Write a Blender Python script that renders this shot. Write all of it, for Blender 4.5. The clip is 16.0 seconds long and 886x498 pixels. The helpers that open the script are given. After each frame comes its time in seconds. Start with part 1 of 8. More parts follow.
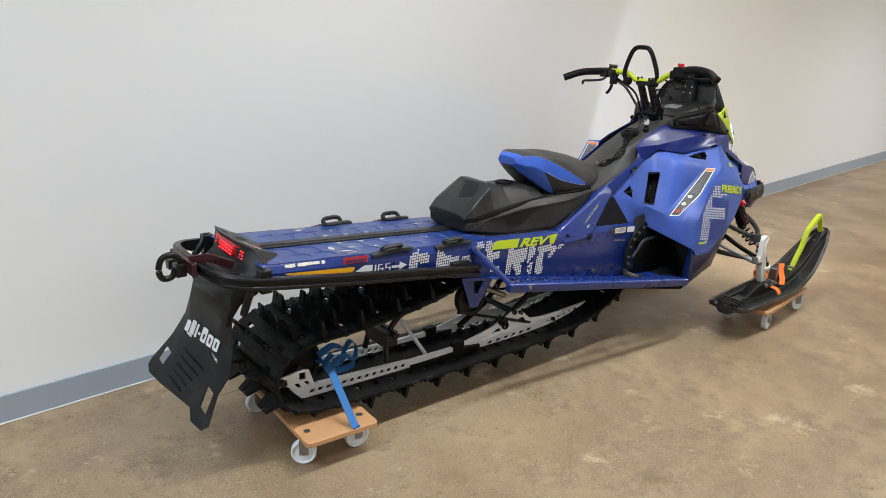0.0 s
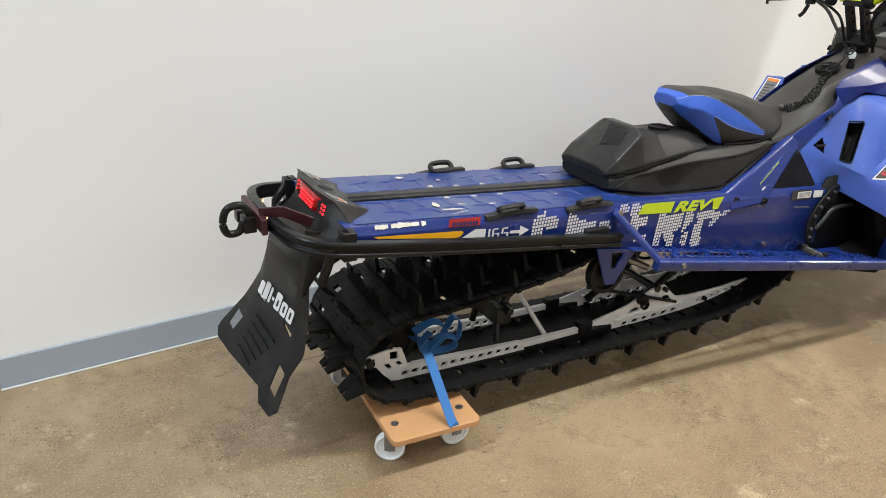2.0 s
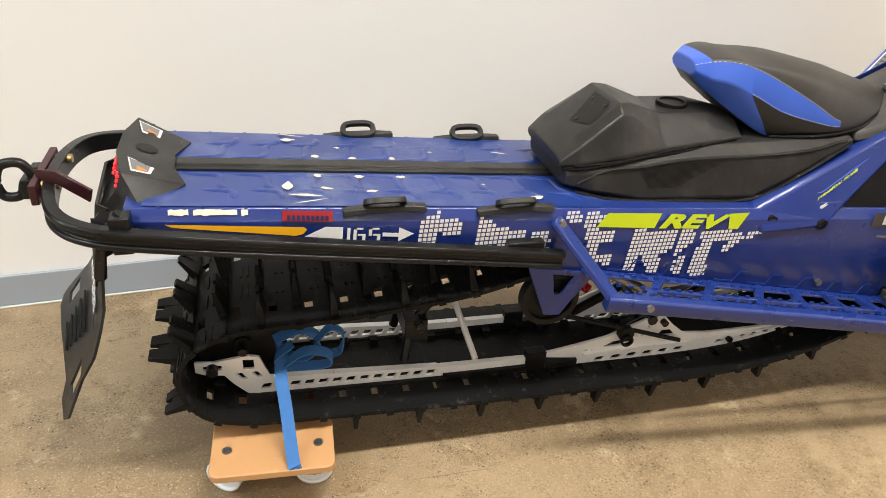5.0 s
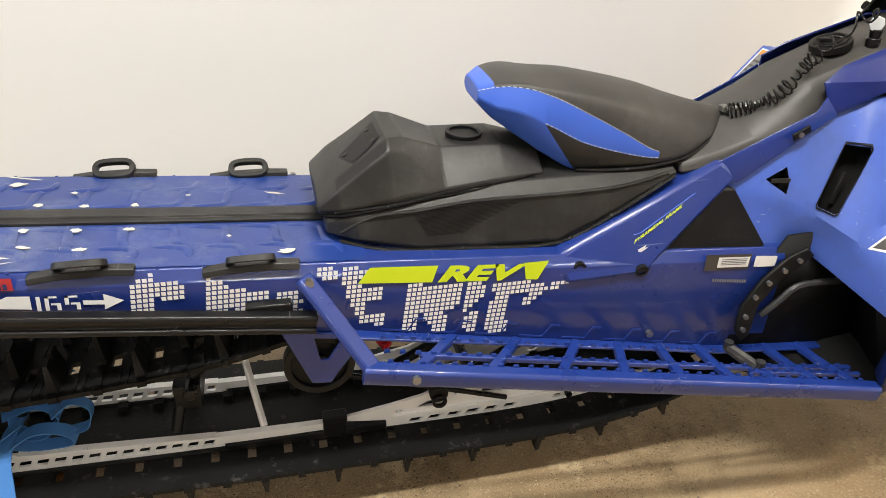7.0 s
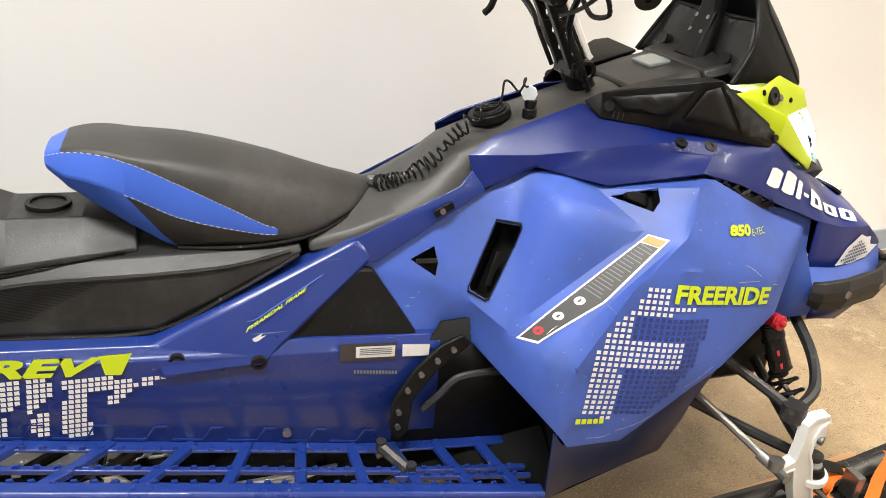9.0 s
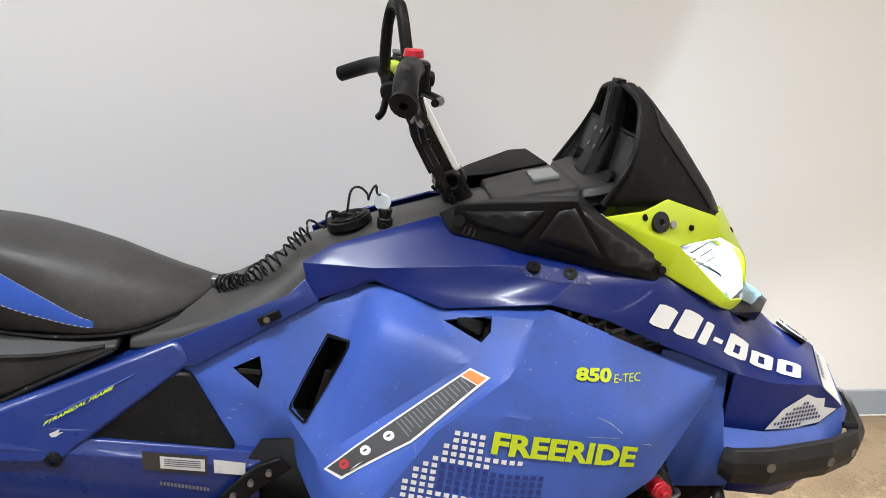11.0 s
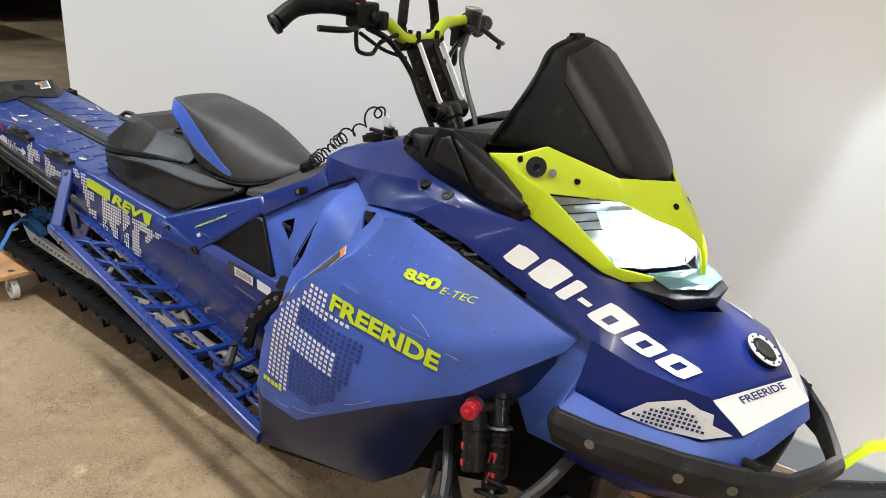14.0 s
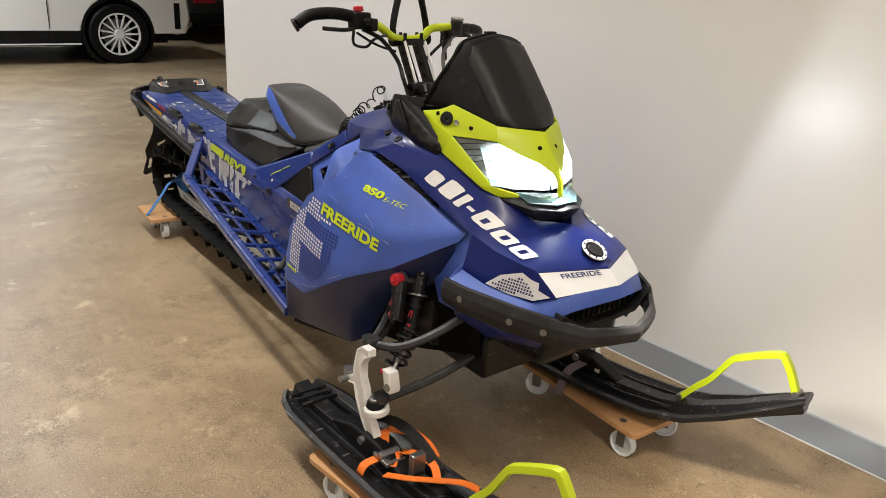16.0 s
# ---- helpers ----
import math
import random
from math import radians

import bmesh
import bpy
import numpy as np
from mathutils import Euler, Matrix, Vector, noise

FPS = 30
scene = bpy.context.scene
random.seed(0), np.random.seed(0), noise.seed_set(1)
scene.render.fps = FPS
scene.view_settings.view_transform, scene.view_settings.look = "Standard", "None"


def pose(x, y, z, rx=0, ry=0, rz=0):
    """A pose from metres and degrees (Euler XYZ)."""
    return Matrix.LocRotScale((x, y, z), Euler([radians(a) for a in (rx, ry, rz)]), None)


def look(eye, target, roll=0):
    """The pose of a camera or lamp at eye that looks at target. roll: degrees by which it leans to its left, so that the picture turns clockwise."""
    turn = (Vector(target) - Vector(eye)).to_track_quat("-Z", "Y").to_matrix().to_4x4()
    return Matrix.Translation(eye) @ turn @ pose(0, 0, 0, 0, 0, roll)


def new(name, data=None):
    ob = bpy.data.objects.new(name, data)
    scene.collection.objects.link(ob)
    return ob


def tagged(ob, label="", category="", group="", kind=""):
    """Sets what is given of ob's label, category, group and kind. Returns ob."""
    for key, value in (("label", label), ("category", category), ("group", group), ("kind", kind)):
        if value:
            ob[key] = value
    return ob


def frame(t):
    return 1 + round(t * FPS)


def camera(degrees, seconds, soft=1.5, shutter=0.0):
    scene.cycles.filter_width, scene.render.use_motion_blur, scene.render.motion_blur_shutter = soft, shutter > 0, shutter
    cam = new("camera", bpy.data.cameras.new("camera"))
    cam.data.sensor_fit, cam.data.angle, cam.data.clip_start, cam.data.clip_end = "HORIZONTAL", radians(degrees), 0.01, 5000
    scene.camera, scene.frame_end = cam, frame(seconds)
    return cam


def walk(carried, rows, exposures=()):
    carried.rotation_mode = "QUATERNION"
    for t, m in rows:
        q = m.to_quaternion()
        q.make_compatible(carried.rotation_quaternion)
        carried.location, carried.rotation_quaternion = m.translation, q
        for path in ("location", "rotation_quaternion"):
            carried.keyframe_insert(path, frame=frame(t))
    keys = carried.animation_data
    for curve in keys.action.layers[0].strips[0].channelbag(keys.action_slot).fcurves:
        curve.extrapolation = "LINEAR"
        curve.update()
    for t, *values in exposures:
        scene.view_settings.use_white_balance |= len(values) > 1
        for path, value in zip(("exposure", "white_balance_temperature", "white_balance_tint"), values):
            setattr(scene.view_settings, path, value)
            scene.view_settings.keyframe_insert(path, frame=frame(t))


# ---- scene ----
cam = camera(62.4, 16.0, 0.9)
PATH = [
    (0, (-1.485, -2.119, 1.421), (-0.274, -0.644, 0.821), 2.1),
    (0.5, (-1.437, -2.089, 1.403), (-0.278, -0.587, 0.768), 2.0),
    (1, (-1.389, -1.953, 1.382), (-0.291, -0.426, 0.701), 2.1),
    (1.5, (-1.312, -1.795, 1.366), (-0.302, -0.236, 0.626), 2.2),
    (2, (-1.188, -1.697, 1.348), (-0.28, -0.103, 0.552), 2.4),
    (2.5, (-0.996, -1.63, 1.353), (-0.193, -0.01, 0.499), 2.8),
    (3, (-0.87, -1.591, 1.326), (-0.155, 0.051, 0.435), 3.0),
    (3.2, (-0.82, -1.559, 1.315), (-0.138, 0.089, 0.409), 3.1),
    (5.3, (-0.268, -1.446, 1.309), (0.143, 0.236, 0.308), 2.7),
    (5.5, (-0.22, -1.446, 1.307), (0.172, 0.24, 0.304), 2.3),
    (6, (-0.087, -1.376, 1.298), (0.301, 0.302, 0.281), 1.9),
    (6.5, (0.05, -1.32, 1.312), (0.456, 0.357, 0.3), 1.8),
    (7, (0.187, -1.315, 1.317), (0.622, 0.361, 0.316), 2.0),
    (7.5, (0.348, -1.34, 1.313), (0.828, 0.342, 0.343), 2.7),
    (8, (0.494, -1.371, 1.308), (1.035, 0.312, 0.372), 3.6),
    (8.5, (0.655, -1.345, 1.297), (1.253, 0.339, 0.399), 4.4),
    (9, (0.811, -1.302, 1.312), (1.424, 0.397, 0.454), 4.9),
    (9.5, (0.933, -1.307, 1.318), (1.511, 0.439, 0.532), 4.8),
    (10, (1.085, -1.35, 1.343), (1.582, 0.456, 0.641), 4.5),
    (10.2, (1.143, -1.367, 1.352), (1.614, 0.455, 0.677), 4.7),
    (12.3, (1.852, -1.084, 1.309), (1.412, 0.756, 0.659), 5.2),
    (12.5, (1.947, -1.068, 1.311), (1.407, 0.737, 0.64), 5.3),
    (13, (2.116, -1.12, 1.332), (1.362, 0.587, 0.615), 5.3),
    (13.5, (2.312, -1.22, 1.345), (1.364, 0.375, 0.6), 5.1),
    (14, (2.484, -1.25, 1.353), (1.377, 0.237, 0.603), 4.9),
    (14.5, (2.718, -1.272, 1.35), (1.504, 0.136, 0.612), 5.1),
    (15, (2.928, -1.338, 1.353), (1.631, -0.005, 0.617), 5.0),
    (15.5, (3.127, -1.387, 1.378), (1.748, -0.133, 0.652), 4.4),
    (16, (3.338, -1.376, 1.385), (1.9, -0.183, 0.67), 3.8),
]
walk(cam, [(t, look(eye, target, roll)) for t, eye, target, roll in PATH],
     exposures=[(0, -0.14, 5900, 8), (1, -0.10, 6000, 8), (2.5, 0.06, 6200, 8), (3.2, 0.15, 6250, 8), (5.5, 0.30, 6850, 10), (7, 0.34, 6750, 9), (8.2, 0.43, 6650, 8), (9, 0.36, 6550, 9), (10, 0.14, 6150, 10), (12.5, -0.12, 5950, 8), (13.7, -0.04, 6050, 9), (14.5, -0.16, 6200, 10), (15.3, -0.29, 6400, 10), (16, -0.29, 6600, 11)])

# ---- light ----
world = bpy.data.worlds.new("hall_air")
scene.world = world
world.use_nodes = True
world.node_tree.nodes["Background"].inputs[0].default_value = (0.85, 0.92, 1.0, 1)
world.node_tree.nodes["Background"].inputs[1].default_value = 0.012


# an unseen area lamp without a fixture, added overhead to light the hall
def overhead_lamp(x, y, z, sx, sy, watts, colour, spread=180):
    lamp = bpy.data.lights.new("added_overhead_lamp", "AREA")
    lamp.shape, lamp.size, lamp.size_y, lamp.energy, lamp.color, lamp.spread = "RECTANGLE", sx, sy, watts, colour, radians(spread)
    ob = new("added_overhead_lamp", lamp)
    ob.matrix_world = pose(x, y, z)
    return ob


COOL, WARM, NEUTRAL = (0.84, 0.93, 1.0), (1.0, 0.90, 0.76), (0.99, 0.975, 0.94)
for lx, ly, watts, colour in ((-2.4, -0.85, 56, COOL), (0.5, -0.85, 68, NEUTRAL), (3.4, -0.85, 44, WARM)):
    overhead_lamp(lx, ly, 3.12, 1.5, 0.14, watts, colour, 150)
# added to brighten the far hall and the white wall's sheen; places guessed
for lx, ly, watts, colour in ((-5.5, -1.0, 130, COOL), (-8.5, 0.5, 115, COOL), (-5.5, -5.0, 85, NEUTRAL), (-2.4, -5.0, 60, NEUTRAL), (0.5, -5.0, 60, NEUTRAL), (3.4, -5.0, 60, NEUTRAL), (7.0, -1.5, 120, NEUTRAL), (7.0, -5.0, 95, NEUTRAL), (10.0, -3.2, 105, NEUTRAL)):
    overhead_lamp(lx, ly, 3.12, 1.5, 0.14, watts, colour, 150)

# the headlamp's own beam, from just ahead of its lens
beam = bpy.data.lights.new("headlamp_beam", "SPOT")
beam.energy, beam.color, beam.spot_size, beam.spot_blend, beam.shadow_soft_size = 7.5, (0.86, 0.95, 1.0), radians(178), 0.12, 0.03
beam_ob = new("headlamp_beam", beam)
beam_ob.matrix_world = look((2.135, 0.02, 0.925), (3.10, 0.06, 0.64))
# added warm spot in mid-air ahead of the nose, brightens the floor there
floor_fill = bpy.data.lights.new("headlamp_floor_fill", "SPOT")
floor_fill.energy, floor_fill.color, floor_fill.spot_size, floor_fill.spot_blend, floor_fill.shadow_soft_size = 34.0, (1.0, 0.95, 0.86), radians(110), 0.9, 0.04
floor_fill_ob = new("headlamp_floor_fill", floor_fill)
floor_fill_ob.matrix_world = look((2.44, 0, 0.80), (2.95, 0.32, 0.0))

# ---- mesh helpers ----
from mathutils.bvhtree import BVHTree

ROOTS = {}


def thing(name, base, label, category, group="", kind=""):
    ob = new(name)
    ob.empty_display_size = 0.05
    ob.location = base
    tagged(ob, label, category, group, kind)
    ROOTS[ob.name] = Matrix.Translation(base)
    return ob


def attach(ob, parent):
    """Hang ob, built in world places, under parent without moving it."""
    ob.parent = parent
    ob.matrix_parent_inverse = ROOTS.get(parent.name, Matrix.Identity(4)).inverted()
    return ob


def finish(name, bm, m, bevel=0.0, smooth=True, thick=0.0, segs=2, crease=36, hard=False):
    bmesh.ops.recalc_face_normals(bm, faces=bm.faces[:])
    me = bpy.data.meshes.new(name)
    bm.to_mesh(me)
    bm.free()
    for one in (m if isinstance(m, (list, tuple)) else [m]):
        me.materials.append(one)
    if smooth:
        me.shade_smooth()
        me.set_sharp_from_angle(angle=radians(crease))
    ob = new(name, me)
    if thick:
        s = ob.modifiers.new("thickness", "SOLIDIFY")
        s.thickness, s.offset = thick, -1
    if bevel:
        b = ob.modifiers.new("edge", "BEVEL")
        b.width, b.segments, b.limit_method, b.angle_limit = bevel, segs, "ANGLE", radians(min(32, crease))
        b.harden_normals = hard
    return ob


def part(name, bm, m, parent, label="", bevel=0.0, smooth=True, thick=0.0, crease=36, kind="", segs=2, hard=False):
    ob = finish(name, bm, m, bevel, smooth, thick, segs, crease, hard)
    if kind:
        tagged(ob, kind=kind)
    if label:
        tagged(ob, label)
    return attach(ob, parent)


def box(bm, lo, hi):
    x0, y0, z0 = lo
    x1, y1, z1 = hi
    v = [bm.verts.new(p) for p in ((x0, y0, z0), (x1, y0, z0), (x1, y1, z0), (x0, y1, z0), (x0, y0, z1), (x1, y0, z1), (x1, y1, z1), (x0, y1, z1))]
    return [bm.faces.new([v[i] for i in q]) for q in ((3, 2, 1, 0), (4, 5, 6, 7), (0, 1, 5, 4), (1, 2, 6, 5), (2, 3, 7, 6), (3, 0, 4, 7))]


def boxes(*pairs):
    bm = bmesh.new()
    for lo, hi in pairs:
        box(bm, lo, hi)
    return bm


def plate2d(outer, holes=()):
    """A flat sheet in x, y with holes through it."""
    bm = bmesh.new()
    edges = []
    for loop in (outer, *holes):
        vs = [bm.verts.new((p[0], p[1], 0)) for p in loop]
        edges += [bm.edges.new((vs[i], vs[(i + 1) % len(vs)])) for i in range(len(vs))]
    bmesh.ops.triangle_fill(bm, use_beauty=True, use_dissolve=False, edges=edges)
    return bm


def extrude(bm, depth, where):
    """Give a flat sheet depth, then send every corner (u, v, w) through where()."""
    bmesh.ops.recalc_face_normals(bm, faces=bm.faces[:])
    got = bmesh.ops.extrude_face_region(bm, geom=bm.faces[:])
    for v in (e for e in got["geom"] if isinstance(e, bmesh.types.BMVert)):
        v.co.z += depth
    for v in bm.verts:
        v.co = Vector(where(*v.co))
    return bm


def side_plate(outer, holes, y, thick, lean=None):
    """A plate cut in the x-z plane, from y to y + thick; lean(x, z) shifts it in y."""
    return extrude(plate2d(outer, holes), thick, lambda u, v, w: (u, y + w + (lean(u, v) if lean else 0), v))


def facets(points, faces):
    bm = bmesh.new()
    v = {k: bm.verts.new(p) for k, p in points.items()}
    for f in faces:
        bm.faces.new([v[k] for k in f])
    return bm


def loft(rings, caps=True, closed=True, pick=None):
    """Skin rings of equal count; pick(i, j) gives a face's material slot."""
    bm = bmesh.new()
    rows = [[bm.verts.new(p) for p in r] for r in rings]
    n = len(rows[0])
    for i in range(len(rows) - 1):
        for j in range(n if closed else n - 1):
            k = (j + 1) % n
            f = bm.faces.new((rows[i][j], rows[i][k], rows[i + 1][k], rows[i + 1][j]))
            if pick:
                f.material_index = pick(i, j)
    if caps and closed:
        bm.faces.new(rows[0][::-1]), bm.faces.new(rows[-1])
    return bm


def curve(points, step=6, closed=False):
    """A smooth line through points."""
    p = [Vector(q) for q in points]
    n, out = len(p), []
    for i in range(n if closed else n - 1):
        a, b = p[i], p[(i + 1) % n]
        z = p[i - 1] if closed or i else a
        c = p[(i + 2) % n] if closed or i + 2 < n else b
        for k in range(step):
            t = k / step
            out.append(0.5 * (2 * a + (b - z) * t + (2 * z - 5 * a + 4 * b - c) * t * t + (3 * a - z - 3 * b + c) * t ** 3))
    if not closed:
        out.append(p[-1])
    return out


def sweep(line, profile, closed=False, up=(0, 0, 1), scale=None):
    """Carry a profile of (side, up) along a line of points."""
    line = [Vector(q) for q in line]
    n, rings, up = len(line), [], Vector(up)
    for i, q in enumerate(line):
        a = line[i - 1] if closed or i else line[i]
        b = line[(i + 1) % n] if closed or i + 1 < n else line[i]
        t = (b - a).normalized()
        s = t.cross(up)
        s = s.normalized() if s.length > 1e-4 else Vector((0, 1, 0))
        u = s.cross(t)
        k = scale(i / max(1, n - 1)) if scale else 1
        rings.append([q + s * (c[0] * k) + u * (c[1] * k) for c in profile])
    if closed:
        rings.append(rings[0])
        bm = loft(rings, caps=False)
        bmesh.ops.remove_doubles(bm, verts=bm.verts[:], dist=1e-6)
        return bm
    return loft(rings)


def circle(r, n=10, flat=1.0):
    return [(r * math.cos(2 * math.pi * i / n), flat * r * math.sin(2 * math.pi * i / n)) for i in range(n)]


def tube(points, r, n=10, step=6, closed=False, up=(0, 0, 1), scale=None):
    return sweep(curve(points, step, closed) if step else points, circle(r, n), closed, up, scale)


def disc(centre, axis, r, h, n=20, bm=None, r2=None):
    """A cylinder whose middle is at centre."""
    bm = bm or bmesh.new()
    turn = Vector(axis).normalized().to_track_quat("Z", "Y").to_matrix().to_4x4()
    bmesh.ops.create_cone(bm, cap_ends=True, segments=n, radius1=r, radius2=r if r2 is None else r2, depth=h, matrix=Matrix.Translation(centre) @ turn)
    return bm


def ring(centre, axis, r, inner, h, n=28):
    """A turned ring with a rectangular section."""
    turn = Vector(axis).normalized().to_track_quat("Z", "Y").to_matrix()
    c, rows = Vector(centre), []
    for i in range(n):
        a = 2 * math.pi * i / n
        d = turn @ Vector((math.cos(a), math.sin(a), 0))
        w = turn @ Vector((0, 0, h / 2))
        rows.append([c + d * r + w, c + d * r - w, c + d * inner - w, c + d * inner + w])
    rows.append(rows[0])
    bm = loft(rows, caps=False)
    bmesh.ops.remove_doubles(bm, verts=bm.verts[:], dist=1e-6)
    return bm


def join(*bms):
    out = bmesh.new()
    for b in bms:
        me = bpy.data.meshes.new("tmp")
        b.to_mesh(me)
        out.from_mesh(me)
        bpy.data.meshes.remove(me)
        b.free()
    return out


def mirror(bm):
    """The same part on the other side of the sled."""
    for v in bm.verts:
        v.co.y *= -1
    bmesh.ops.reverse_faces(bm, faces=bm.faces[:])
    return bm


def both(name, make, m, parent, label="", **kw):
    """A part on the near side and its twin on the far side."""
    return part(name, make(), m, parent, label, **kw), part(name, mirror(make()), m, parent, label, **kw)


def lettering(text, weight=0.022):
    """Letters as a flat sheet, 1 wide and 1 high, with the lower left corner at 0, 0."""
    data = bpy.data.curves.new("letters", "FONT")
    data.body, data.resolution_u, data.offset = text, 3, weight
    ob = bpy.data.objects.new("letters", data)
    scene.collection.objects.link(ob)
    bpy.context.view_layer.update()
    me = bpy.data.meshes.new_from_object(ob.evaluated_get(bpy.context.evaluated_depsgraph_get()))
    bm = bmesh.new()
    bm.from_mesh(me)
    bpy.data.objects.remove(ob), bpy.data.curves.remove(data), bpy.data.meshes.remove(me)
    xs, ys = [v.co.x for v in bm.verts], [v.co.y for v in bm.verts]
    for v in bm.verts:
        v.co.x, v.co.y = (v.co.x - min(xs)) / (max(xs) - min(xs)), (v.co.y - min(ys)) / (max(ys) - min(ys))
    return bm


def name_blocks():
    """A row of plain slanted blocks that stands in for a name, 1 wide and 1 high: one sheet each."""
    out, x = [], 0.0
    for w, lo, hi, slot in ((0.115, 0, 0.78, 0), (0.125, 0, 1.0, 0), (0.055, 0, 0.92, 0), (0.06, 0.30, 0.48, 0), (0.15, 0, 1.0, 1), (0.15, 0, 0.78, 1), (0.15, 0, 0.78, 1)):
        r = min(0.03, w * 0.3)
        outer = [(x + r, lo), (x + w - r, lo), (x + w, lo + 2 * r), (x + w, hi - 2 * r), (x + w - r, hi), (x + r, hi), (x, hi - 2 * r), (x, lo + 2 * r)]
        holes = [[(x + 0.36 * w, 0.2), (x + 0.64 * w, 0.2), (x + 0.64 * w, 0.58), (x + 0.36 * w, 0.58)]] if slot else []
        if lo:
            outer = [(x, lo), (x + w, lo), (x + w, hi), (x, hi)]
        out.append(plate2d(outer, holes))
        x += w + 0.028
    for bm in out:
        for v in bm.verts:
            v.co.x = v.co.x / (x - 0.028)
    return out


def dots(regions, pitch, size, lean=0.0, even=False):
    """A halftone of small squares filling the given outlines."""
    bm = bmesh.new()
    for poly in regions:
        us, vs = [p[0] for p in poly], [p[1] for p in poly]
        v = math.floor(min(vs) / pitch) * pitch if even else min(vs)
        while v < max(vs):
            u = (math.floor(min(us) / pitch) - 5) * pitch if even else min(us) - 0.05
            while u < max(us):
                c = (u + size / 2 + lean * (v - min(vs)), v + size / 2)
                inside = False
                for i in range(len(poly)):
                    (x1, y1), (x2, y2) = poly[i], poly[i - 1]
                    if (y1 > c[1]) != (y2 > c[1]) and c[0] < (x2 - x1) * (c[1] - y1) / (y2 - y1) + x1:
                        inside = not inside
                if inside:
                    q = [bm.verts.new((c[0] + a * size / 2, c[1] + b * size / 2, 0)) for a, b in ((-1, -1), (1, -1), (1, 1), (-1, 1))]
                    bm.faces.new(q)
                u += pitch
            v += pitch
    return bm


def lay(bm, origin, u, v):
    """Put a flat sheet at origin, along u and v."""
    o, u, v = Vector(origin), Vector(u), Vector(v)
    for q in bm.verts:
        q.co = o + u * q.co.x + v * q.co.y
    return bm


def wrap(bm, ob, way, off=0.0015):
    """Press a sheet onto the faces of ob, along way, and leave it a little proud."""
    way = Vector(way).normalized()
    src = bmesh.new()
    src.from_mesh(ob.data)
    tree = BVHTree.FromBMesh(src)
    src.free()
    for q in bm.verts:
        place, *_ = tree.ray_cast(q.co - way * 0.3, way)
        if place is not None:
            q.co = place - way * off
    return bm


def fine(bm, size):
    """Cut a sheet's long edges until it can follow a bent face."""
    for _ in range(4):
        long = [e for e in bm.edges if e.calc_length() > size]
        if not long:
            break
        bmesh.ops.subdivide_edges(bm, edges=long, cuts=1)
        bmesh.ops.triangulate(bm, faces=[f for f in bm.faces if len(f.verts) > 3])
    return bm


def seat_on(ob, p, way):
    """The place on ob that a ray from p along way meets, and the face's normal there."""
    way = Vector(way).normalized()
    src = bmesh.new()
    src.from_mesh(ob.data)
    tree = BVHTree.FromBMesh(src)
    src.free()
    place, n, *_ = tree.ray_cast(Vector(p) - way * 0.2, way)
    if place is None:
        return Vector(p), -way
    return place, n if n.dot(way) < 0 else -n


def soften(bm, angle, cuts=3, rounds=8, keep=()):
    """Turn a faceted skin into a flowing one: only edges sharper than angle stay."""
    bmesh.ops.recalc_face_normals(bm, faces=bm.faces[:])
    bmesh.ops.triangulate(bm, faces=[f for f in bm.faces if len(f.verts) > 4], quad_method="BEAUTY", ngon_method="BEAUTY")
    bm.normal_update()
    for e in bm.edges:
        e.smooth = len(e.link_faces) == 2 and e.calc_face_angle(0) < radians(angle)
        for a, b in keep:
            ends = [v.co for v in e.verts]
            if min((ends[0] - Vector(a)).length + (ends[1] - Vector(b)).length, (ends[1] - Vector(a)).length + (ends[0] - Vector(b)).length) < 0.002:
                e.smooth = False
    bmesh.ops.subdivide_edges(bm, edges=bm.edges[:], cuts=cuts, use_grid_fill=True)
    loose = [v for v in bm.verts if all(e.smooth and not e.is_boundary for e in v.link_edges)]
    for _ in range(rounds):
        bmesh.ops.smooth_vert(bm, verts=loose, factor=0.5, use_axis_x=True, use_axis_y=True, use_axis_z=True)
    return bm


def pocket(bm, outline, way, depth):
    """Cut a convex outline through a skin, along way, and give back the well behind the hole."""
    way = Vector(way).normalized()
    pts = [Vector(p) for p in outline]
    mid = sum(pts, Vector()) / len(pts)
    flat = [(p - mid) - way * (p - mid).dot(way) for p in pts]
    reach = max(p.length for p in flat) + 0.03
    planes = []
    for i, p in enumerate(pts):
        n = (pts[(i + 1) % len(pts)] - p).cross(way).normalized()
        planes.append((p, n if (mid - p).dot(n) > 0 else -n))

    def off_axis(q):
        d = q - mid
        return (d - way * d.dot(way)).length

    def around():
        return [f for f in bm.faces if min(off_axis(f.calc_center_median()), *[off_axis(v.co) for v in f.verts]) < reach]

    for p, n in planes:
        near = around()
        geom = set(near) | {e for f in near for e in f.edges} | {v for f in near for v in f.verts}
        bmesh.ops.bisect_plane(bm, geom=list(geom), dist=1e-5, plane_co=p, plane_no=n)
    gone = [f for f in around() if all((f.calc_center_median() - p).dot(n) > 0 for p, n in planes)]
    gone_set = set(gone)
    well = bmesh.new()
    for f in gone:
        well.faces.new([well.verts.new(v.co + way * depth) for v in f.verts])
    for e in {e for f in gone for e in f.edges}:
        if sum(f in gone_set for f in e.link_faces) == 1:
            a, b = (v.co.copy() for v in e.verts)
            well.faces.new([well.verts.new(q) for q in (a, b, b + way * depth, a + way * depth)])
    bmesh.ops.remove_doubles(well, verts=well.verts[:], dist=1e-4)
    bmesh.ops.delete(bm, geom=gone, context="FACES")
    return well


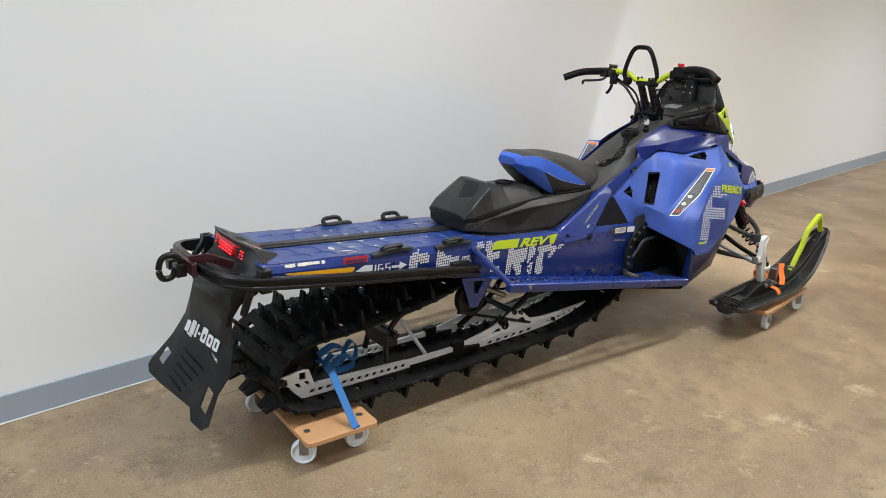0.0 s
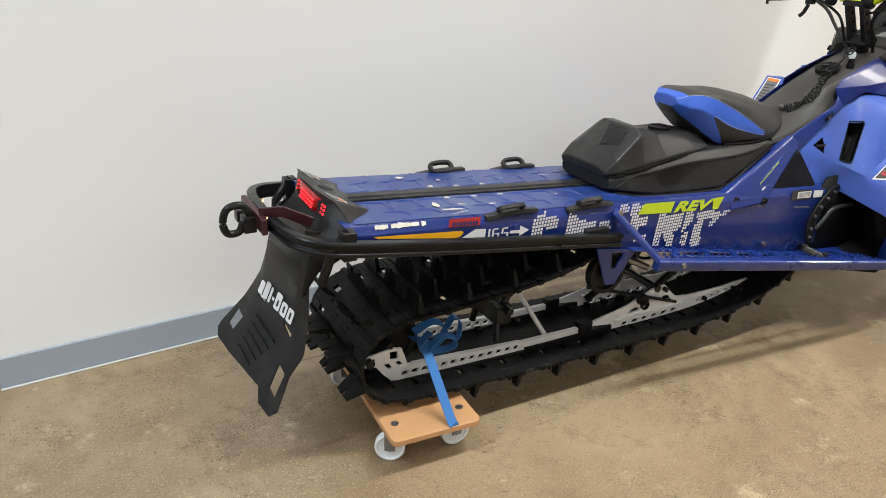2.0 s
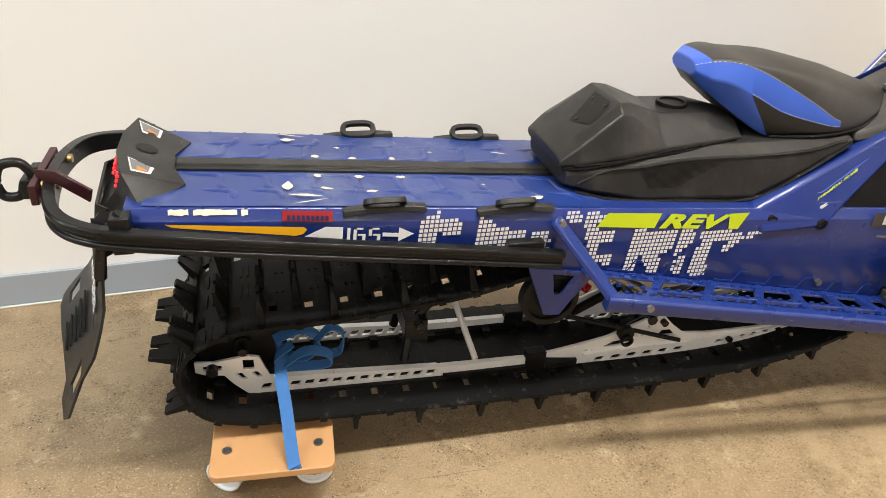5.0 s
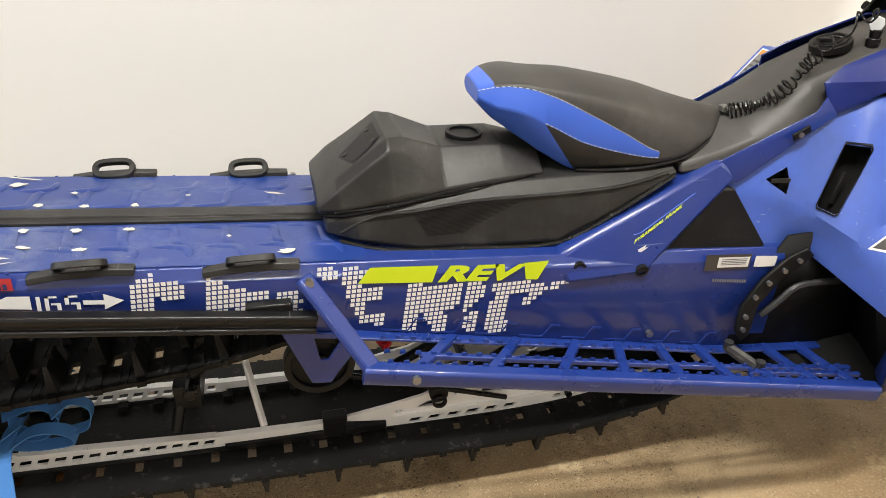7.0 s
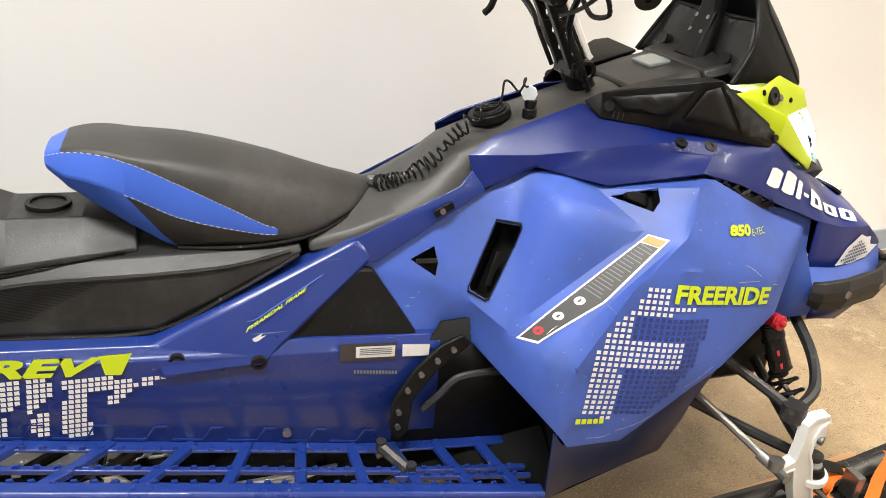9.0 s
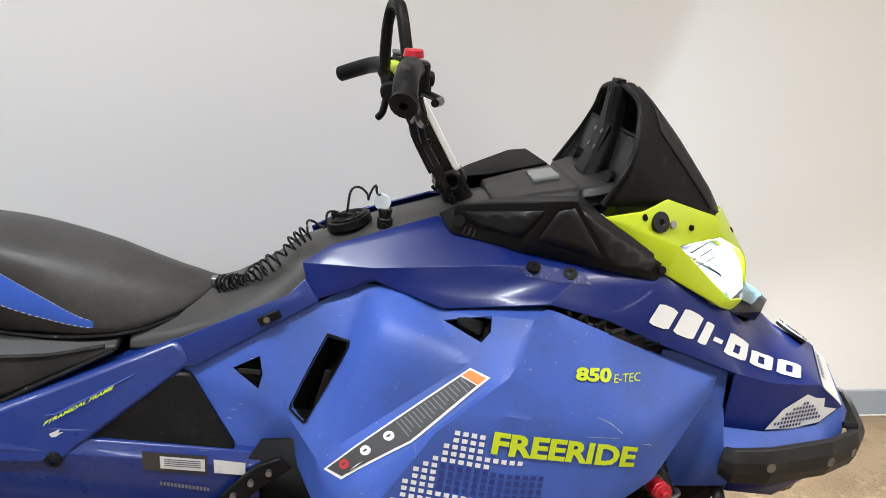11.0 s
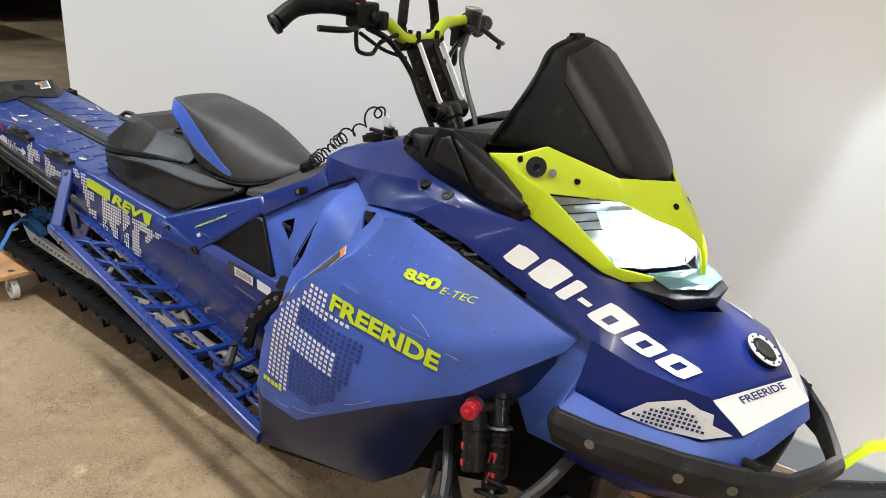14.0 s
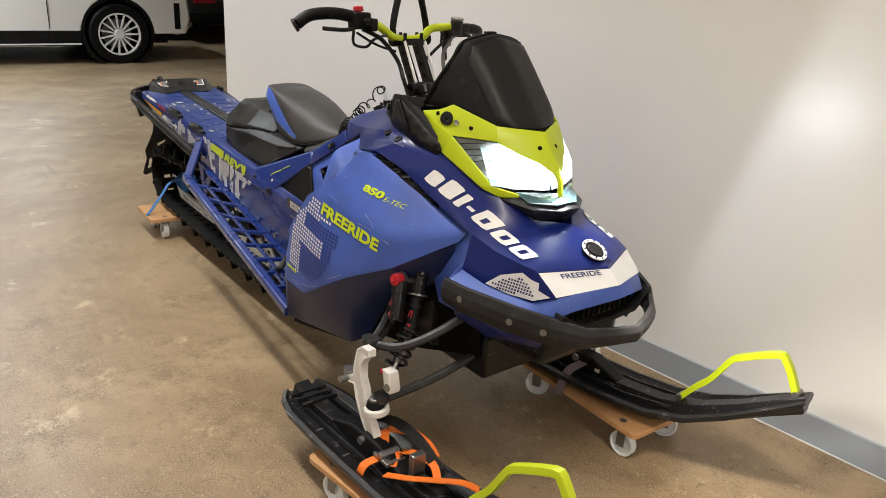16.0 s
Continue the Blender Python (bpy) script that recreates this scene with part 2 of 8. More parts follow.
def xz(points, y=-0.207):
    """A flat sheet from an outline in the x-z plane."""
    bm = plate2d(points)
    for v in bm.verts:
        v.co = Vector((v.co.x, y, v.co.y))
    return bm


# ---- materials ----
def surface(name, c, rough=0.5, metal=0.0, spread=0.12, big=4.0, fine=180.0, bump=0.05, dirt=None, dirt_at=0.62, dirt_size=9.0, dirt_soft=0.12, dirt_mix=0.7, coat=0.0, rough_var=0.12, spec=0.5, scratch=None, scratch_at=0.70):
    m = bpy.data.materials.new(name)
    m.use_nodes = True
    nt = m.node_tree
    b = nt.nodes["Principled BSDF"]

    def node(kind, **values):
        n = nt.nodes.new(kind)
        for k, val in values.items():
            n.inputs[k].default_value = val
        return n

    at = nt.nodes.new("ShaderNodeTexCoord")
    n1 = node("ShaderNodeTexNoise", Scale=big, Detail=5.0, Roughness=0.6)
    n2 = node("ShaderNodeTexNoise", Scale=fine, Detail=3.0, Roughness=0.6)
    for n in (n1, n2):
        nt.links.new(at.outputs["Object"], n.inputs["Vector"])
    mix = nt.nodes.new("ShaderNodeMix")
    mix.data_type = "RGBA"
    mix.inputs[6].default_value = (*[x * (1 - spread) for x in c], 1)
    mix.inputs[7].default_value = (*[min(1, x * (1 + spread)) for x in c], 1)
    nt.links.new(n1.outputs[0], mix.inputs[0])
    colour = mix.outputs[2]
    if dirt:
        n3 = node("ShaderNodeTexNoise", Scale=dirt_size, Detail=7.0, Roughness=0.72)
        nt.links.new(at.outputs["Object"], n3.inputs["Vector"])
        edge = node("ShaderNodeMapRange")
        edge.inputs[1].default_value, edge.inputs[2].default_value = dirt_at - dirt_soft / 2, dirt_at + dirt_soft / 2
        edge.inputs[4].default_value = dirt_mix
        nt.links.new(n3.outputs[0], edge.inputs[0])
        over = nt.nodes.new("ShaderNodeMix")
        over.data_type = "RGBA"
        over.inputs[7].default_value = (*dirt, 1)
        nt.links.new(edge.outputs[0], over.inputs[0])
        nt.links.new(colour, over.inputs[6])
        colour = over.outputs[2]
    if scratch:
        for turn, stretch in (((0.2, 0.5, 0.3), (5, 170, 120)), ((0.9, -0.6, 1.1), (130, 6, 150))):
            way = nt.nodes.new("ShaderNodeMapping")
            way.inputs["Rotation"].default_value, way.inputs["Scale"].default_value = turn, stretch
            nt.links.new(at.outputs["Object"], way.inputs["Vector"])
            n4 = node("ShaderNodeTexNoise", Scale=1.0, Detail=3.0, Roughness=0.55)
            nt.links.new(way.outputs[0], n4.inputs["Vector"])
            line = node("ShaderNodeMapRange")
            line.inputs[1].default_value, line.inputs[2].default_value, line.inputs[4].default_value = scratch_at, scratch_at + 0.05, 0.7
            nt.links.new(n4.outputs[0], line.inputs[0])
            over = nt.nodes.new("ShaderNodeMix")
            over.data_type = "RGBA"
            over.inputs[7].default_value = (*scratch, 1)
            nt.links.new(line.outputs[0], over.inputs[0])
            nt.links.new(colour, over.inputs[6])
            colour = over.outputs[2]
    nt.links.new(colour, b.inputs["Base Color"])
    rr = node("ShaderNodeMapRange")
    rr.inputs[3].default_value, rr.inputs[4].default_value = max(0.03, rough - rough_var), min(1, rough + rough_var)
    nt.links.new(n1.outputs[0], rr.inputs[0])
    nt.links.new(rr.outputs[0], b.inputs["Roughness"])
    if bump:
        bp = node("ShaderNodeBump", Strength=bump, Distance=0.002)
        nt.links.new(n2.outputs[0], bp.inputs["Height"])
        nt.links.new(bp.outputs[0], b.inputs["Normal"])
    b.inputs["Metallic"].default_value = metal
    b.inputs["Coat Weight"].default_value = coat
    b.inputs["Specular IOR Level"].default_value = spec
    return m


def glow(name, c, strength):
    m = bpy.data.materials.new(name)
    m.use_nodes = True
    b = m.node_tree.nodes["Principled BSDF"]
    b.inputs["Base Color"].default_value = (*c, 1)
    b.inputs["Emission Color"].default_value = (*c, 1)
    b.inputs["Emission Strength"].default_value = strength
    return m


NAVY = surface("navy_gloss_paint", (0.007, 0.024, 0.165), 0.3, spread=0.25, big=5, fine=90, bump=0.02, dirt=(0.04, 0.06, 0.15), dirt_at=0.6, dirt_size=9, dirt_soft=0.3, dirt_mix=0.3, coat=0.25, scratch=(0.16, 0.20, 0.32), scratch_at=0.705)
NAVY_HOOD = surface("navy_hood_plastic", (0.004, 0.014, 0.130), 0.34, spread=0.14, big=3, fine=120, bump=0.012, dirt=(0.03, 0.045, 0.14), dirt_at=0.6, dirt_size=7, dirt_soft=0.3, dirt_mix=0.25, coat=0.10, spec=0.36, scratch=(0.20, 0.22, 0.34), scratch_at=0.74)
SCUFFED = surface("scuffed_navy_plastic", (0.008, 0.018, 0.120), 0.5, spread=0.2, big=20, fine=200, bump=0.08, dirt=(0.20, 0.21, 0.27), dirt_at=0.60, dirt_size=70, dirt_soft=0.06, dirt_mix=0.6, scratch=(0.25, 0.27, 0.36), scratch_at=0.66)
DECK = surface("worn_navy_deck", (0.010, 0.032, 0.17), 0.34, spread=0.35, big=7, fine=60, bump=0.05, dirt=(0.17, 0.20, 0.28), dirt_at=0.60, dirt_size=6, dirt_soft=0.22, dirt_mix=0.5, coat=0.15, scratch=(0.34, 0.35, 0.38), scratch_at=0.725)
SKY = surface("light_blue_matt_plastic", (0.050, 0.108, 0.455), 0.50, spread=0.12, big=4, fine=300, bump=0.03, dirt=(0.045, 0.07, 0.17), dirt_at=0.55, dirt_size=4.5, dirt_soft=0.22, dirt_mix=0.5, scratch=(0.26, 0.32, 0.50), scratch_at=0.71)
SEATBLUE = surface("blue_vinyl", (0.036, 0.105, 0.50), 0.42, spread=0.12, big=6, fine=420, bump=0.12)
PLASTIC = surface("black_moulded_plastic", (0.0055, 0.0055, 0.006), 0.46, spread=0.3, big=6, fine=420, bump=0.16, dirt=(0.05, 0.048, 0.045), dirt_at=0.62, dirt_size=16, dirt_soft=0.2, dirt_mix=0.22, scratch=(0.10, 0.10, 0.10), scratch_at=0.72, spec=0.20)
DUSTY = surface("grey_scuffed_plastic", (0.015, 0.0145, 0.0145), 0.40, spread=0.3, big=7, fine=350, bump=0.16, dirt=(0.07, 0.068, 0.065), dirt_at=0.6, dirt_size=12, dirt_soft=0.25, dirt_mix=0.35, scratch=(0.12, 0.12, 0.12), scratch_at=0.72, spec=0.32)
VINYL = surface("black_seat_vinyl", (0.029, 0.0275, 0.0262), 0.48, spread=0.2, big=8, fine=500, bump=0.25, dirt=(0.085, 0.081, 0.078), dirt_at=0.58, dirt_size=8, dirt_soft=0.25, dirt_mix=0.4, spec=0.42)
RUBBER = surface("black_track_rubber", (0.005, 0.005, 0.005), 0.5, spread=0.3, big=14, fine=160, bump=0.3, dirt=(0.16, 0.15, 0.14), dirt_at=0.64, dirt_size=34, dirt_soft=0.12, dirt_mix=0.35, spec=0.16)
BLACK = surface("black_painted_metal", (0.007, 0.007, 0.0075), 0.3, spread=0.25, big=9, fine=140, bump=0.05, dirt=(0.25, 0.24, 0.23), dirt_at=0.7, dirt_size=30, dirt_soft=0.04, dirt_mix=0.4, spec=0.28, scratch=(0.16, 0.16, 0.16), scratch_at=0.70)
ALU = surface("brushed_aluminium", (0.88, 0.88, 0.88), 0.34, 0.2, spread=0.08, big=10, fine=260, bump=0.05, dirt=(0.35, 0.33, 0.31), dirt_at=0.67, dirt_size=18, dirt_soft=0.1, dirt_mix=0.4, scratch=(0.45, 0.44, 0.43), scratch_at=0.72)
CAST = surface("white_cast_spindle", (0.72, 0.71, 0.68), 0.42, spread=0.1, big=9, fine=200, bump=0.1, dirt=(0.25, 0.22, 0.2), dirt_at=0.66, dirt_size=20, dirt_mix=0.4)
STEEL = surface("grey_steel", (0.28, 0.28, 0.28), 0.35, 0.9, spread=0.2, big=12, bump=0.05)
ARM = surface("dark_grey_arm", (0.030, 0.030, 0.032), 0.45, 0.3, spread=0.25, big=12, bump=0.08, dirt=(0.2, 0.19, 0.18), dirt_at=0.62, dirt_size=20, dirt_mix=0.35)
LIME = surface("lime_yellow_plastic", (0.50, 0.62, 0.012), 0.38, spread=0.08, big=5, fine=260, bump=0.03, dirt=(0.25, 0.28, 0.05), dirt_at=0.68, dirt_size=18, dirt_mix=0.3)
LIME_INK = surface("lime_decal", (0.55, 0.68, 0.015), 0.4, spread=0.06, bump=0.01)
WHITE_INK = surface("white_decal", (0.74, 0.74, 0.74), 0.42, spread=0.08, big=20, bump=0.01, dirt=(0.3, 0.3, 0.36), dirt_at=0.67, dirt_size=30, dirt_mix=0.5)
DARK_INK = surface("dark_navy_decal", (0.02, 0.028, 0.12), 0.4, spread=0.1, bump=0.01)
NAVY_INK = surface("navy_dot_decal", (0.018, 0.034, 0.20), 0.42, spread=0.1, bump=0.01)
LABEL_INK = surface("dark_label", (0.045, 0.042, 0.04), 0.4, spread=0.1, bump=0.01)
# near-black with little sheen: the shade inside recesses is in the colour
VOID = surface("recess_shade_black", (0.004, 0.004, 0.004), 0.7, spread=0.2, bump=0.0, spec=0.1)
CHIN = surface("cyan_clear_plastic", (0.05, 0.095, 0.105), 0.12, spread=0.35, big=22, fine=200, bump=0.06, coat=0.4)
MATT = surface("matt_black_shield", (0.006, 0.006, 0.006), 0.62, spread=0.3, big=9, fine=300, bump=0.1, dirt=(0.04, 0.035, 0.03), dirt_at=0.64, dirt_size=22, dirt_mix=0.4, spec=0.16)
WORN = surface("bare_worn_patch", (0.55, 0.52, 0.44), 0.5, spread=0.3, big=40, fine=200, bump=0.05)
GREY_SCRATCH = surface("pale_scratch", (0.42, 0.45, 0.55), 0.6, spread=0.3, big=60, bump=0.02)
GREY_INK = surface("grey_label", (0.16, 0.16, 0.165), 0.4, spread=0.1, bump=0.01)
ORANGE_INK = surface("orange_label", (0.75, 0.22, 0.03), 0.4, spread=0.08, bump=0.01)
AMBER_INK = surface("amber_decal", (0.80, 0.40, 0.012), 0.38, spread=0.08, bump=0.01, dirt=(0.4, 0.25, 0.05), dirt_at=0.7, dirt_mix=0.4)
RED = surface("red_anodised", (0.5, 0.02, 0.035), 0.3, 0.3, spread=0.15, bump=0.02)
RED_INK = surface("red_label", (0.45, 0.03, 0.035), 0.4, spread=0.1, bump=0.01)
MAROON = surface("maroon_bracket", (0.040, 0.008, 0.012), 0.35, 0.2, spread=0.3, big=14, bump=0.05)
BRASS = surface("brass_bolt", (0.6, 0.42, 0.2), 0.3, 0.9, spread=0.15, bump=0.02)
PLY = surface("varnished_board", (0.50, 0.27, 0.12), 0.42, spread=0.12, big=9, fine=90, bump=0.05, dirt=(0.3, 0.16, 0.08), dirt_at=0.62, dirt_size=30, dirt_mix=0.3)
CASTOR = surface("white_castor_plastic", (0.72, 0.74, 0.75), 0.35, spread=0.08, bump=0.02)
WEB_BLUE = surface("blue_webbing", (0.035, 0.15, 0.40), 0.75, spread=0.2, big=20, fine=700, bump=0.5)
WEB_ORANGE = surface("orange_webbing", (0.80, 0.17, 0.012), 0.7, spread=0.15, big=20, fine=700, bump=0.5)
WEB_GREY = surface("faded_violet_webbing", (0.20, 0.15, 0.17), 0.8, spread=0.15, big=20, fine=700, bump=0.5)
SCREEN = surface("grey_display_glass", (0.20, 0.22, 0.215), 0.12, spread=0.08, bump=0.0)
TAIL = glow("lit_red_lens", (1.0, 0.02, 0.03), 1.6)
TAIL_DARK = surface("red_lens", (0.35, 0.01, 0.012), 0.15, spread=0.2, bump=0.02)
LAMP = glow("lit_headlamp_reflector", (0.93, 0.98, 1.0), 7.0)
LAMP_MID = glow("lit_reflector_edge", (0.72, 0.93, 1.0), 1.6)
LAMP_LOW = glow("dim_reflector_edge", (0.55, 0.88, 0.95), 0.55)


def clear(name, c, rough):
    m = bpy.data.materials.new(name)
    m.use_nodes = True
    b = m.node_tree.nodes["Principled BSDF"]
    b.inputs["Base Color"].default_value, b.inputs["Roughness"].default_value = (*c, 1), rough
    b.inputs["Transmission Weight"].default_value, b.inputs["IOR"].default_value = 1.0, 1.2
    return m


LENS = clear("clear_headlamp_lens", (0.97, 0.99, 1.0), 0.03)
SMOKE = surface("smoked_visor", (0.008, 0.008, 0.009), 0.44, spread=0.15, big=5, fine=500, bump=0.08, dirt=(0.05, 0.05, 0.05), dirt_at=0.62, dirt_size=14, dirt_mix=0.3, scratch=(0.05, 0.05, 0.05), scratch_at=0.70, spec=0.32)


def wall_paint():
    m = surface("white_wall_paint", (0.80, 0.795, 0.785), 0.33, spread=0.03, big=0.8, fine=240, bump=0.05, rough_var=0.06, spec=0.95)
    return m


def concrete():
    m = bpy.data.materials.new("polished_concrete")
    m.use_nodes = True
    nt = m.node_tree
    b = nt.nodes["Principled BSDF"]
    at = nt.nodes.new("ShaderNodeTexCoord")

    def noise_at(scale, detail=6.0, rough=0.6, stretch=None):
        n = nt.nodes.new("ShaderNodeTexNoise")
        n.inputs["Scale"].default_value, n.inputs["Detail"].default_value, n.inputs["Roughness"].default_value = scale, detail, rough
        if stretch:
            way = nt.nodes.new("ShaderNodeMapping")
            way.inputs["Scale"].default_value, way.inputs["Rotation"].default_value = stretch, (0, 0, 0.45)
            nt.links.new(at.outputs["Object"], way.inputs["Vector"])
            nt.links.new(way.outputs[0], n.inputs["Vector"])
        else:
            nt.links.new(at.outputs["Object"], n.inputs["Vector"])
        return n.outputs[0]

    def over(low, high, fac, lo, hi):
        r = nt.nodes.new("ShaderNodeMapRange")
        r.inputs[1].default_value, r.inputs[2].default_value = lo, hi
        nt.links.new(fac, r.inputs[0])
        x = nt.nodes.new("ShaderNodeMix")
        x.data_type = "RGBA"
        nt.links.new(r.outputs[0], x.inputs[0])
        for v, slot in ((low, 6), (high, 7)):
            if isinstance(v, tuple):
                x.inputs[slot].default_value = (*v, 1)
            else:
                nt.links.new(v, x.inputs[slot])
        return x.outputs[2]

    def specks(scale, radius, share, cluster, at_least):
        """Scattered round grains: one in share of the cells, gathered where a slow noise is high."""
        v = nt.nodes.new("ShaderNodeTexVoronoi")
        v.inputs["Scale"].default_value, v.inputs["Randomness"].default_value = scale, 1.0
        wob = nt.nodes.new("ShaderNodeVectorMath")
        wob.operation = "MULTIPLY_ADD"
        wob.inputs[1].default_value = (0.006, 0.006, 0.006)
        rough = nt.nodes.new("ShaderNodeTexNoise")
        rough.inputs["Scale"].default_value = scale * 1.7
        nt.links.new(at.outputs["Object"], rough.inputs["Vector"])
        nt.links.new(rough.outputs["Color"], wob.inputs[0])
        nt.links.new(at.outputs["Object"], wob.inputs[2])
        nt.links.new(wob.outputs[0], v.inputs["Vector"])
        parts = nt.nodes.new("ShaderNodeSeparateColor")
        nt.links.new(v.outputs["Color"], parts.inputs[0])
        near = nt.nodes.new("ShaderNodeMapRange")
        near.inputs[1].default_value, near.inputs[2].default_value, near.inputs[3].default_value, near.inputs[4].default_value = radius * 0.6, radius, 1.0, 0.0
        nt.links.new(v.outputs["Distance"], near.inputs[0])
        pick = nt.nodes.new("ShaderNodeMath")
        pick.operation = "GREATER_THAN"
        pick.inputs[1].default_value = 1 - share
        nt.links.new(parts.outputs[0], pick.inputs[0])
        crowd = nt.nodes.new("ShaderNodeMapRange")
        crowd.inputs[1].default_value, crowd.inputs[2].default_value = at_least, at_least + 0.12
        nt.links.new(noise_at(cluster, 6, 0.65), crowd.inputs[0])
        out = near.outputs[0]
        for other in (pick.outputs[0], crowd.outputs[0]):
            m2 = nt.nodes.new("ShaderNodeMath")
            m2.operation = "MULTIPLY"
            nt.links.new(out, m2.inputs[0])
            nt.links.new(other, m2.inputs[1])
            out = m2.outputs[0]
        return out

    base = over((0.216, 0.147, 0.080), (0.362, 0.263, 0.155), noise_at(1.3, 9, 0.68), 0.40, 0.62)
    base = over(base, (0.148, 0.100, 0.053), noise_at(2.7, 10, 0.76), 0.51, 0.68)
    base = over(base, (0.47, 0.365, 0.225), noise_at(3.4, 10, 0.78), 0.575, 0.64)
    base = over(base, (0.47, 0.372, 0.235), noise_at(13, 8, 0.78), 0.61, 0.68)
    base = over(base, (0.135, 0.092, 0.052), noise_at(24, 9, 0.8), 0.57, 0.66)
    base = over(base, (0.43, 0.35, 0.235), noise_at(150, 5, 0.75), 0.54, 0.66)
    base = over(base, (0.150, 0.103, 0.060), noise_at(210, 5, 0.75), 0.55, 0.66)
    base = over(base, (0.095, 0.063, 0.036), specks(190, 0.38, 0.42, 3.2, 0.47), 0.05, 0.6)
    base = over(base, (0.072, 0.047, 0.027), specks(95, 0.30, 0.26, 2.7, 0.515), 0.05, 0.6)
    base = over(base, (0.56, 0.47, 0.34), specks(170, 0.30, 0.08, 4.0, 0.42), 0.1, 0.7)
    base = over(base, (0.11, 0.086, 0.060), noise_at(1.0, 5, 0.6, (0.35, 26, 1)), 0.675, 0.71)
    nt.links.new(base, b.inputs["Base Color"])
    r = nt.nodes.new("ShaderNodeMapRange")
    r.inputs[3].default_value, r.inputs[4].default_value = 0.27, 0.52
    nt.links.new(noise_at(2.4), r.inputs[0])
    nt.links.new(r.outputs[0], b.inputs["Roughness"])
    bp = nt.nodes.new("ShaderNodeBump")
    bp.inputs["Strength"].default_value, bp.inputs["Distance"].default_value = 0.12, 0.003
    nt.links.new(noise_at(60, 8, 0.7), bp.inputs["Height"])
    nt.links.new(bp.outputs[0], b.inputs["Normal"])
    return m


WALL, CONCRETE = wall_paint(), concrete()
SKIRT = surface("grey_blue_skirting", (0.30, 0.335, 0.38), 0.45, spread=0.06, big=3, fine=150, bump=0.04, dirt=(0.2, 0.2, 0.2), dirt_at=0.7, dirt_mix=0.4)
PALE = surface("pale_sealant", (0.60, 0.60, 0.58), 0.6, spread=0.08, bump=0.05)
GREYWALL = surface("grey_hall_wall", (0.16, 0.16, 0.165), 0.6, spread=0.08, big=1, bump=0.05)
CEIL = surface("hall_ceiling", (0.72, 0.72, 0.71), 0.7, spread=0.06, big=1, bump=0.05)
CARWHITE = surface("white_car_paint", (0.74, 0.72, 0.68), 0.22, spread=0.02, bump=0.0, coat=0.6)
CARDARK = surface("black_car_paint", (0.01, 0.011, 0.013), 0.18, spread=0.1, bump=0.0, coat=0.6)
GLASS = surface("dark_car_glass", (0.01, 0.012, 0.014), 0.06, spread=0.1, bump=0.0)

# ---- setting ----
SLOPE = math.atan(0.074)
WALLAT = Matrix.Translation((0, 0.712, 0)) @ Matrix.Rotation(SLOPE, 4, "Z")


def setting(name, bm, m, label, category, at=None, bevel=0.0):
    ob = finish(name, bm, m, bevel)
    if at is not None:
        ob.matrix_world = at
    return tagged(ob, label, category, kind="structure")


floor_bm = bmesh.new()
box(floor_bm, (-14, -9, -0.12), (12, 7, 0.0))
setting("floor", floor_bm, CONCRETE, "stained polished brown concrete floor with dark specks", "floor")
setting("wall_north", boxes(((-1.432, 0, 0), (10.5, 0.14, 3.2))), WALL, "smooth white painted partition wall behind the snowmobile", "wall", WALLAT, 0.004)
setting("baseboard", boxes(((-1.432, -0.012, 0.003), (10.5, -0.001, 0.104))), SKIRT, "flat grey-blue skirting strip along the white wall", "baseboard", WALLAT, 0.002)
setting("trim", boxes(((-1.432, -0.021, 0.0), (10.5, -0.0125, 0.005))), PALE, "thin pale sealant line under the grey skirting", "trim", WALLAT, 0.003)
setting("wall_west", boxes(((-12.2, -9, 0), (-12.0, 7, 3.2))), GREYWALL, "plain grey wall at the far end of the hall", "wall")
# unseen from here on: these close the hall and bounce light back
setting("wall_south", boxes(((-12, -9.2, 0), (12, -9, 3.2))), WALL, "plain white wall across the hall", "wall")
# white so that the partition's sheen has something bright to reflect
setting("wall_east", boxes(((11.8, -9, 0), (12, 7, 3.2))), WALL, "unseen plain white wall added at the near end of the hall", "wall")
setting("wall_back", boxes(((-12, 6.8, 0), (12, 7, 3.2))), GREYWALL, "plain grey wall beyond the partition", "wall")
setting("ceiling", boxes(((-14, -9, 3.2), (12, 7, 3.3))), CEIL, "unseen plain pale ceiling added over the hall", "ceiling")

# ---- snowmobile ----
sled = thing("snowmobile", (0.6, 0, 0.12), "scuffed navy and light blue mountain snowmobile with its headlight on", "snowmobile")


def deck_z(x):
    return 0.658 - 0.07 * x


def sill_z(x):
    return 0.55 - 0.195 * x


# tunnel
def tunnel_ring(x):
    t, b = deck_z(x), sill_z(x)
    half = [(-0.205, b), (-0.205, t - 0.022), (-0.19, t)]
    return [(x, y, z) for y, z in half] + [(x, -y, z) for y, z in half[::-1]]


TUNNEL_X = (-0.60, -0.40, -0.2, 0.0, 0.22, 0.5, 0.75, 0.95, 1.22)
tunnel = part("tunnel", loft([tunnel_ring(x) for x in TUNNEL_X], caps=False, closed=False), NAVY, sled, "navy painted aluminium tunnel, scratched", bevel=0.004, thick=0.004)

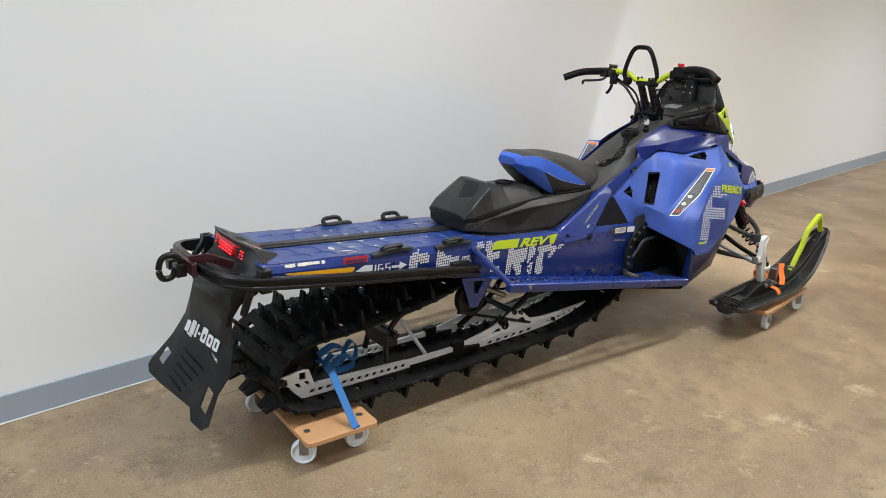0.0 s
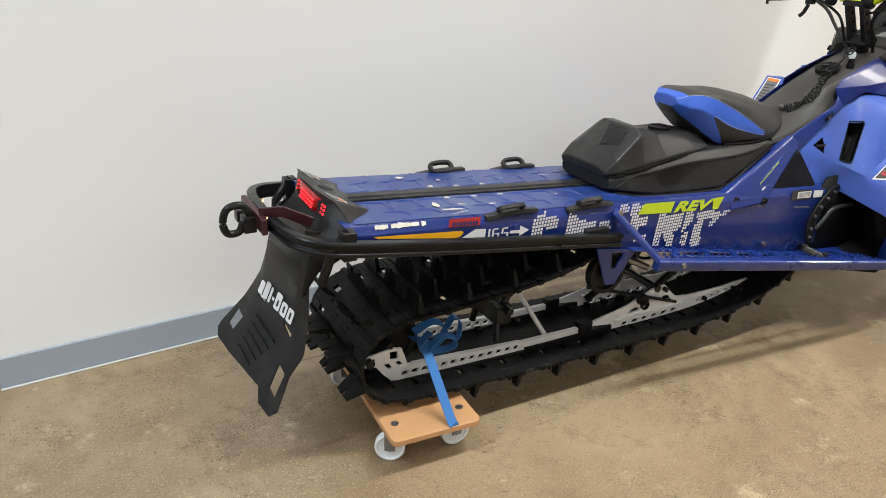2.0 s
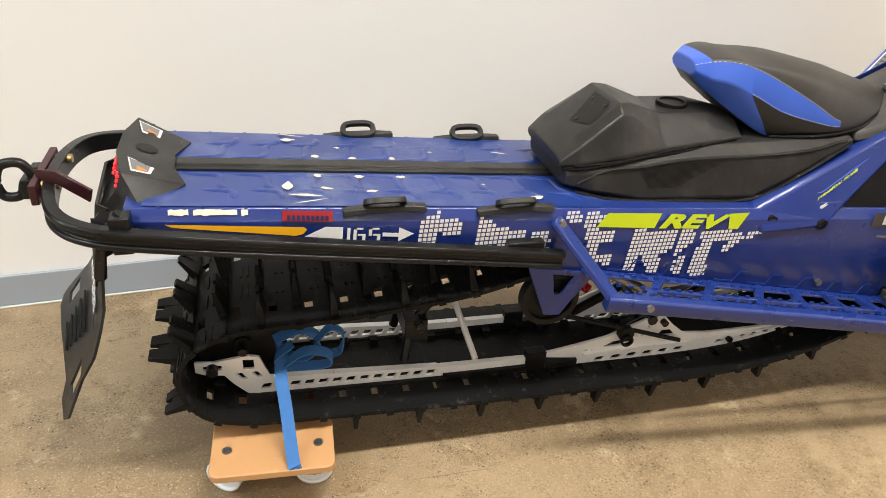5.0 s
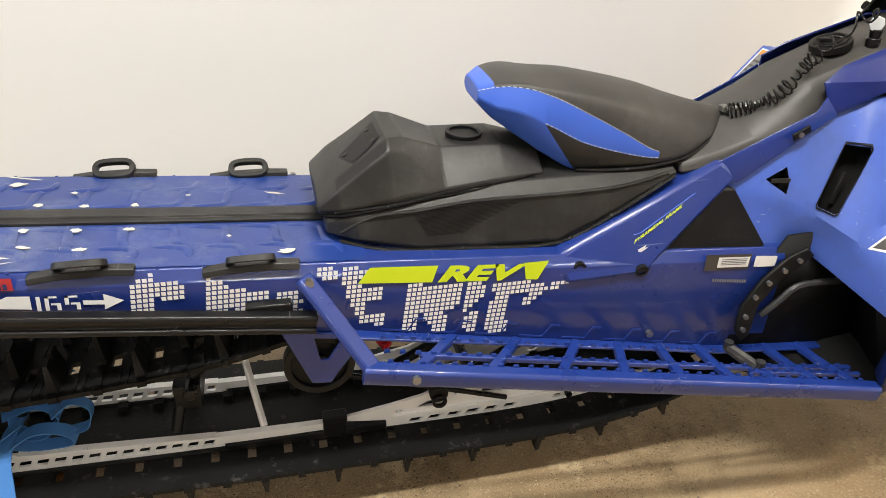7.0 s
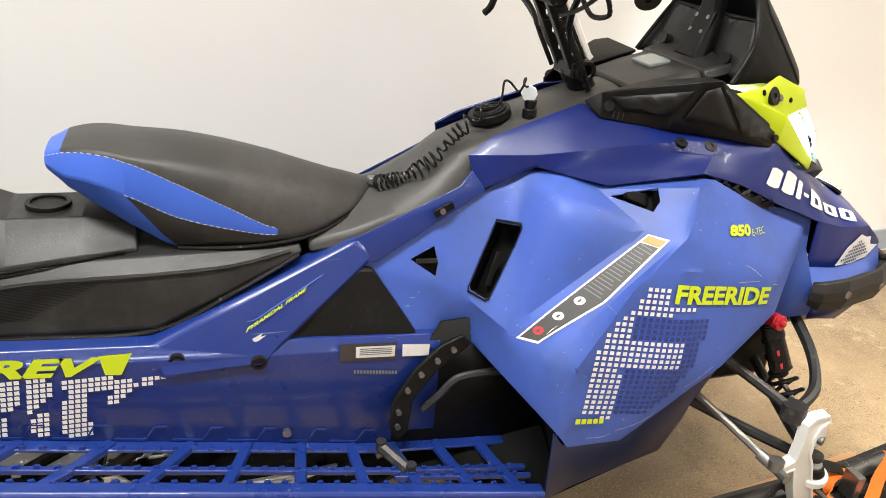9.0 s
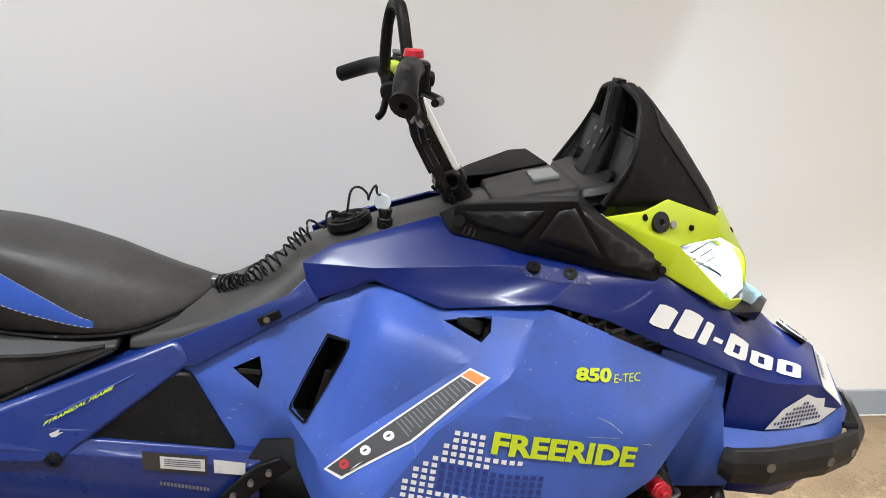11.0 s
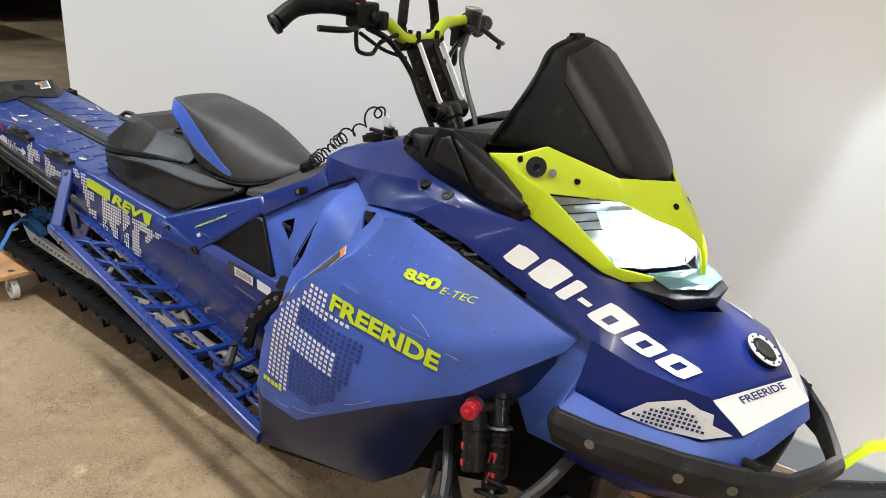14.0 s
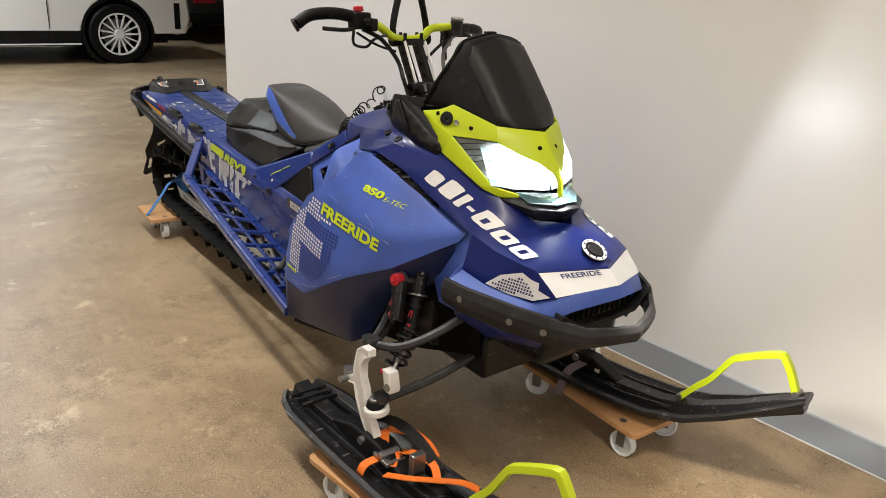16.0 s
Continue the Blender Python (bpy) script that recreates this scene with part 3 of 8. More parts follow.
# deck halves with pressed ribs, either side of a black centre channel
for s in (-1, 1):
    bm = bmesh.new()
    lo, hi = (0.031, 0.187) if s > 0 else (-0.187, -0.031)
    rows = [[(x, y, deck_z(x) + 0.002) for y in (lo, hi)] for x in (-0.57, 0.0, 0.34)]
    for a, b in zip(rows, rows[1:]):
        bm.faces.new([bm.verts.new(p) for p in (a[0], a[1], b[1], b[0])])
    for i in range(9):
        x = -0.475 + i * 0.0885
        for way in ([(x - 0.030, 0.044), (x + 0.018, 0.046), (x + 0.036, 0.058), (x + 0.040, 0.100), (x + 0.052, 0.112)], [(x + 0.004, 0.118), (x + 0.046, 0.121), (x + 0.062, 0.132), (x + 0.066, 0.158)]):
            line = curve([(a, s * b, deck_z(a) + 0.0022) for a, b in way], 4)
            rows = []
            for k, q in enumerate(line):
                t = (line[min(k + 1, len(line) - 1)] - line[max(k - 1, 0)]).normalized()
                side = Vector((-t.y, t.x, 0))
                e = min(1, k / 2.5, (len(line) - 1 - k) / 2.5)
                rows.append([bm.verts.new(q + side * (w * (0.35 + 0.65 * e)) + Vector((0, 0, h * e))) for w, h in ((-0.009, 0.0), (-0.004, 0.0030), (0.004, 0.0030), (0.009, 0.0))])
            for p, q in zip(rows, rows[1:]):
                for k in range(3):
                    bm.faces.new((p[k], p[k + 1], q[k + 1], q[k]))
    part("deck_panel", bm, DECK, tunnel, "worn blue deck sheet with pressed ribs and bare scratches", crease=50)
rnd = random.Random(5)
SPOTS = [(-0.299, 0.141, 0.018, 0.009), (-0.243, 0.047, 0.009, 0.008), (-0.163, 0.042, 0.010, 0.008), (-0.075, 0.043, 0.010, 0.008), (0.188, 0.090, 0.022, 0.004), (-0.246, -0.053, 0.009, 0.008), (-0.161, -0.056, 0.010, 0.008), (-0.074, -0.056, 0.011, 0.008), (-0.309, -0.102, 0.010, 0.022), (-0.276, -0.146, 0.030, 0.006), (-0.234, -0.113, 0.016, 0.005), (-0.144, -0.126, 0.014, 0.006), (0.200, -0.151, 0.018, 0.009), (-0.27, -0.172, 0.040, 0.0025), (-0.30, 0.172, 0.045, 0.003), (0.02, 0.085, 0.007, 0.004), (-0.19, 0.10, 0.008, 0.006), (0.10, -0.09, 0.006, 0.004)]
for x, y, w, h in SPOTS:
    turn = rnd.uniform(-0.35, 0.35)
    spot = []
    for k in range(13):
        a = k * 2 * math.pi / 13
        u, v = w * math.cos(a) * rnd.uniform(0.55, 1.15), h * math.sin(a) * rnd.uniform(0.55, 1.15)
        px, py = x + u * math.cos(turn) - v * math.sin(turn), y + u * math.sin(turn) + v * math.cos(turn)
        spot.append((px, py, deck_z(px) + 0.0058))
    part("bare_patch", facets(dict(enumerate(spot)), [tuple(range(13))]), WORN, tunnel, smooth=False)
for x0, x1 in ((-0.525, -0.490), (-0.482, -0.405), (-0.398, -0.386)):
    n = int((x1 - x0) / 0.006) + 2
    low, top = [], []
    for k in range(n):
        x = x0 + (x1 - x0) * k / (n - 1)
        for row, d in ((low, rnd.uniform(0.0105, 0.0130)), (top, rnd.uniform(0.002, 0.004))):
            row.append((x, -0.1915 - 0.68 * d - 0.001, deck_z(x) - d + 0.001))
    part("bare_patch", facets(dict(enumerate(low + top[::-1])), [tuple(range(2 * n))]), WORN, tunnel, smooth=False)
line = [(-0.53, 0, deck_z(-0.53) + 0.004), (0.0, 0, deck_z(0) + 0.004), (0.34, 0, deck_z(0.34) + 0.004)]
part("centre_channel", sweep(line, [(-0.029, -0.004), (-0.029, 0.003), (-0.016, 0.003), (-0.014, 0.008), (0.014, 0.008), (0.016, 0.003), (0.029, 0.003), (0.029, -0.004)]), DUSTY, tunnel, "black ribbed centre channel strip", bevel=0.001)


# cargo anchors
def anchor(x, s):
    z = deck_z(x)
    loop = []
    for i in range(20):
        a = 2 * math.pi * i / 20
        ca, sa = math.cos(a), math.sin(a)
        u = 0.036 * math.copysign(abs(ca) ** 0.6, ca)
        v = 0.018 * math.copysign(abs(sa) ** 0.7, sa)
        loop.append((x + u, s * (0.194 + 0.85 * v), z + 0.016 + 0.55 * v))
    return sweep(loop, [(-0.007, -0.006), (0.007, -0.006), (0.005, 0.006), (-0.005, 0.006)], closed=True, up=(0, -0.55 * s, 0.83))


def anchor_foot(x, s):
    z = deck_z(x)
    base = [(x - 0.082, s * 0.196, z + 0.002), (x - 0.04, s * 0.195, z + 0.006), (x + 0.04, s * 0.195, z + 0.006), (x + 0.082, s * 0.196, z + 0.002)]
    return sweep(base, [(-0.014, -0.009), (0.014, -0.009), (0.010, 0.003), (-0.010, 0.003)])


for x in (-0.13, 0.138):
    for s in (-1, 1):
        foot = part("anchor_foot", anchor_foot(x, s), DUSTY, tunnel, "dark worn anchor foot", bevel=0.002)
        part("cargo_anchor", anchor(x, s), DUSTY, foot, "black cast cargo anchor loop", bevel=0.0015)


for i in range(12):
    x = -0.54 + i * 0.075
    for s in (-1, 1):
        part("rivet", disc((x, s * 0.1895, deck_z(x) + 0.001), (0, s * 0.3, 1), 0.003, 0.0025, 8), NAVY, tunnel)

# decals on the near side of the tunnel
part("amber_stripe", xz([(-0.533, 0.669), (-0.286, 0.6455), (-0.280, 0.640), (-0.288, 0.631), (-0.302, 0.628), (-0.520, 0.6615)]), AMBER_INK, tunnel, "amber reflective stripe")
part("white_wedge", xz([(-0.245, 0.643), (-0.212, 0.6395), (-0.214, 0.614), (-0.286, 0.625)]), WHITE_INK, tunnel, "white decal wedge")


def digit_strokes():
    """The number 165 in square stencil strokes, 1 wide and 1 high."""
    strokes = [(0.0, 0.10, -0.15, 1.0), (0.20, 0.30, -0.15, 1.0), (0.20, 0.50, 0.84, 1.0), (0.34, 0.58, 0.28, 0.44), (0.48, 0.58, -0.15, 0.28), (0.68, 0.78, 0.28, 1.0), (0.68, 1.0, 0.84, 1.0), (0.82, 1.05, 0.28, 0.44), (0.95, 1.05, -0.15, 0.28)]
    return join(*[plate2d([(a, c), (b, c), (b, d), (a, d)]) for a, b, c, d in strokes])


part("length_number", lay(digit_strokes(), (-0.206, -0.2072, 0.6135), (0.062, 0, -0.0045), (0.002, 0, 0.024)), WHITE_INK, tunnel, "white stencil number on the tunnel side")
part("white_arrow", join(xz([(-0.103, 0.631), (-0.073, 0.6145), (-0.105, 0.600)]), xz([(-0.136, 0.622), (-0.104, 0.6185), (-0.104, 0.610), (-0.136, 0.6135)])), WHITE_INK, tunnel, "white arrow decal")
bars = [xz([(-0.324, 0.683), (-0.231, 0.676), (-0.232, 0.653), (-0.326, 0.661)])]
part("red_label", bars[0], RED_INK, tunnel, "dark red label with unreadable bars")
bm = bmesh.new()
for i in range(9):
    x = -0.316 + i * 0.0088
    z = 0.6625 - 0.0007 * i * 1.1
    bm.faces.new([bm.verts.new(p) for p in ((x, -0.2085, z), (x + 0.0062, -0.2085, z - 0.0005), (x + 0.0062, -0.2085, z + 0.0105), (x, -0.2085, z + 0.011))])
part("label_bars", bm, DARK_INK, tunnel)
HALF = [
    [(-0.065, 0.589), (-0.059, 0.638), (-0.05, 0.646), (-0.036, 0.657), (-0.02, 0.66), (-0.019, 0.646), (0.025, 0.637), (0.02, 0.603), (-0.025, 0.611), (-0.029, 0.586)],
    [(0.053, 0.571), (0.063, 0.645), (0.08, 0.636), (0.097, 0.617), (0.168, 0.603), (0.165, 0.58), (0.132, 0.581), (0.149, 0.558), (0.105, 0.565), (0.094, 0.579), (0.09, 0.568)],
    [(0.171, 0.554), (0.179, 0.604), (0.207, 0.6), (0.226, 0.572), (0.209, 0.57), (0.204, 0.561), (0.243, 0.55), (0.244, 0.542)],
    [(0.247, 0.642), (0.281, 0.637), (0.281, 0.614), (0.247, 0.619)],
]
HALF2 = [
    [(0.289, 0.636), (0.352, 0.631), (0.325, 0.608), (0.315, 0.596), (0.366, 0.587), (0.369, 0.567), (0.361, 0.555), (0.334, 0.558), (0.332, 0.532), (0.372, 0.524), (0.368, 0.502), (0.325, 0.508), (0.3, 0.562), (0.291, 0.608)],
    [(0.410, 0.586), (0.512, 0.578), (0.510, 0.529), (0.497, 0.519), (0.470, 0.519), (0.486, 0.508), (0.481, 0.472), (0.459, 0.475), (0.434, 0.519), (0.431, 0.481), (0.399, 0.484), (0.404, 0.55)],
    [(0.525, 0.576), (0.567, 0.572), (0.562, 0.547), (0.519, 0.511), (0.520, 0.537)],
    [(0.520, 0.499), (0.547, 0.515), (0.549, 0.463), (0.526, 0.463), (0.518, 0.485)],
]
HALF3 = [
    [(0.575, 0.570), (0.683, 0.562), (0.685, 0.537), (0.645, 0.502), (0.638, 0.525), (0.648, 0.538), (0.612, 0.541), (0.606, 0.453), (0.563, 0.457), (0.566, 0.523), (0.578, 0.531)],
    [(0.693, 0.557), (0.729, 0.555), (0.698, 0.531)],
]
bm = dots(HALF + HALF2 + HALF3, 0.0098, 0.0074, 0.12)
for v in bm.verts:
    v.co = Vector((v.co.x, -0.2072, v.co.y))
part("halftone_decal", bm, WHITE_INK, tunnel, "white halftone dot lettering", kind="stuff")
for flash in ([(0.341, 0.631), (0.467, 0.6215), (0.456, 0.5865), (0.319, 0.600)], [(0.634, 0.6085), (0.684, 0.608), (0.664, 0.568), (0.640, 0.571)]):
    part("lime_flash", xz(flash, -0.2076), LIME_INK, tunnel, "lime flash decal")
bm = lettering("REV", 0.05)
part("series_letters", lay(bm, (0.466, -0.2082, 0.585), (0.152, 0, -0.0125), (0.024, 0, 0.034)), LIME_INK, tunnel, "slanted lime letters")

# pressed step marks along the foot of the tunnel side
for i in range(8):
    x = 0.36 + i * 0.093
    pts = [(x, sill_z(x) + 0.012), (x + 0.05, sill_z(x + 0.05) + 0.012), (x + 0.066, sill_z(x + 0.066) + 0.040), (x + 0.085, sill_z(x + 0.085) + 0.040)]
    part("pressed_step", sweep([(a, -0.2055, c) for a, c in pts], [(-0.002, -0.002), (0.002, -0.002), (0.002, 0.002), (-0.002, 0.002)]), NAVY, tunnel)

# stickers by the footwell
part("black_sticker", xz([(1.026, 0.582), (1.133, 0.574), (1.132, 0.538), (1.027, 0.545)]), LABEL_INK, tunnel, "black data sticker with a pale panel")
part("pale_panel", xz([(1.055, 0.574), (1.129, 0.5685), (1.1285, 0.5445), (1.0555, 0.550)], -0.2085), WHITE_INK, tunnel)
bm = bmesh.new()
for i in range(4):
    bm.faces.new([bm.verts.new(p) for p in ((1.062, -0.2095, 0.5555 + i * 0.004), (1.122, -0.2095, 0.5515 + i * 0.004), (1.122, -0.2095, 0.5535 + i * 0.004), (1.062, -0.2095, 0.5575 + i * 0.004))])
part("label_bars", bm, GREY_INK, tunnel)
part("pale_sticker", xz([(1.143, 0.568), (1.196, 0.562), (1.196, 0.537), (1.144, 0.541)]), WHITE_INK, tunnel, "small pale sticker")
bm = bmesh.new()
for i in range(14):
    x = 1.053 + i * 0.006
    bm.faces.new([bm.verts.new(p) for p in ((x, -0.2072, 0.5155 - 0.0009 * i), (x + 0.004, -0.2072, 0.5150 - 0.0009 * i), (x + 0.004, -0.2072, 0.5225 - 0.0009 * i), (x, -0.2072, 0.523 - 0.0009 * i))])
part("stamped_bars", bm, GREY_INK, tunnel)

# rear bumper loop
loop = [(0.24, -0.232, 0.543), (0.0, -0.236, 0.577), (-0.30, -0.24, 0.618), (-0.56, -0.24, 0.655), (-0.66, -0.225, 0.669), (-0.715, -0.18, 0.679), (-0.738, -0.10, 0.688), (-0.745, 0, 0.692)]
loop = loop + [(x, -y, z) for x, y, z in loop[-2::-1]]
bumper = part("rear_bumper", sweep(curve(loop, 5), [(0.011, -0.019), (-0.010, -0.019), (-0.013, -0.015), (-0.012, -0.008), (-0.005, -0.006), (-0.005, 0.004), (-0.012, 0.006), (-0.013, 0.014), (-0.009, 0.019), (0.011, 0.019)]), BLACK, sled, "black scratched rear bumper rail", bevel=0.0015)
for lo, hi in (((-0.62, -0.236, 0.628), (-0.585, -0.20, 0.70)), ((0.12, -0.226, 0.535), (0.20, -0.204, 0.585))):
    both("bumper_bracket", lambda: boxes((lo, hi)), BLACK, sled, bevel=0.003)
both("rack_stay", lambda: sweep([(-0.60, -0.215, 0.70), (-0.645, -0.215, 0.64), (-0.66, -0.19, 0.56)], circle(0.012, 8)), BLACK, sled)
part("tow_plate", join(boxes(((-0.772, -0.105, 0.672), (-0.758, 0.085, 0.712))), sweep([(-0.765, -0.06, 0.712), (-0.72, -0.10, 0.725), (-0.66, -0.135, 0.70)], [(-0.003, -0.014), (0.003, -0.014), (0.003, 0.014), (-0.003, 0.014)])), MAROON, sled, "dark maroon tow plate", bevel=0.002)
part("tow_hook", join(tube([(-0.778, -0.03, 0.698), (-0.798, -0.03, 0.727), (-0.833, -0.03, 0.723), (-0.846, -0.03, 0.690), (-0.837, -0.03, 0.661), (-0.809, -0.03, 0.661), (-0.798, -0.03, 0.686)], 0.010, 8), boxes(((-0.80, -0.05, 0.66), (-0.77, -0.01, 0.70)), ((-0.80, 0.02, 0.665), (-0.77, 0.05, 0.695)))), BLACK, sled, "black tow hook", bevel=0.002)
for y in (-0.075, 0.05):
    part("brass_bolt", disc((-0.74, y, 0.70), (1, 0, 0), 0.009, 0.03, 10), BRASS, sled)

# tail cover with the tail light
C = {
    "a": (-0.622, 0.055, 0.752), "b": (-0.622, -0.055, 0.752), "c": (-0.604, 0.145, 0.748), "d": (-0.604, -0.140, 0.746),
    "n": (-0.520, 0.0, 0.712), "e": (-0.500, 0.115, 0.698), "f": (-0.498, -0.100, 0.698), "g": (-0.572, 0.185, 0.690), "h": (-0.572, -0.180, 0.688),
    "n1": (-0.528, 0.032, 0.704), "n2": (-0.524, -0.030, 0.704),
    "a1": (-0.619, 0.055, 0.743), "b1": (-0.619, -0.055, 0.743), "c1": (-0.600, 0.145, 0.739), "d1": (-0.600, -0.140, 0.737),
    "p": (-0.628, 0.10, 0.690), "q": (-0.628, -0.10, 0.690), "r": (-0.668, 0.12, 0.645), "s": (-0.668, -0.12, 0.645), "t": (-0.590, 0.19, 0.655), "u": (-0.590, -0.19, 0.650),
}
cover = part("tail_cover", facets(C, [("a", "b", "n"), ("a", "n", "n1", "e", "c"), ("b", "d", "f", "n2", "n"), ("c", "e", "g"), ("d", "h", "f"), ("a", "c", "c1", "a1"), ("b", "b1", "d1", "d"), ("a", "a1", "b1", "b"),
    ("a1", "c1", "p"), ("a1", "p", "q", "b1"), ("b1", "q", "d1"), ("p", "r", "s", "q"), ("c1", "c", "g"), ("d1", "h", "d"), ("c1", "g", "t", "r", "p"), ("d1", "q", "s", "u", "h")]), DUSTY, sled, "grey scuffed plastic tail cover", bevel=0.003, thick=0.004)
TL = [(-0.612, 0.100, 0.738), (-0.624, 0.045, 0.742), (-0.624, -0.05, 0.740), (-0.606, -0.120, 0.728), (-0.614, -0.112, 0.704), (-0.634, -0.05, 0.700), (-0.634, 0.045, 0.704), (-0.622, 0.088, 0.718)]
bm = loft([[TL[0], TL[7]], [TL[1], TL[6]], [TL[2], TL[5]], [TL[3], TL[4]]], caps=False, closed=False)
tail = part("tail_light", bm, TAIL_DARK, sled, "lit red tail light", bevel=0.0, thick=0.012)
bm = bmesh.new()
for i in range(15):
    for j in range(3):
        f, g = i / 14, 0.22 + 0.28 * j
        x, y, z = -0.6255 - 0.010 * g + (0.0 if 3 < i < 11 else 0.011), 0.085 - 0.19 * f, 0.740 - 0.034 * g - 0.009 * f
        bmesh.ops.create_icosphere(bm, subdivisions=1, radius=0.0036, matrix=Matrix.Translation((x, y, z)))
part("tail_diodes", bm, TAIL, tail, "glowing red diode rows")
for s in (-1, 1):
    bm = plate2d([(0.0, 0.0), (0.05, 0.008), (0.047, 0.045), (0.012, 0.055)])
    lay(bm, (-0.600, s * 0.065 if s < 0 else 0.125, 0.7515), (0.9, 0, -0.33), (0, -1, 0))
    part("warning_label", wrap(bm, cover, (0, 0, -1), 0.002), WHITE_INK, cover, "white-edged warning label")
    bm = plate2d([(0.004, 0.006), (0.044, 0.012), (0.042, 0.041), (0.014, 0.049)])
    lay(bm, (-0.600, s * 0.065 if s < 0 else 0.125, 0.7515), (0.9, 0, -0.33), (0, -1, 0))
    part("label_field", wrap(bm, cover, (0, 0, -1), 0.003), GREY_INK, cover)
    bm = plate2d([(0.022, 0.034), (0.041, 0.036), (0.040, 0.041), (0.022, 0.046)])
    lay(bm, (-0.600, s * 0.065 if s < 0 else 0.125, 0.7515), (0.9, 0, -0.33), (0, -1, 0))
    part("label_corner", wrap(bm, cover, (0, 0, -1), 0.004), ORANGE_INK, cover)
part("round_emblem", wrap(lay(join(plate2d([(0.02 * math.cos(i * 0.4), 0.02 * math.sin(i * 0.4)) for i in range(15)])), (-0.573, 0.0, 0.74), (1, 0, -0.3), (0, 1, 0)), cover, (0, 0, -1), 0.002), PLASTIC, cover)

# snow flap
FLAP_X = [(0.0, -0.672), (0.10, -0.695), (0.22, -0.712), (0.30, -0.738), (0.40, -0.795), (0.47, -0.835)]


def flap_point(y, s, w):
    for (a, xa), (b, xb) in zip(FLAP_X, FLAP_X[1:]):
        if s <= b or b == 0.47:
            x = xa + (xb - xa) * (s - a) / (b - a)
            break
    k = 0.06 + 0.38 * s
    bend = max(0, abs(y) - 0.10) * 0.9 * max(0, 1 - s / 0.30)
    return (x - k * y + bend + w, y, 0.668 - 0.94 * s + 0.33 * s * y)


outline = [(-0.125, 0.0), (0.125, 0.0), (0.118, 0.10), (0.132, 0.21), (0.152, 0.31), (0.176, 0.395), (0.176, 0.416), (0.155, 0.434), (0.085, 0.440), (-0.075, 0.442), (-0.10, 0.472), (-0.155, 0.475), (-0.172, 0.455), (-0.158, 0.37), (-0.172, 0.31), (-0.135, 0.21), (-0.118, 0.10)]
cuts = [[(0.108, 0.348), (0.146, 0.340), (0.148, 0.388), (0.118, 0.396)], [(-0.142, 0.37), (-0.105, 0.36), (-0.11, 0.425), (-0.145, 0.435)], [(0.05, 0.268), (0.092, 0.262), (0.088, 0.274), (0.056, 0.279)], [(-0.105, 0.285), (-0.055, 0.27), (-0.062, 0.284), (-0.1, 0.302)]]
bm = plate2d(outline, cuts)
for s in (0.05, 0.10, 0.16, 0.22, 0.26, 0.30, 0.35, 0.40, 0.43):
    bmesh.ops.bisect_plane(bm, geom=bm.verts[:] + bm.edges[:] + bm.faces[:], plane_co=(0, s, 0), plane_no=(0, 1, 0))
for y in (-0.10, 0.10):
    bmesh.ops.bisect_plane(bm, geom=bm.verts[:] + bm.edges[:] + bm.faces[:], plane_co=(y, 0, 0), plane_no=(1, 0, 0))
flap = part("snow_flap", extrude(bm, 0.006, flap_point), DUSTY, sled, "black moulded rubber snow flap with cut-outs", bevel=0.0015)
for bm in name_blocks():
    for v in bm.verts:
        v.co = Vector(flap_point(0.093 - 0.19 * v.co.x - 0.006 * v.co.y, 0.262 - 0.05 * v.co.y, -0.004))
    part("name_block", bm, WHITE_INK, flap)
both("flap_side", lambda: facets({"a": (-0.60, -0.20, 0.655), "b": (-0.67, -0.135, 0.655), "c": (-0.69, -0.125, 0.50), "d": (-0.665, -0.175, 0.585), "e": (-0.62, -0.2, 0.62)}, [("a", "b", "c", "d", "e")]), PLASTIC, sled, thick=0.005)
part("flap_ribs", join(*[sweep([flap_point(-0.06 + 0.012 * i, 0.33 + 0.022 * i, -0.004), flap_point(0.06, 0.315 + 0.022 * i, -0.004)], [(-0.002, -0.002), (0.002, -0.002), (0.002, 0.002), (-0.002, 0.002)]) for i in range(5)]), PLASTIC, flap)

# track
BELT = curve([(-0.28, 0, 0.147), (0.0, 0, 0.137), (0.30, 0, 0.131), (0.62, 0, 0.128), (0.82, 0, 0.138), (0.97, 0, 0.165), (1.10, 0, 0.212), (1.24, 0, 0.30), (1.30, 0, 0.40), (1.25, 0, 0.49), (1.10, 0, 0.52), (0.80, 0, 0.515), (0.45, 0, 0.505), (0.22, 0, 0.482), (0.08, 0, 0.448),
    (-0.08, 0, 0.424), (-0.28, 0, 0.408), (-0.42, 0, 0.402), (-0.51, 0, 0.372), (-0.555, 0, 0.315), (-0.552, 0, 0.245), (-0.51, 0, 0.184), (-0.42, 0, 0.155)], 12, True)
LEN = [0.0]
for a, b in zip(BELT, BELT[1:] + BELT[:1]):
    LEN.append(LEN[-1] + (b - a).length)
PITCHES = round(LEN[-1] / 0.0762)
PITCH = LEN[-1] / PITCHES


def belt_at(s):
    """The place, the way along and the way out of the track's belt at s metres round it."""
    s %= LEN[-1]
    i = int(np.searchsorted(LEN, s, side="right")) - 1
    a, b = BELT[i], BELT[(i + 1) % len(BELT)]
    t = (b - a).normalized()
    return a + t * (s - LEN[i]), t, Vector((t.z, 0, -t.x))


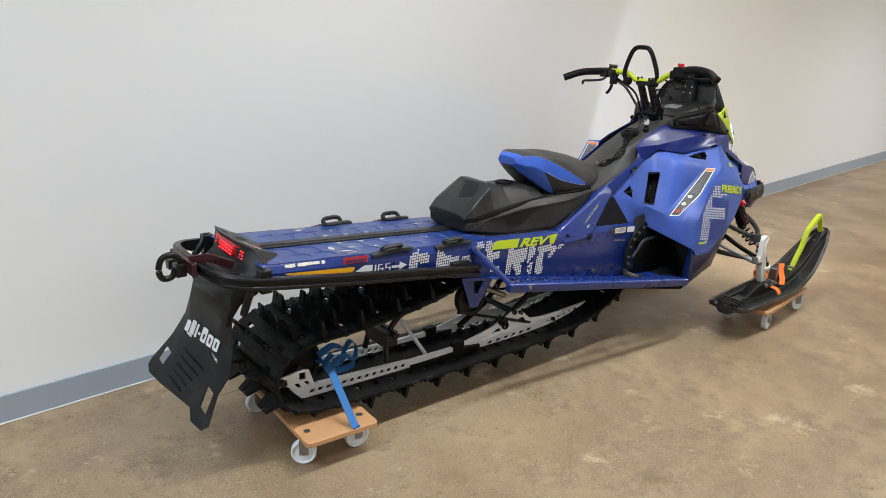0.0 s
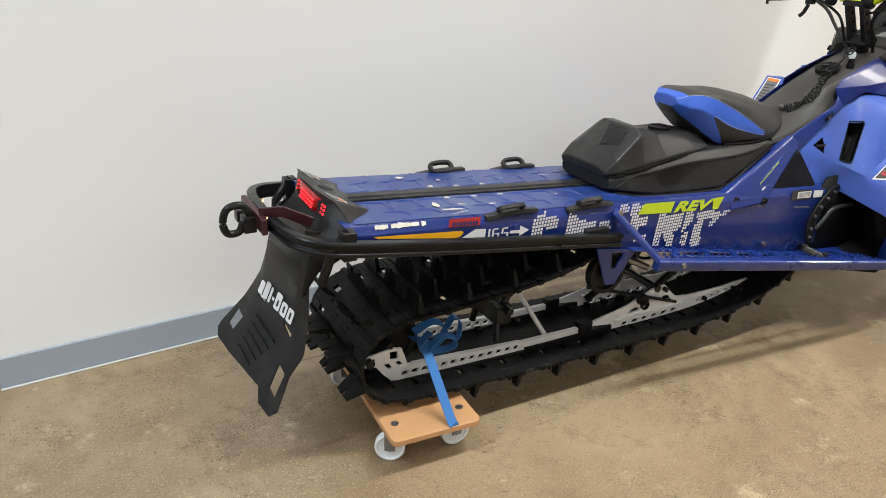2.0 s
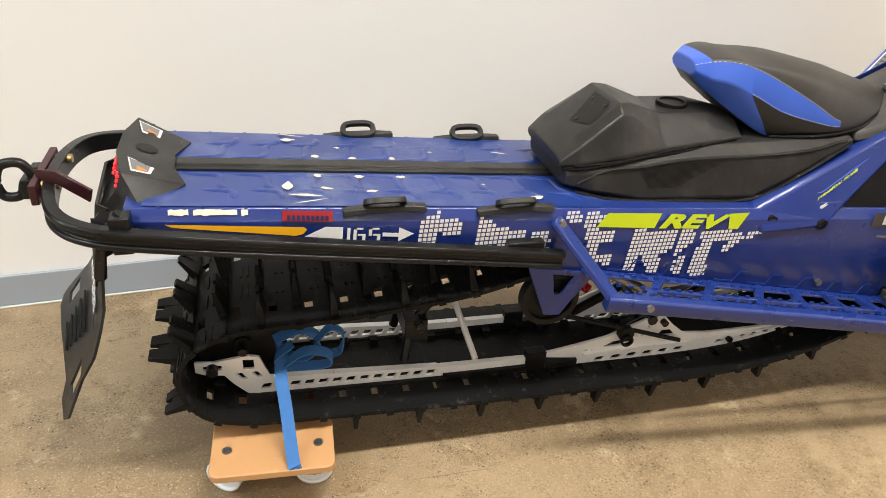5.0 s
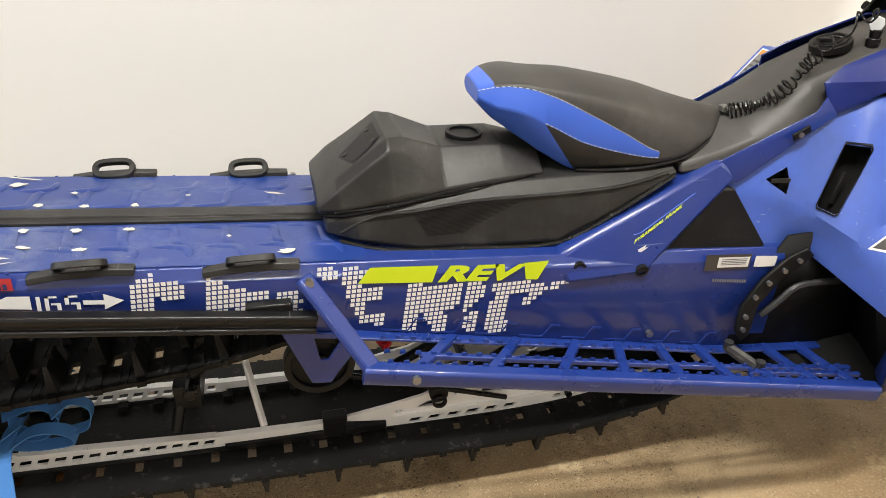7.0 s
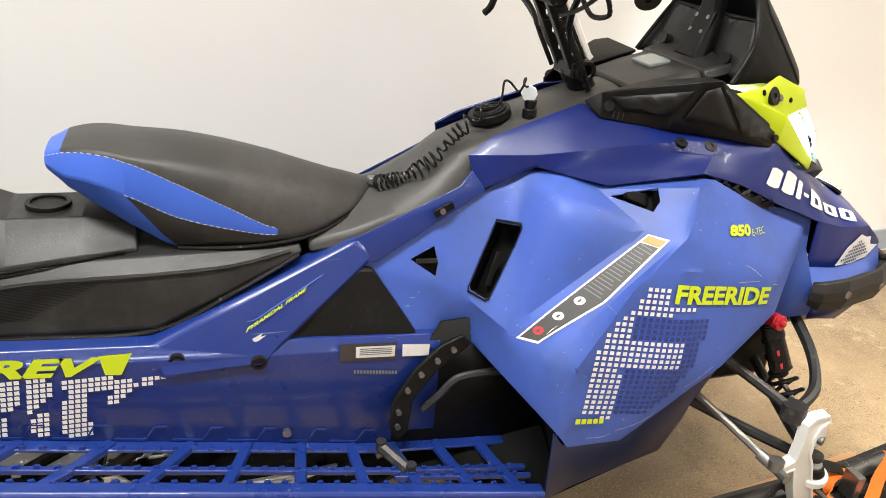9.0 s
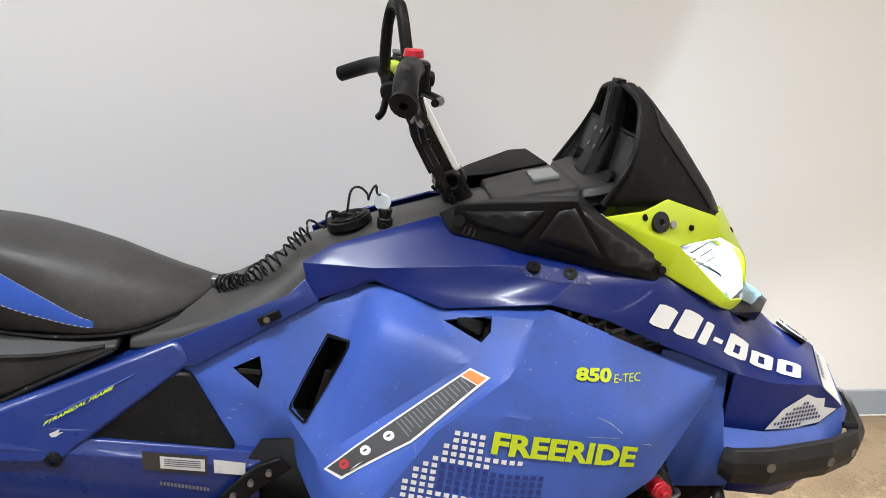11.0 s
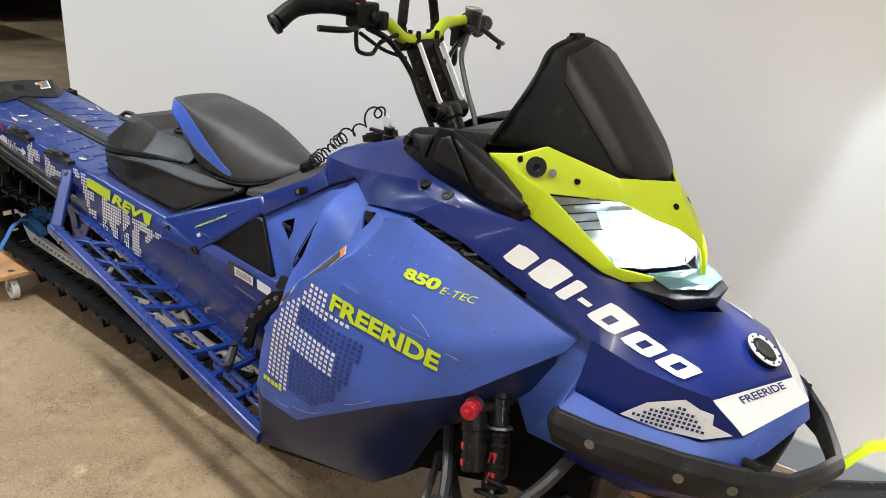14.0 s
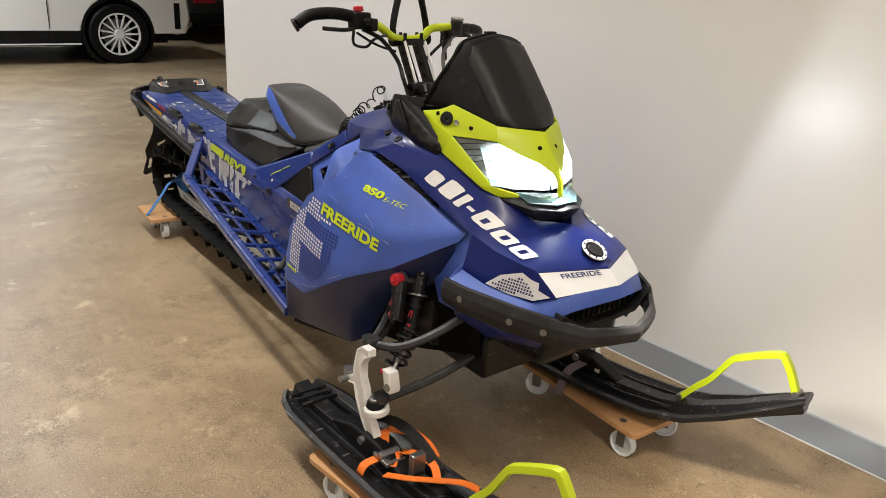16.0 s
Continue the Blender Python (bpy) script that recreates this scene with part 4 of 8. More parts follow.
def belt_box(bm, s0, s1, y0, y1, d0, d1, steps=2):
    rows = []
    for k in range(steps + 1):
        p, t, o = belt_at(s0 + (s1 - s0) * k / steps)
        rows.append([bm.verts.new(p + o * d + Vector((0, y, 0))) for y, d in ((y0, d0), (y1, d0), (y1, d1), (y0, d1))])
    for a, b in zip(rows, rows[1:]):
        for j in range(4):
            bm.faces.new((a[j], a[(j + 1) % 4], b[(j + 1) % 4], b[j]))
    bm.faces.new(rows[0]), bm.faces.new(rows[-1][::-1])


bm = bmesh.new()
for i in range(PITCHES):
    s = i * PITCH
    belt_box(bm, s, s + 0.058, -0.192, 0.192, -0.006, 0.004)
    for y0, y1 in ((-0.192, -0.132), (-0.098, 0.098), (0.132, 0.192)):
        belt_box(bm, s + 0.058, s + PITCH, y0, y1, -0.006, 0.004)
    for y in (-0.065, 0.065):
        belt_box(bm, s + 0.006, s + 0.026, y - 0.010, y + 0.010, -0.022, -0.006, 1)
    for y in (-0.165, -0.04, 0.04, 0.165):
        belt_box(bm, s + 0.040, s + 0.044, y - 0.024, y + 0.024, 0.004, 0.0065, 1)
        belt_box(bm, s + 0.054, s + 0.058, y - 0.024, y + 0.024, 0.004, 0.0065, 1)
    belt_box(bm, s + 0.010, s + 0.022, -0.192, 0.192, 0.004, 0.009, 1)
    for y in (-0.194, 0.194):
        belt_box(bm, s + 0.008, s + 0.024, y - 0.003, y + 0.003, -0.006, 0.006, 1)
track = part("track", bm, RUBBER, sled, "worn black rubber track with windows and tall lugs", smooth=False)


def lug_mesh(w, h):
    bm = bmesh.new()
    for y0, y1, k in ((-w, -w * 0.15, 1.0), (-w * 0.15, w * 0.15, 0.72), (w * 0.15, w, 1.0)):
        e = 0.012 if k == 1.0 else 0
        a = [bm.verts.new(p) for p in ((-0.009, y0, 0), (0.009, y0, 0), (0.009, y1, 0), (-0.009, y1, 0))]
        lo, hi = y0 + (e if y0 < 0 else 0), y1 - (e if y1 > 0 else 0)
        b = [bm.verts.new(p) for p in ((-0.003, lo, h * k), (0.004, lo, h * k), (0.004, hi, h * k), (-0.003, hi, h * k))]
        for j in range(4):
            bm.faces.new((a[j], a[(j + 1) % 4], b[(j + 1) % 4], b[j]))
        bm.faces.new(b)
    bmesh.ops.recalc_face_normals(bm, faces=bm.faces[:])
    me = bpy.data.meshes.new("lug")
    bm.to_mesh(me)
    bm.free()
    me.materials.append(RUBBER)
    return me


LUGS = [lug_mesh(0.052, 0.060), lug_mesh(0.044, 0.056)]
for i in range(PITCHES):
    p, t, o = belt_at(i * PITCH + 0.016)
    for y in ((-0.142, 0.0, 0.142) if i % 2 else (-0.075, 0.075)):
        ob = new("lug", LUGS[i % 2])
        attach(ob, track)
        m = Matrix((t, (0, 1, 0), o)).transposed().to_4x4()
        bent = 0.45 if p.z < 0.2 and -0.53 < p.x < -0.21 else 1.0
        ob.matrix_basis = Matrix.Translation(p + o * 0.004 + Vector((0, y, 0))) @ m @ Matrix.Diagonal((1, 1, bent, 1))

# skid frame
def slots(x0, x1, n, z0, z1, h, lean):
    out = []
    for i in range(n):
        f = (i + 0.5) / n
        x, z, w = x0 + (x1 - x0) * f, z0 + (z1 - z0) * f, (x1 - x0) / n * 0.33
        out.append([(x - w - lean, z - h), (x + w - lean, z - h), (x + w + lean, z + h), (x - w + lean, z + h)])
    return out


REAR_RAIL = [(-0.535, 0.262), (-0.535, 0.236), (-0.515, 0.226), (-0.475, 0.220), (-0.455, 0.192), (-0.425, 0.160), (-0.39, 0.155), (0.035, 0.147), (0.035, 0.168), (0.0, 0.176), (-0.34, 0.197), (-0.375, 0.205), (-0.395, 0.262), (-0.42, 0.268), (-0.50, 0.258)]
REAR_HOLES = [[(-0.518, 0.250), (-0.518, 0.238), (-0.478, 0.236), (-0.478, 0.248)], [(-0.432, 0.258), (-0.432, 0.232), (-0.408, 0.230), (-0.408, 0.256)], [(-0.452, 0.222), (-0.436, 0.204), (-0.424, 0.204), (-0.436, 0.222)], [(-0.416, 0.222), (-0.402, 0.206), (-0.39, 0.206), (-0.402, 0.222)]] + slots(-0.40, 0.02, 13, 0.177, 0.161, 0.0075, 0.004)
FRONT_RAIL = [(0.293, 0.180), (0.293, 0.168), (0.385, 0.155), (0.385, 0.127), (0.60, 0.130), (0.80, 0.138), (0.96, 0.158), (1.065, 0.188), (1.045, 0.198), (0.90, 0.190), (0.75, 0.190), (0.68, 0.198), (0.65, 0.222), (0.615, 0.258), (0.585, 0.260), (0.52, 0.235), (0.47, 0.213), (0.40, 0.198)]
FRONT_HOLES = slots(0.43, 0.70, 6, 0.142, 0.146, 0.007, 0.006) + slots(0.78, 0.99, 6, 0.154, 0.178, 0.005, 0.004) + [[(0.60, 0.196), (0.655, 0.194), (0.638, 0.213), (0.615, 0.214)], [(0.455, 0.180), (0.51, 0.179), (0.505, 0.196), (0.48, 0.194)]] + \
    [[(x + 0.004 * math.cos(a), z + 0.004 * math.sin(a)) for a in (0, 1.05, 2.1, 3.14, 4.19, 5.24)] for x, z in ((0.56, 0.205), (0.575, 0.205), (0.56, 0.218), (0.575, 0.218), (0.59, 0.205), (0.545, 0.205), (0.59, 0.230), (0.575, 0.230), (0.72, 0.172), (0.735, 0.172), (0.75, 0.172), (0.41, 0.176), (0.42, 0.176))]


def rail():
    return join(side_plate(REAR_RAIL, REAR_HOLES, -0.094, 0.008), sweep([(0.02, -0.09, 0.168), (0.25, -0.09, 0.164)], [(-0.008, -0.01), (0.008, -0.01), (0.008, 0.01), (-0.008, 0.01)]), side_plate(FRONT_RAIL, FRONT_HOLES, -0.094, 0.008),
        sweep([(-0.36, -0.09, 0.200), (0.02, -0.09, 0.177)], [(-0.009, -0.003), (0.009, -0.003), (0.009, 0.003), (-0.009, 0.003)]), sweep([(0.40, -0.094, 0.166), (0.72, -0.094, 0.170), (0.98, -0.094, 0.188)], [(-0.007, -0.002), (0.007, -0.002), (0.007, 0.002), (-0.007, 0.002)]))


both("slide_rail", rail, ALU, sled, "silver aluminium slide rail with slots", bevel=0.001)
both("slider_shoe", lambda: sweep([(-0.40, -0.09, 0.163), (0.05, -0.09, 0.150), (0.4, -0.09, 0.135), (0.7, -0.09, 0.133), (0.95, -0.09, 0.152), (1.10, -0.09, 0.205)], [(-0.014, -0.011), (0.014, -0.011), (0.012, -0.004), (-0.012, -0.004)]), PLASTIC, sled, "black slider shoe", bevel=0.002)
both("rail_clamp", lambda: boxes(((0.245, -0.105, 0.140), (0.298, -0.075, 0.192)), ((0.04, -0.104, 0.137), (0.385, -0.078, 0.157))), PLASTIC, sled, bevel=0.003)
for at, r, w in (((0.612, -0.102, 0.243), 0.009, 0.014), ((-0.498, -0.102, 0.243), 0.013, 0.018), ((0.82, -0.102, 0.164), 0.008, 0.012)):
    both("rail_wheel", lambda: disc(at, (0, 1, 0), r, w, 14), BLACK, sled)
both("rear_idler", lambda: join(ring((-0.43, -0.052, 0.278), (0, 1, 0), 0.098, 0.080, 0.022), disc((-0.43, -0.052, 0.278), (0, 1, 0), 0.082, 0.008, 24), disc((-0.43, -0.052, 0.278), (0, 1, 0), 0.02, 0.026, 12)), PLASTIC, sled, bevel=0.002)
part("rear_axle", disc((-0.43, 0, 0.278), (0, 1, 0), 0.010, 0.19, 10), BLACK, sled)
part("cross_brace", tube([(0.085, 0.05, 0.29), (0.12, -0.08, 0.175)], 0.008, 10, 0), ALU, sled, "silver cross brace")
part("rear_arm", join(tube([(-0.06, 0.075, 0.19), (-0.02, 0.07, 0.29), (0.12, 0.06, 0.40)], 0.012, 8), tube([(-0.06, -0.075, 0.19), (-0.02, -0.03, 0.29), (0.12, -0.02, 0.40)], 0.012, 8), boxes(((-0.055, -0.06, 0.235), (0.0, 0.08, 0.295))), tube([(-0.02, -0.08, 0.285), (-0.02, 0.09, 0.285)], 0.014, 8, 0), tube([(0.1, -0.09, 0.41), (0.1, 0.09, 0.41)], 0.013, 8, 0)), BLACK, sled, "black rear suspension arm", bevel=0.002)
part("front_arm", join(tube([(0.42, -0.08, 0.16), (0.58, -0.08, 0.25), (0.72, -0.10, 0.36), (0.86, -0.11, 0.44)], 0.013, 8), tube([(0.42, 0.08, 0.16), (0.58, 0.08, 0.25), (0.72, 0.10, 0.36), (0.86, 0.11, 0.44)], 0.013, 8), tube([(0.58, -0.1, 0.25), (0.58, 0.1, 0.25)], 0.013, 8, 0)), BLACK, sled, "black front suspension arm")
part("link_rod", tube([(0.25, -0.11, 0.33), (0.66, -0.112, 0.190)], 0.006, 8, 0), BLACK, sled)
part("rod_pivot", join(disc((0.50, -0.112, 0.232), (0, 1, 0), 0.021, 0.02, 16), ring((0.50, -0.125, 0.218), (0, 1, 0), 0.017, 0.011, 0.012, 16)), PLASTIC, sled, bevel=0.002)
part("skid_shock", join(tube([(0.33, -0.02, 0.43), (0.47, -0.03, 0.36)], 0.022, 12, 0), tube([(0.47, -0.03, 0.36), (0.57, -0.04, 0.31)], 0.012, 10, 0), disc((0.40, -0.05, 0.385), (1, 0, -0.5), 0.018, 0.06, 12)), STEEL, sled, "grey skid shock")
part("shock_knob", disc((0.385, -0.075, 0.36), (0.6, -1, -0.3), 0.012, 0.026, 12), RED, sled, "red shock adjuster")
part("spring_coil", join(*[tube([(0.62 + 0.06 * k + 0.028 * math.cos(a), 0.02 + 0.03 * math.sin(a), 0.33 + 0.03 * k + 0.012 * math.cos(a)) for a in [0.6 * j for j in range(11)]], 0.005, 6, 2) for k in range(3)]), BLACK, sled)

# carrier wheel and its blue bracket, both sides
both("carrier_wheel", lambda: join(ring((0.242, -0.188, 0.420), (0, 1, 0), 0.068, 0.054, 0.026, 36), disc((0.242, -0.186, 0.420), (0, 1, 0), 0.056, 0.012, 30), disc((0.242, -0.19, 0.420), (0, 1, 0), 0.022, 0.028, 16)), PLASTIC, sled, "black carrier wheel", bevel=0.002)
both("wheel_bracket", lambda: side_plate([(0.175, 0.515), (0.335, 0.487), (0.275, 0.405), (0.262, 0.383), (0.225, 0.388), (0.212, 0.42)], [[(0.235, 0.492), (0.285, 0.484), (0.258, 0.44), (0.243, 0.44)]], -0.212, 0.007), NAVY, sled, "navy wheel bracket", bevel=0.002)

# running boards
def board_y(x):
    return -0.318 - 0.062 * (x - 0.32)


def board_z(x):
    return 0.484 - 0.160 * (x - 0.32)


def inner_z(x):
    return sill_z(x) + 0.004 if x < 1.1 else 0.3395 - 0.0295 * (x - 1.1) / 0.28


def mid_z(x):
    return 0.5 * board_z(x) + 0.5 * inner_z(x) + 0.002


def board_frame():
    xs = (0.31, 0.55, 0.8, 1.05, 1.25, 1.38)
    outer = sweep([(x, board_y(x), board_z(x)) for x in xs], [(-0.013, -0.016), (0.012, -0.018), (0.016, -0.008), (0.016, 0.012), (0.010, 0.017), (-0.013, 0.017)])
    inner = sweep([(x, -0.216, inner_z(x)) for x in (0.30, 0.7, 1.10, 1.24, 1.38)], [(-0.012, -0.003), (0.014, -0.003), (0.014, 0.003), (-0.012, 0.003)])
    mid = sweep([(x, 0.55 * board_y(x) + 0.45 * -0.21, mid_z(x)) for x in (0.42, 0.7, 1.0, 1.12, 1.25, 1.38)], [(-0.006, -0.005), (0.006, -0.005), (0.006, 0.005), (-0.006, 0.005)])
    near = sweep([(x, board_y(x) + 0.05, mid_z(x) + 0.004) for x in (1.11, 1.25, 1.38)], [(-0.005, -0.005), (0.005, -0.005), (0.005, 0.005), (-0.005, 0.005)])
    return join(outer, inner, mid, near)


def rung(x, lean):
    a = Vector((x + lean, -0.208, inner_z(x + lean)))
    b = Vector((x, board_y(x), board_z(x) + 0.008))
    return sweep([a, (a + b) / 2 + Vector((0, 0, -0.003)), b], [(-0.011, -0.006), (0.011, -0.006), (0.009, 0.006), (-0.009, 0.006)])


def teeth():
    bm = bmesh.new()
    x = 0.36
    while x < 1.37:
        for y in (board_y(x) + 0.012, 0.55 * board_y(x) - 0.0945, -0.226 if x < 1.1 else board_y(x) + 0.05):
            z = board_z(x) + 0.016 if y < board_y(x) + 0.02 else inner_z(x) + 0.003 if y > -0.24 else mid_z(x) + (0.009 if y == board_y(x) + 0.05 else 0.005)
            c = [bm.verts.new((x + a, y + b, z)) for a, b in ((-0.006, -0.003), (0.006, -0.003), (0.006, 0.003), (-0.006, 0.003))]
            d = [bm.verts.new((x + a, y + b, z + 0.006)) for a, b in ((-0.004, -0.002), (0.004, -0.002), (0.004, 0.002), (-0.004, 0.002))]
            for j in range(4):
                bm.faces.new((c[j], c[(j + 1) % 4], d[(j + 1) % 4], d[j]))
            bm.faces.new(d)
        x += 0.029
    return bm


BOARD = surface("navy_board_coating", (0.009, 0.028, 0.17), 0.3, spread=0.3, big=12, fine=70, bump=0.08, scratch=(0.25, 0.28, 0.36), scratch_at=0.72, dirt=(0.30, 0.31, 0.34), dirt_at=0.69, dirt_size=34, dirt_soft=0.06, dirt_mix=0.5, coat=0.2)
for s in (-1, 1):
    make = board_frame()
    board = part("running_board", make if s < 0 else mirror(make), BOARD, sled, "navy open-grid running board, scraped", bevel=0.002)
    for x, lean in ((0.40, 0.10), (0.535, 0.10), (0.675, 0.09), (0.81, 0.05), (0.935, 0.02), (1.05, 0.0), (1.15, -0.02), (1.25, -0.03), (1.34, -0.03)):
        r = rung(x, lean)
        part("rung", r if s < 0 else mirror(r), BOARD, board, bevel=0.002)
    t = teeth()
    part("grip_teeth", t if s < 0 else mirror(t), BOARD, board, smooth=False, kind="stuff")
both("board_strut", lambda: sweep([(0.222, -0.213, 0.628), (0.245, -0.232, 0.598), (0.33, -0.318, 0.488)], [(-0.019, -0.007), (0.019, -0.007), (0.016, 0.007), (-0.016, 0.007)], up=(0.6, -0.6, 0.5)), BOARD, sled, "navy board strut", bevel=0.004)
for at in ((0.232, -0.226, 0.624), (0.40, -0.342, 0.475), (0.93, -0.209, 0.402)):
    both("strut_bolt", lambda: disc(at, (0, 1, 0), 0.008, 0.01, 10), STEEL, sled)
part("chain_guide", join(tube([(1.10, -0.25, 0.372), (1.14, -0.30, 0.352)], 0.012, 8, 0), disc((1.10, -0.25, 0.376), (0, 0, 1), 0.010, 0.02, 8), disc((1.145, -0.305, 0.358), (0, 0, 1), 0.010, 0.02, 8)), ARM, sled)

# storage box and tank shroud under the seat
def sym(x, half):
    """A closed ring from the right half's (y, z), bottom to top."""
    left = [(x, -y, z) for y, z in half[::-1] if abs(y) > 1e-6]
    return [(x, y, z) for y, z in half] + left


SHROUD = [
    (0.275, [(-0.085, 0.648), (-0.110, 0.656), (-0.116, 0.676), (-0.105, 0.700), (0, 0.702)]),
    (0.33, [(-0.118, 0.638), (-0.138, 0.650), (-0.132, 0.690), (-0.108, 0.722), (0, 0.724)]),
    (0.44, [(-0.142, 0.612), (-0.152, 0.632), (-0.136, 0.700), (-0.108, 0.728), (0, 0.730)]),
    (0.55, [(-0.146, 0.605), (-0.155, 0.628), (-0.136, 0.710), (-0.112, 0.735), (0, 0.74)]),
    (0.72, [(-0.146, 0.598), (-0.155, 0.622), (-0.138, 0.712), (-0.112, 0.736), (0, 0.745)]),
    (0.85, [(-0.140, 0.665), (-0.150, 0.680), (-0.138, 0.718), (-0.112, 0.738), (0, 0.745)]),
    (0.97, [(-0.122, 0.728), (-0.130, 0.732), (-0.128, 0.738), (-0.110, 0.742), (0, 0.746)]),
]
shroud = part("tank_shroud", loft([sym(x, h) for x, h in SHROUD]), DUSTY, sled, "black grained plastic tank shroud", bevel=0.005, crease=18)
both("shroud_ridge", lambda: tube([(0.300, -0.125, 0.662), (0.36, -0.134, 0.694), (0.44, -0.137, 0.700), (0.55, -0.137, 0.711), (0.72, -0.139, 0.713), (0.85, -0.139, 0.719), (0.95, -0.130, 0.737)], 0.0035, 6, 4), DUSTY, shroud)
both("shroud_hem", lambda: tube([(0.30, -0.120, 0.642), (0.36, -0.146, 0.634), (0.44, -0.153, 0.626), (0.55, -0.156, 0.621), (0.72, -0.156, 0.615), (0.85, -0.151, 0.674), (0.965, -0.132, 0.730)], 0.0045, 6, 4), BLACK, shroud)
LID = [
    (0.262, [(-0.095, 0.690), (-0.108, 0.698), (-0.104, 0.708), (-0.070, 0.716), (0, 0.716)]),
    (0.30, [(-0.116, 0.694), (-0.122, 0.706), (-0.112, 0.740), (-0.080, 0.752), (0, 0.752)]),
    (0.395, [(-0.126, 0.708), (-0.128, 0.722), (-0.100, 0.806), (-0.076, 0.822), (0, 0.822)]),
    (0.425, [(-0.124, 0.712), (-0.126, 0.728), (-0.090, 0.800), (-0.068, 0.820), (0, 0.818)]),
    (0.50, [(-0.118, 0.718), (-0.118, 0.732), (-0.082, 0.762), (-0.058, 0.792), (0, 0.790)]),
    (0.62, [(-0.112, 0.732), (-0.112, 0.742), (-0.084, 0.762), (-0.058, 0.790), (0, 0.794)]),
    (0.70, [(-0.095, 0.735), (-0.095, 0.742), (-0.080, 0.750), (-0.050, 0.770), (0, 0.774)]),
]
lid = part("storage_lid", loft([sym(x, h) for x, h in LID]), DUSTY, sled, "grey scuffed angular storage box lid", bevel=0.005, crease=14)
recess = wrap(fine(facets({"a": (0.312, -0.008, 0.85), "b": (0.384, 0.030, 0.85), "c": (0.386, -0.045, 0.85), "d": (0.375, -0.060, 0.85), "e": (0.332, -0.076, 0.85)}, [("a", "b", "c", "d", "e")]), 0.03), lid, (0, 0, -1), 0.0015)
part("lid_recess", recess, PLASTIC, lid, "recessed black latch panel")
for x, y in ((0.325, -0.020), (0.375, -0.048), (0.372, 0.012)):
    c, n = seat_on(lid, (x, y, 0.80), (0, 0, -1))
    part("lid_screw", disc(c, n, 0.005, 0.005, 10), BLACK, lid)
both("lid_seam", lambda: tube([(0.268, -0.104, 0.690), (0.31, -0.125, 0.696), (0.395, -0.130, 0.709), (0.45, -0.126, 0.716), (0.55, -0.120, 0.724), (0.68, -0.104, 0.735)], 0.0032, 6, 4), VOID, lid)
part("lid_handle", boxes(((0.315, -0.035, 0.7665), (0.372, 0.035, 0.7745))), PLASTIC, lid, "recessed black lid latch", bevel=0.003).matrix_basis = Matrix.Translation((0.343, 0, 0.778)) @ Matrix.Rotation(-0.63, 4, "Y") @ Matrix.Translation((-0.343, 0, -0.771))
part("cap_dish", join(ring((0.56, -0.005, 0.795), (0.03, 0, 1), 0.036, 0.028, 0.010), disc((0.56, -0.005, 0.793), (0.03, 0, 1), 0.029, 0.006, 20)), PLASTIC, lid, bevel=0.001)
part("seam_line", tube([(0.29, -0.119, 0.700), (0.40, -0.129, 0.712), (0.50, -0.120, 0.725), (0.62, -0.114, 0.738), (0.68, -0.10, 0.742)], 0.0025, 6, 4), BLACK, lid)
bm = bmesh.new()
for i in range(22):
    f = i / 21
    z = 0.652 + 0.05 * f
    y = -0.150 + 0.016 * (z - 0.63) / 0.08 - 0.0035
    a, b = 0.43 + 0.03 * (1 - f), 0.66 - 0.05 * (1 - f)
    bm.faces.new([bm.verts.new(p) for p in ((a, y, z), (b, y, z), (b, y + 0.0003, z + 0.0012), (a, y + 0.0003, z + 0.0012))])
part("grip_ribs", bm, PLASTIC, shroud)

# seat
SEAT = [
    (0.572, [(-0.030, 0.868), (-0.045, 0.873), (-0.052, 0.882), (-0.046, 0.893), (-0.032, 0.900), (0, 0.902)]),
    (0.600, [(-0.045, 0.840), (-0.065, 0.853), (-0.076, 0.870), (-0.066, 0.904), (-0.050, 0.910), (0, 0.912)]),
    (0.640, [(-0.060, 0.812), (-0.080, 0.835), (-0.092, 0.864), (-0.079, 0.906), (-0.062, 0.914), (0, 0.919)]),
    (0.690, [(-0.072, 0.778), (-0.092, 0.806), (-0.102, 0.842), (-0.090, 0.895), (-0.075, 0.906), (0, 0.915)]),
    (0.765, [(-0.088, 0.737), (-0.106, 0.760), (-0.114, 0.805), (-0.105, 0.862), (-0.085, 0.895), (0, 0.912)]),
    (0.850, [(-0.096, 0.737), (-0.114, 0.752), (-0.120, 0.780), (-0.117, 0.818), (-0.090, 0.874), (0, 0.895)]),
    (0.930, [(-0.102, 0.742), (-0.117, 0.752), (-0.119, 0.764), (-0.118, 0.776), (-0.088, 0.848), (0, 0.876)]),
    (1.000, [(-0.092, 0.752), (-0.106, 0.760), (-0.107, 0.769), (-0.104, 0.778), (-0.074, 0.828), (0, 0.853)]),
    (1.070, [(-0.062, 0.775), (-0.074, 0.782), (-0.074, 0.788), (-0.070, 0.795), (-0.045, 0.820), (0, 0.832)]),
    (1.118, [(-0.020, 0.800), (-0.028, 0.803), (-0.028, 0.807), (-0.026, 0.811), (-0.018, 0.818), (0, 0.820)]),
]


def glide(z, a, b, c, t):
    """A smooth value between a and b, led by their neighbours z and c."""
    return 0.5 * (2 * a + (b - z) * t + (2 * z - 5 * a + 4 * b - c) * t * t + (3 * a - z - 3 * b + c) * t ** 3)


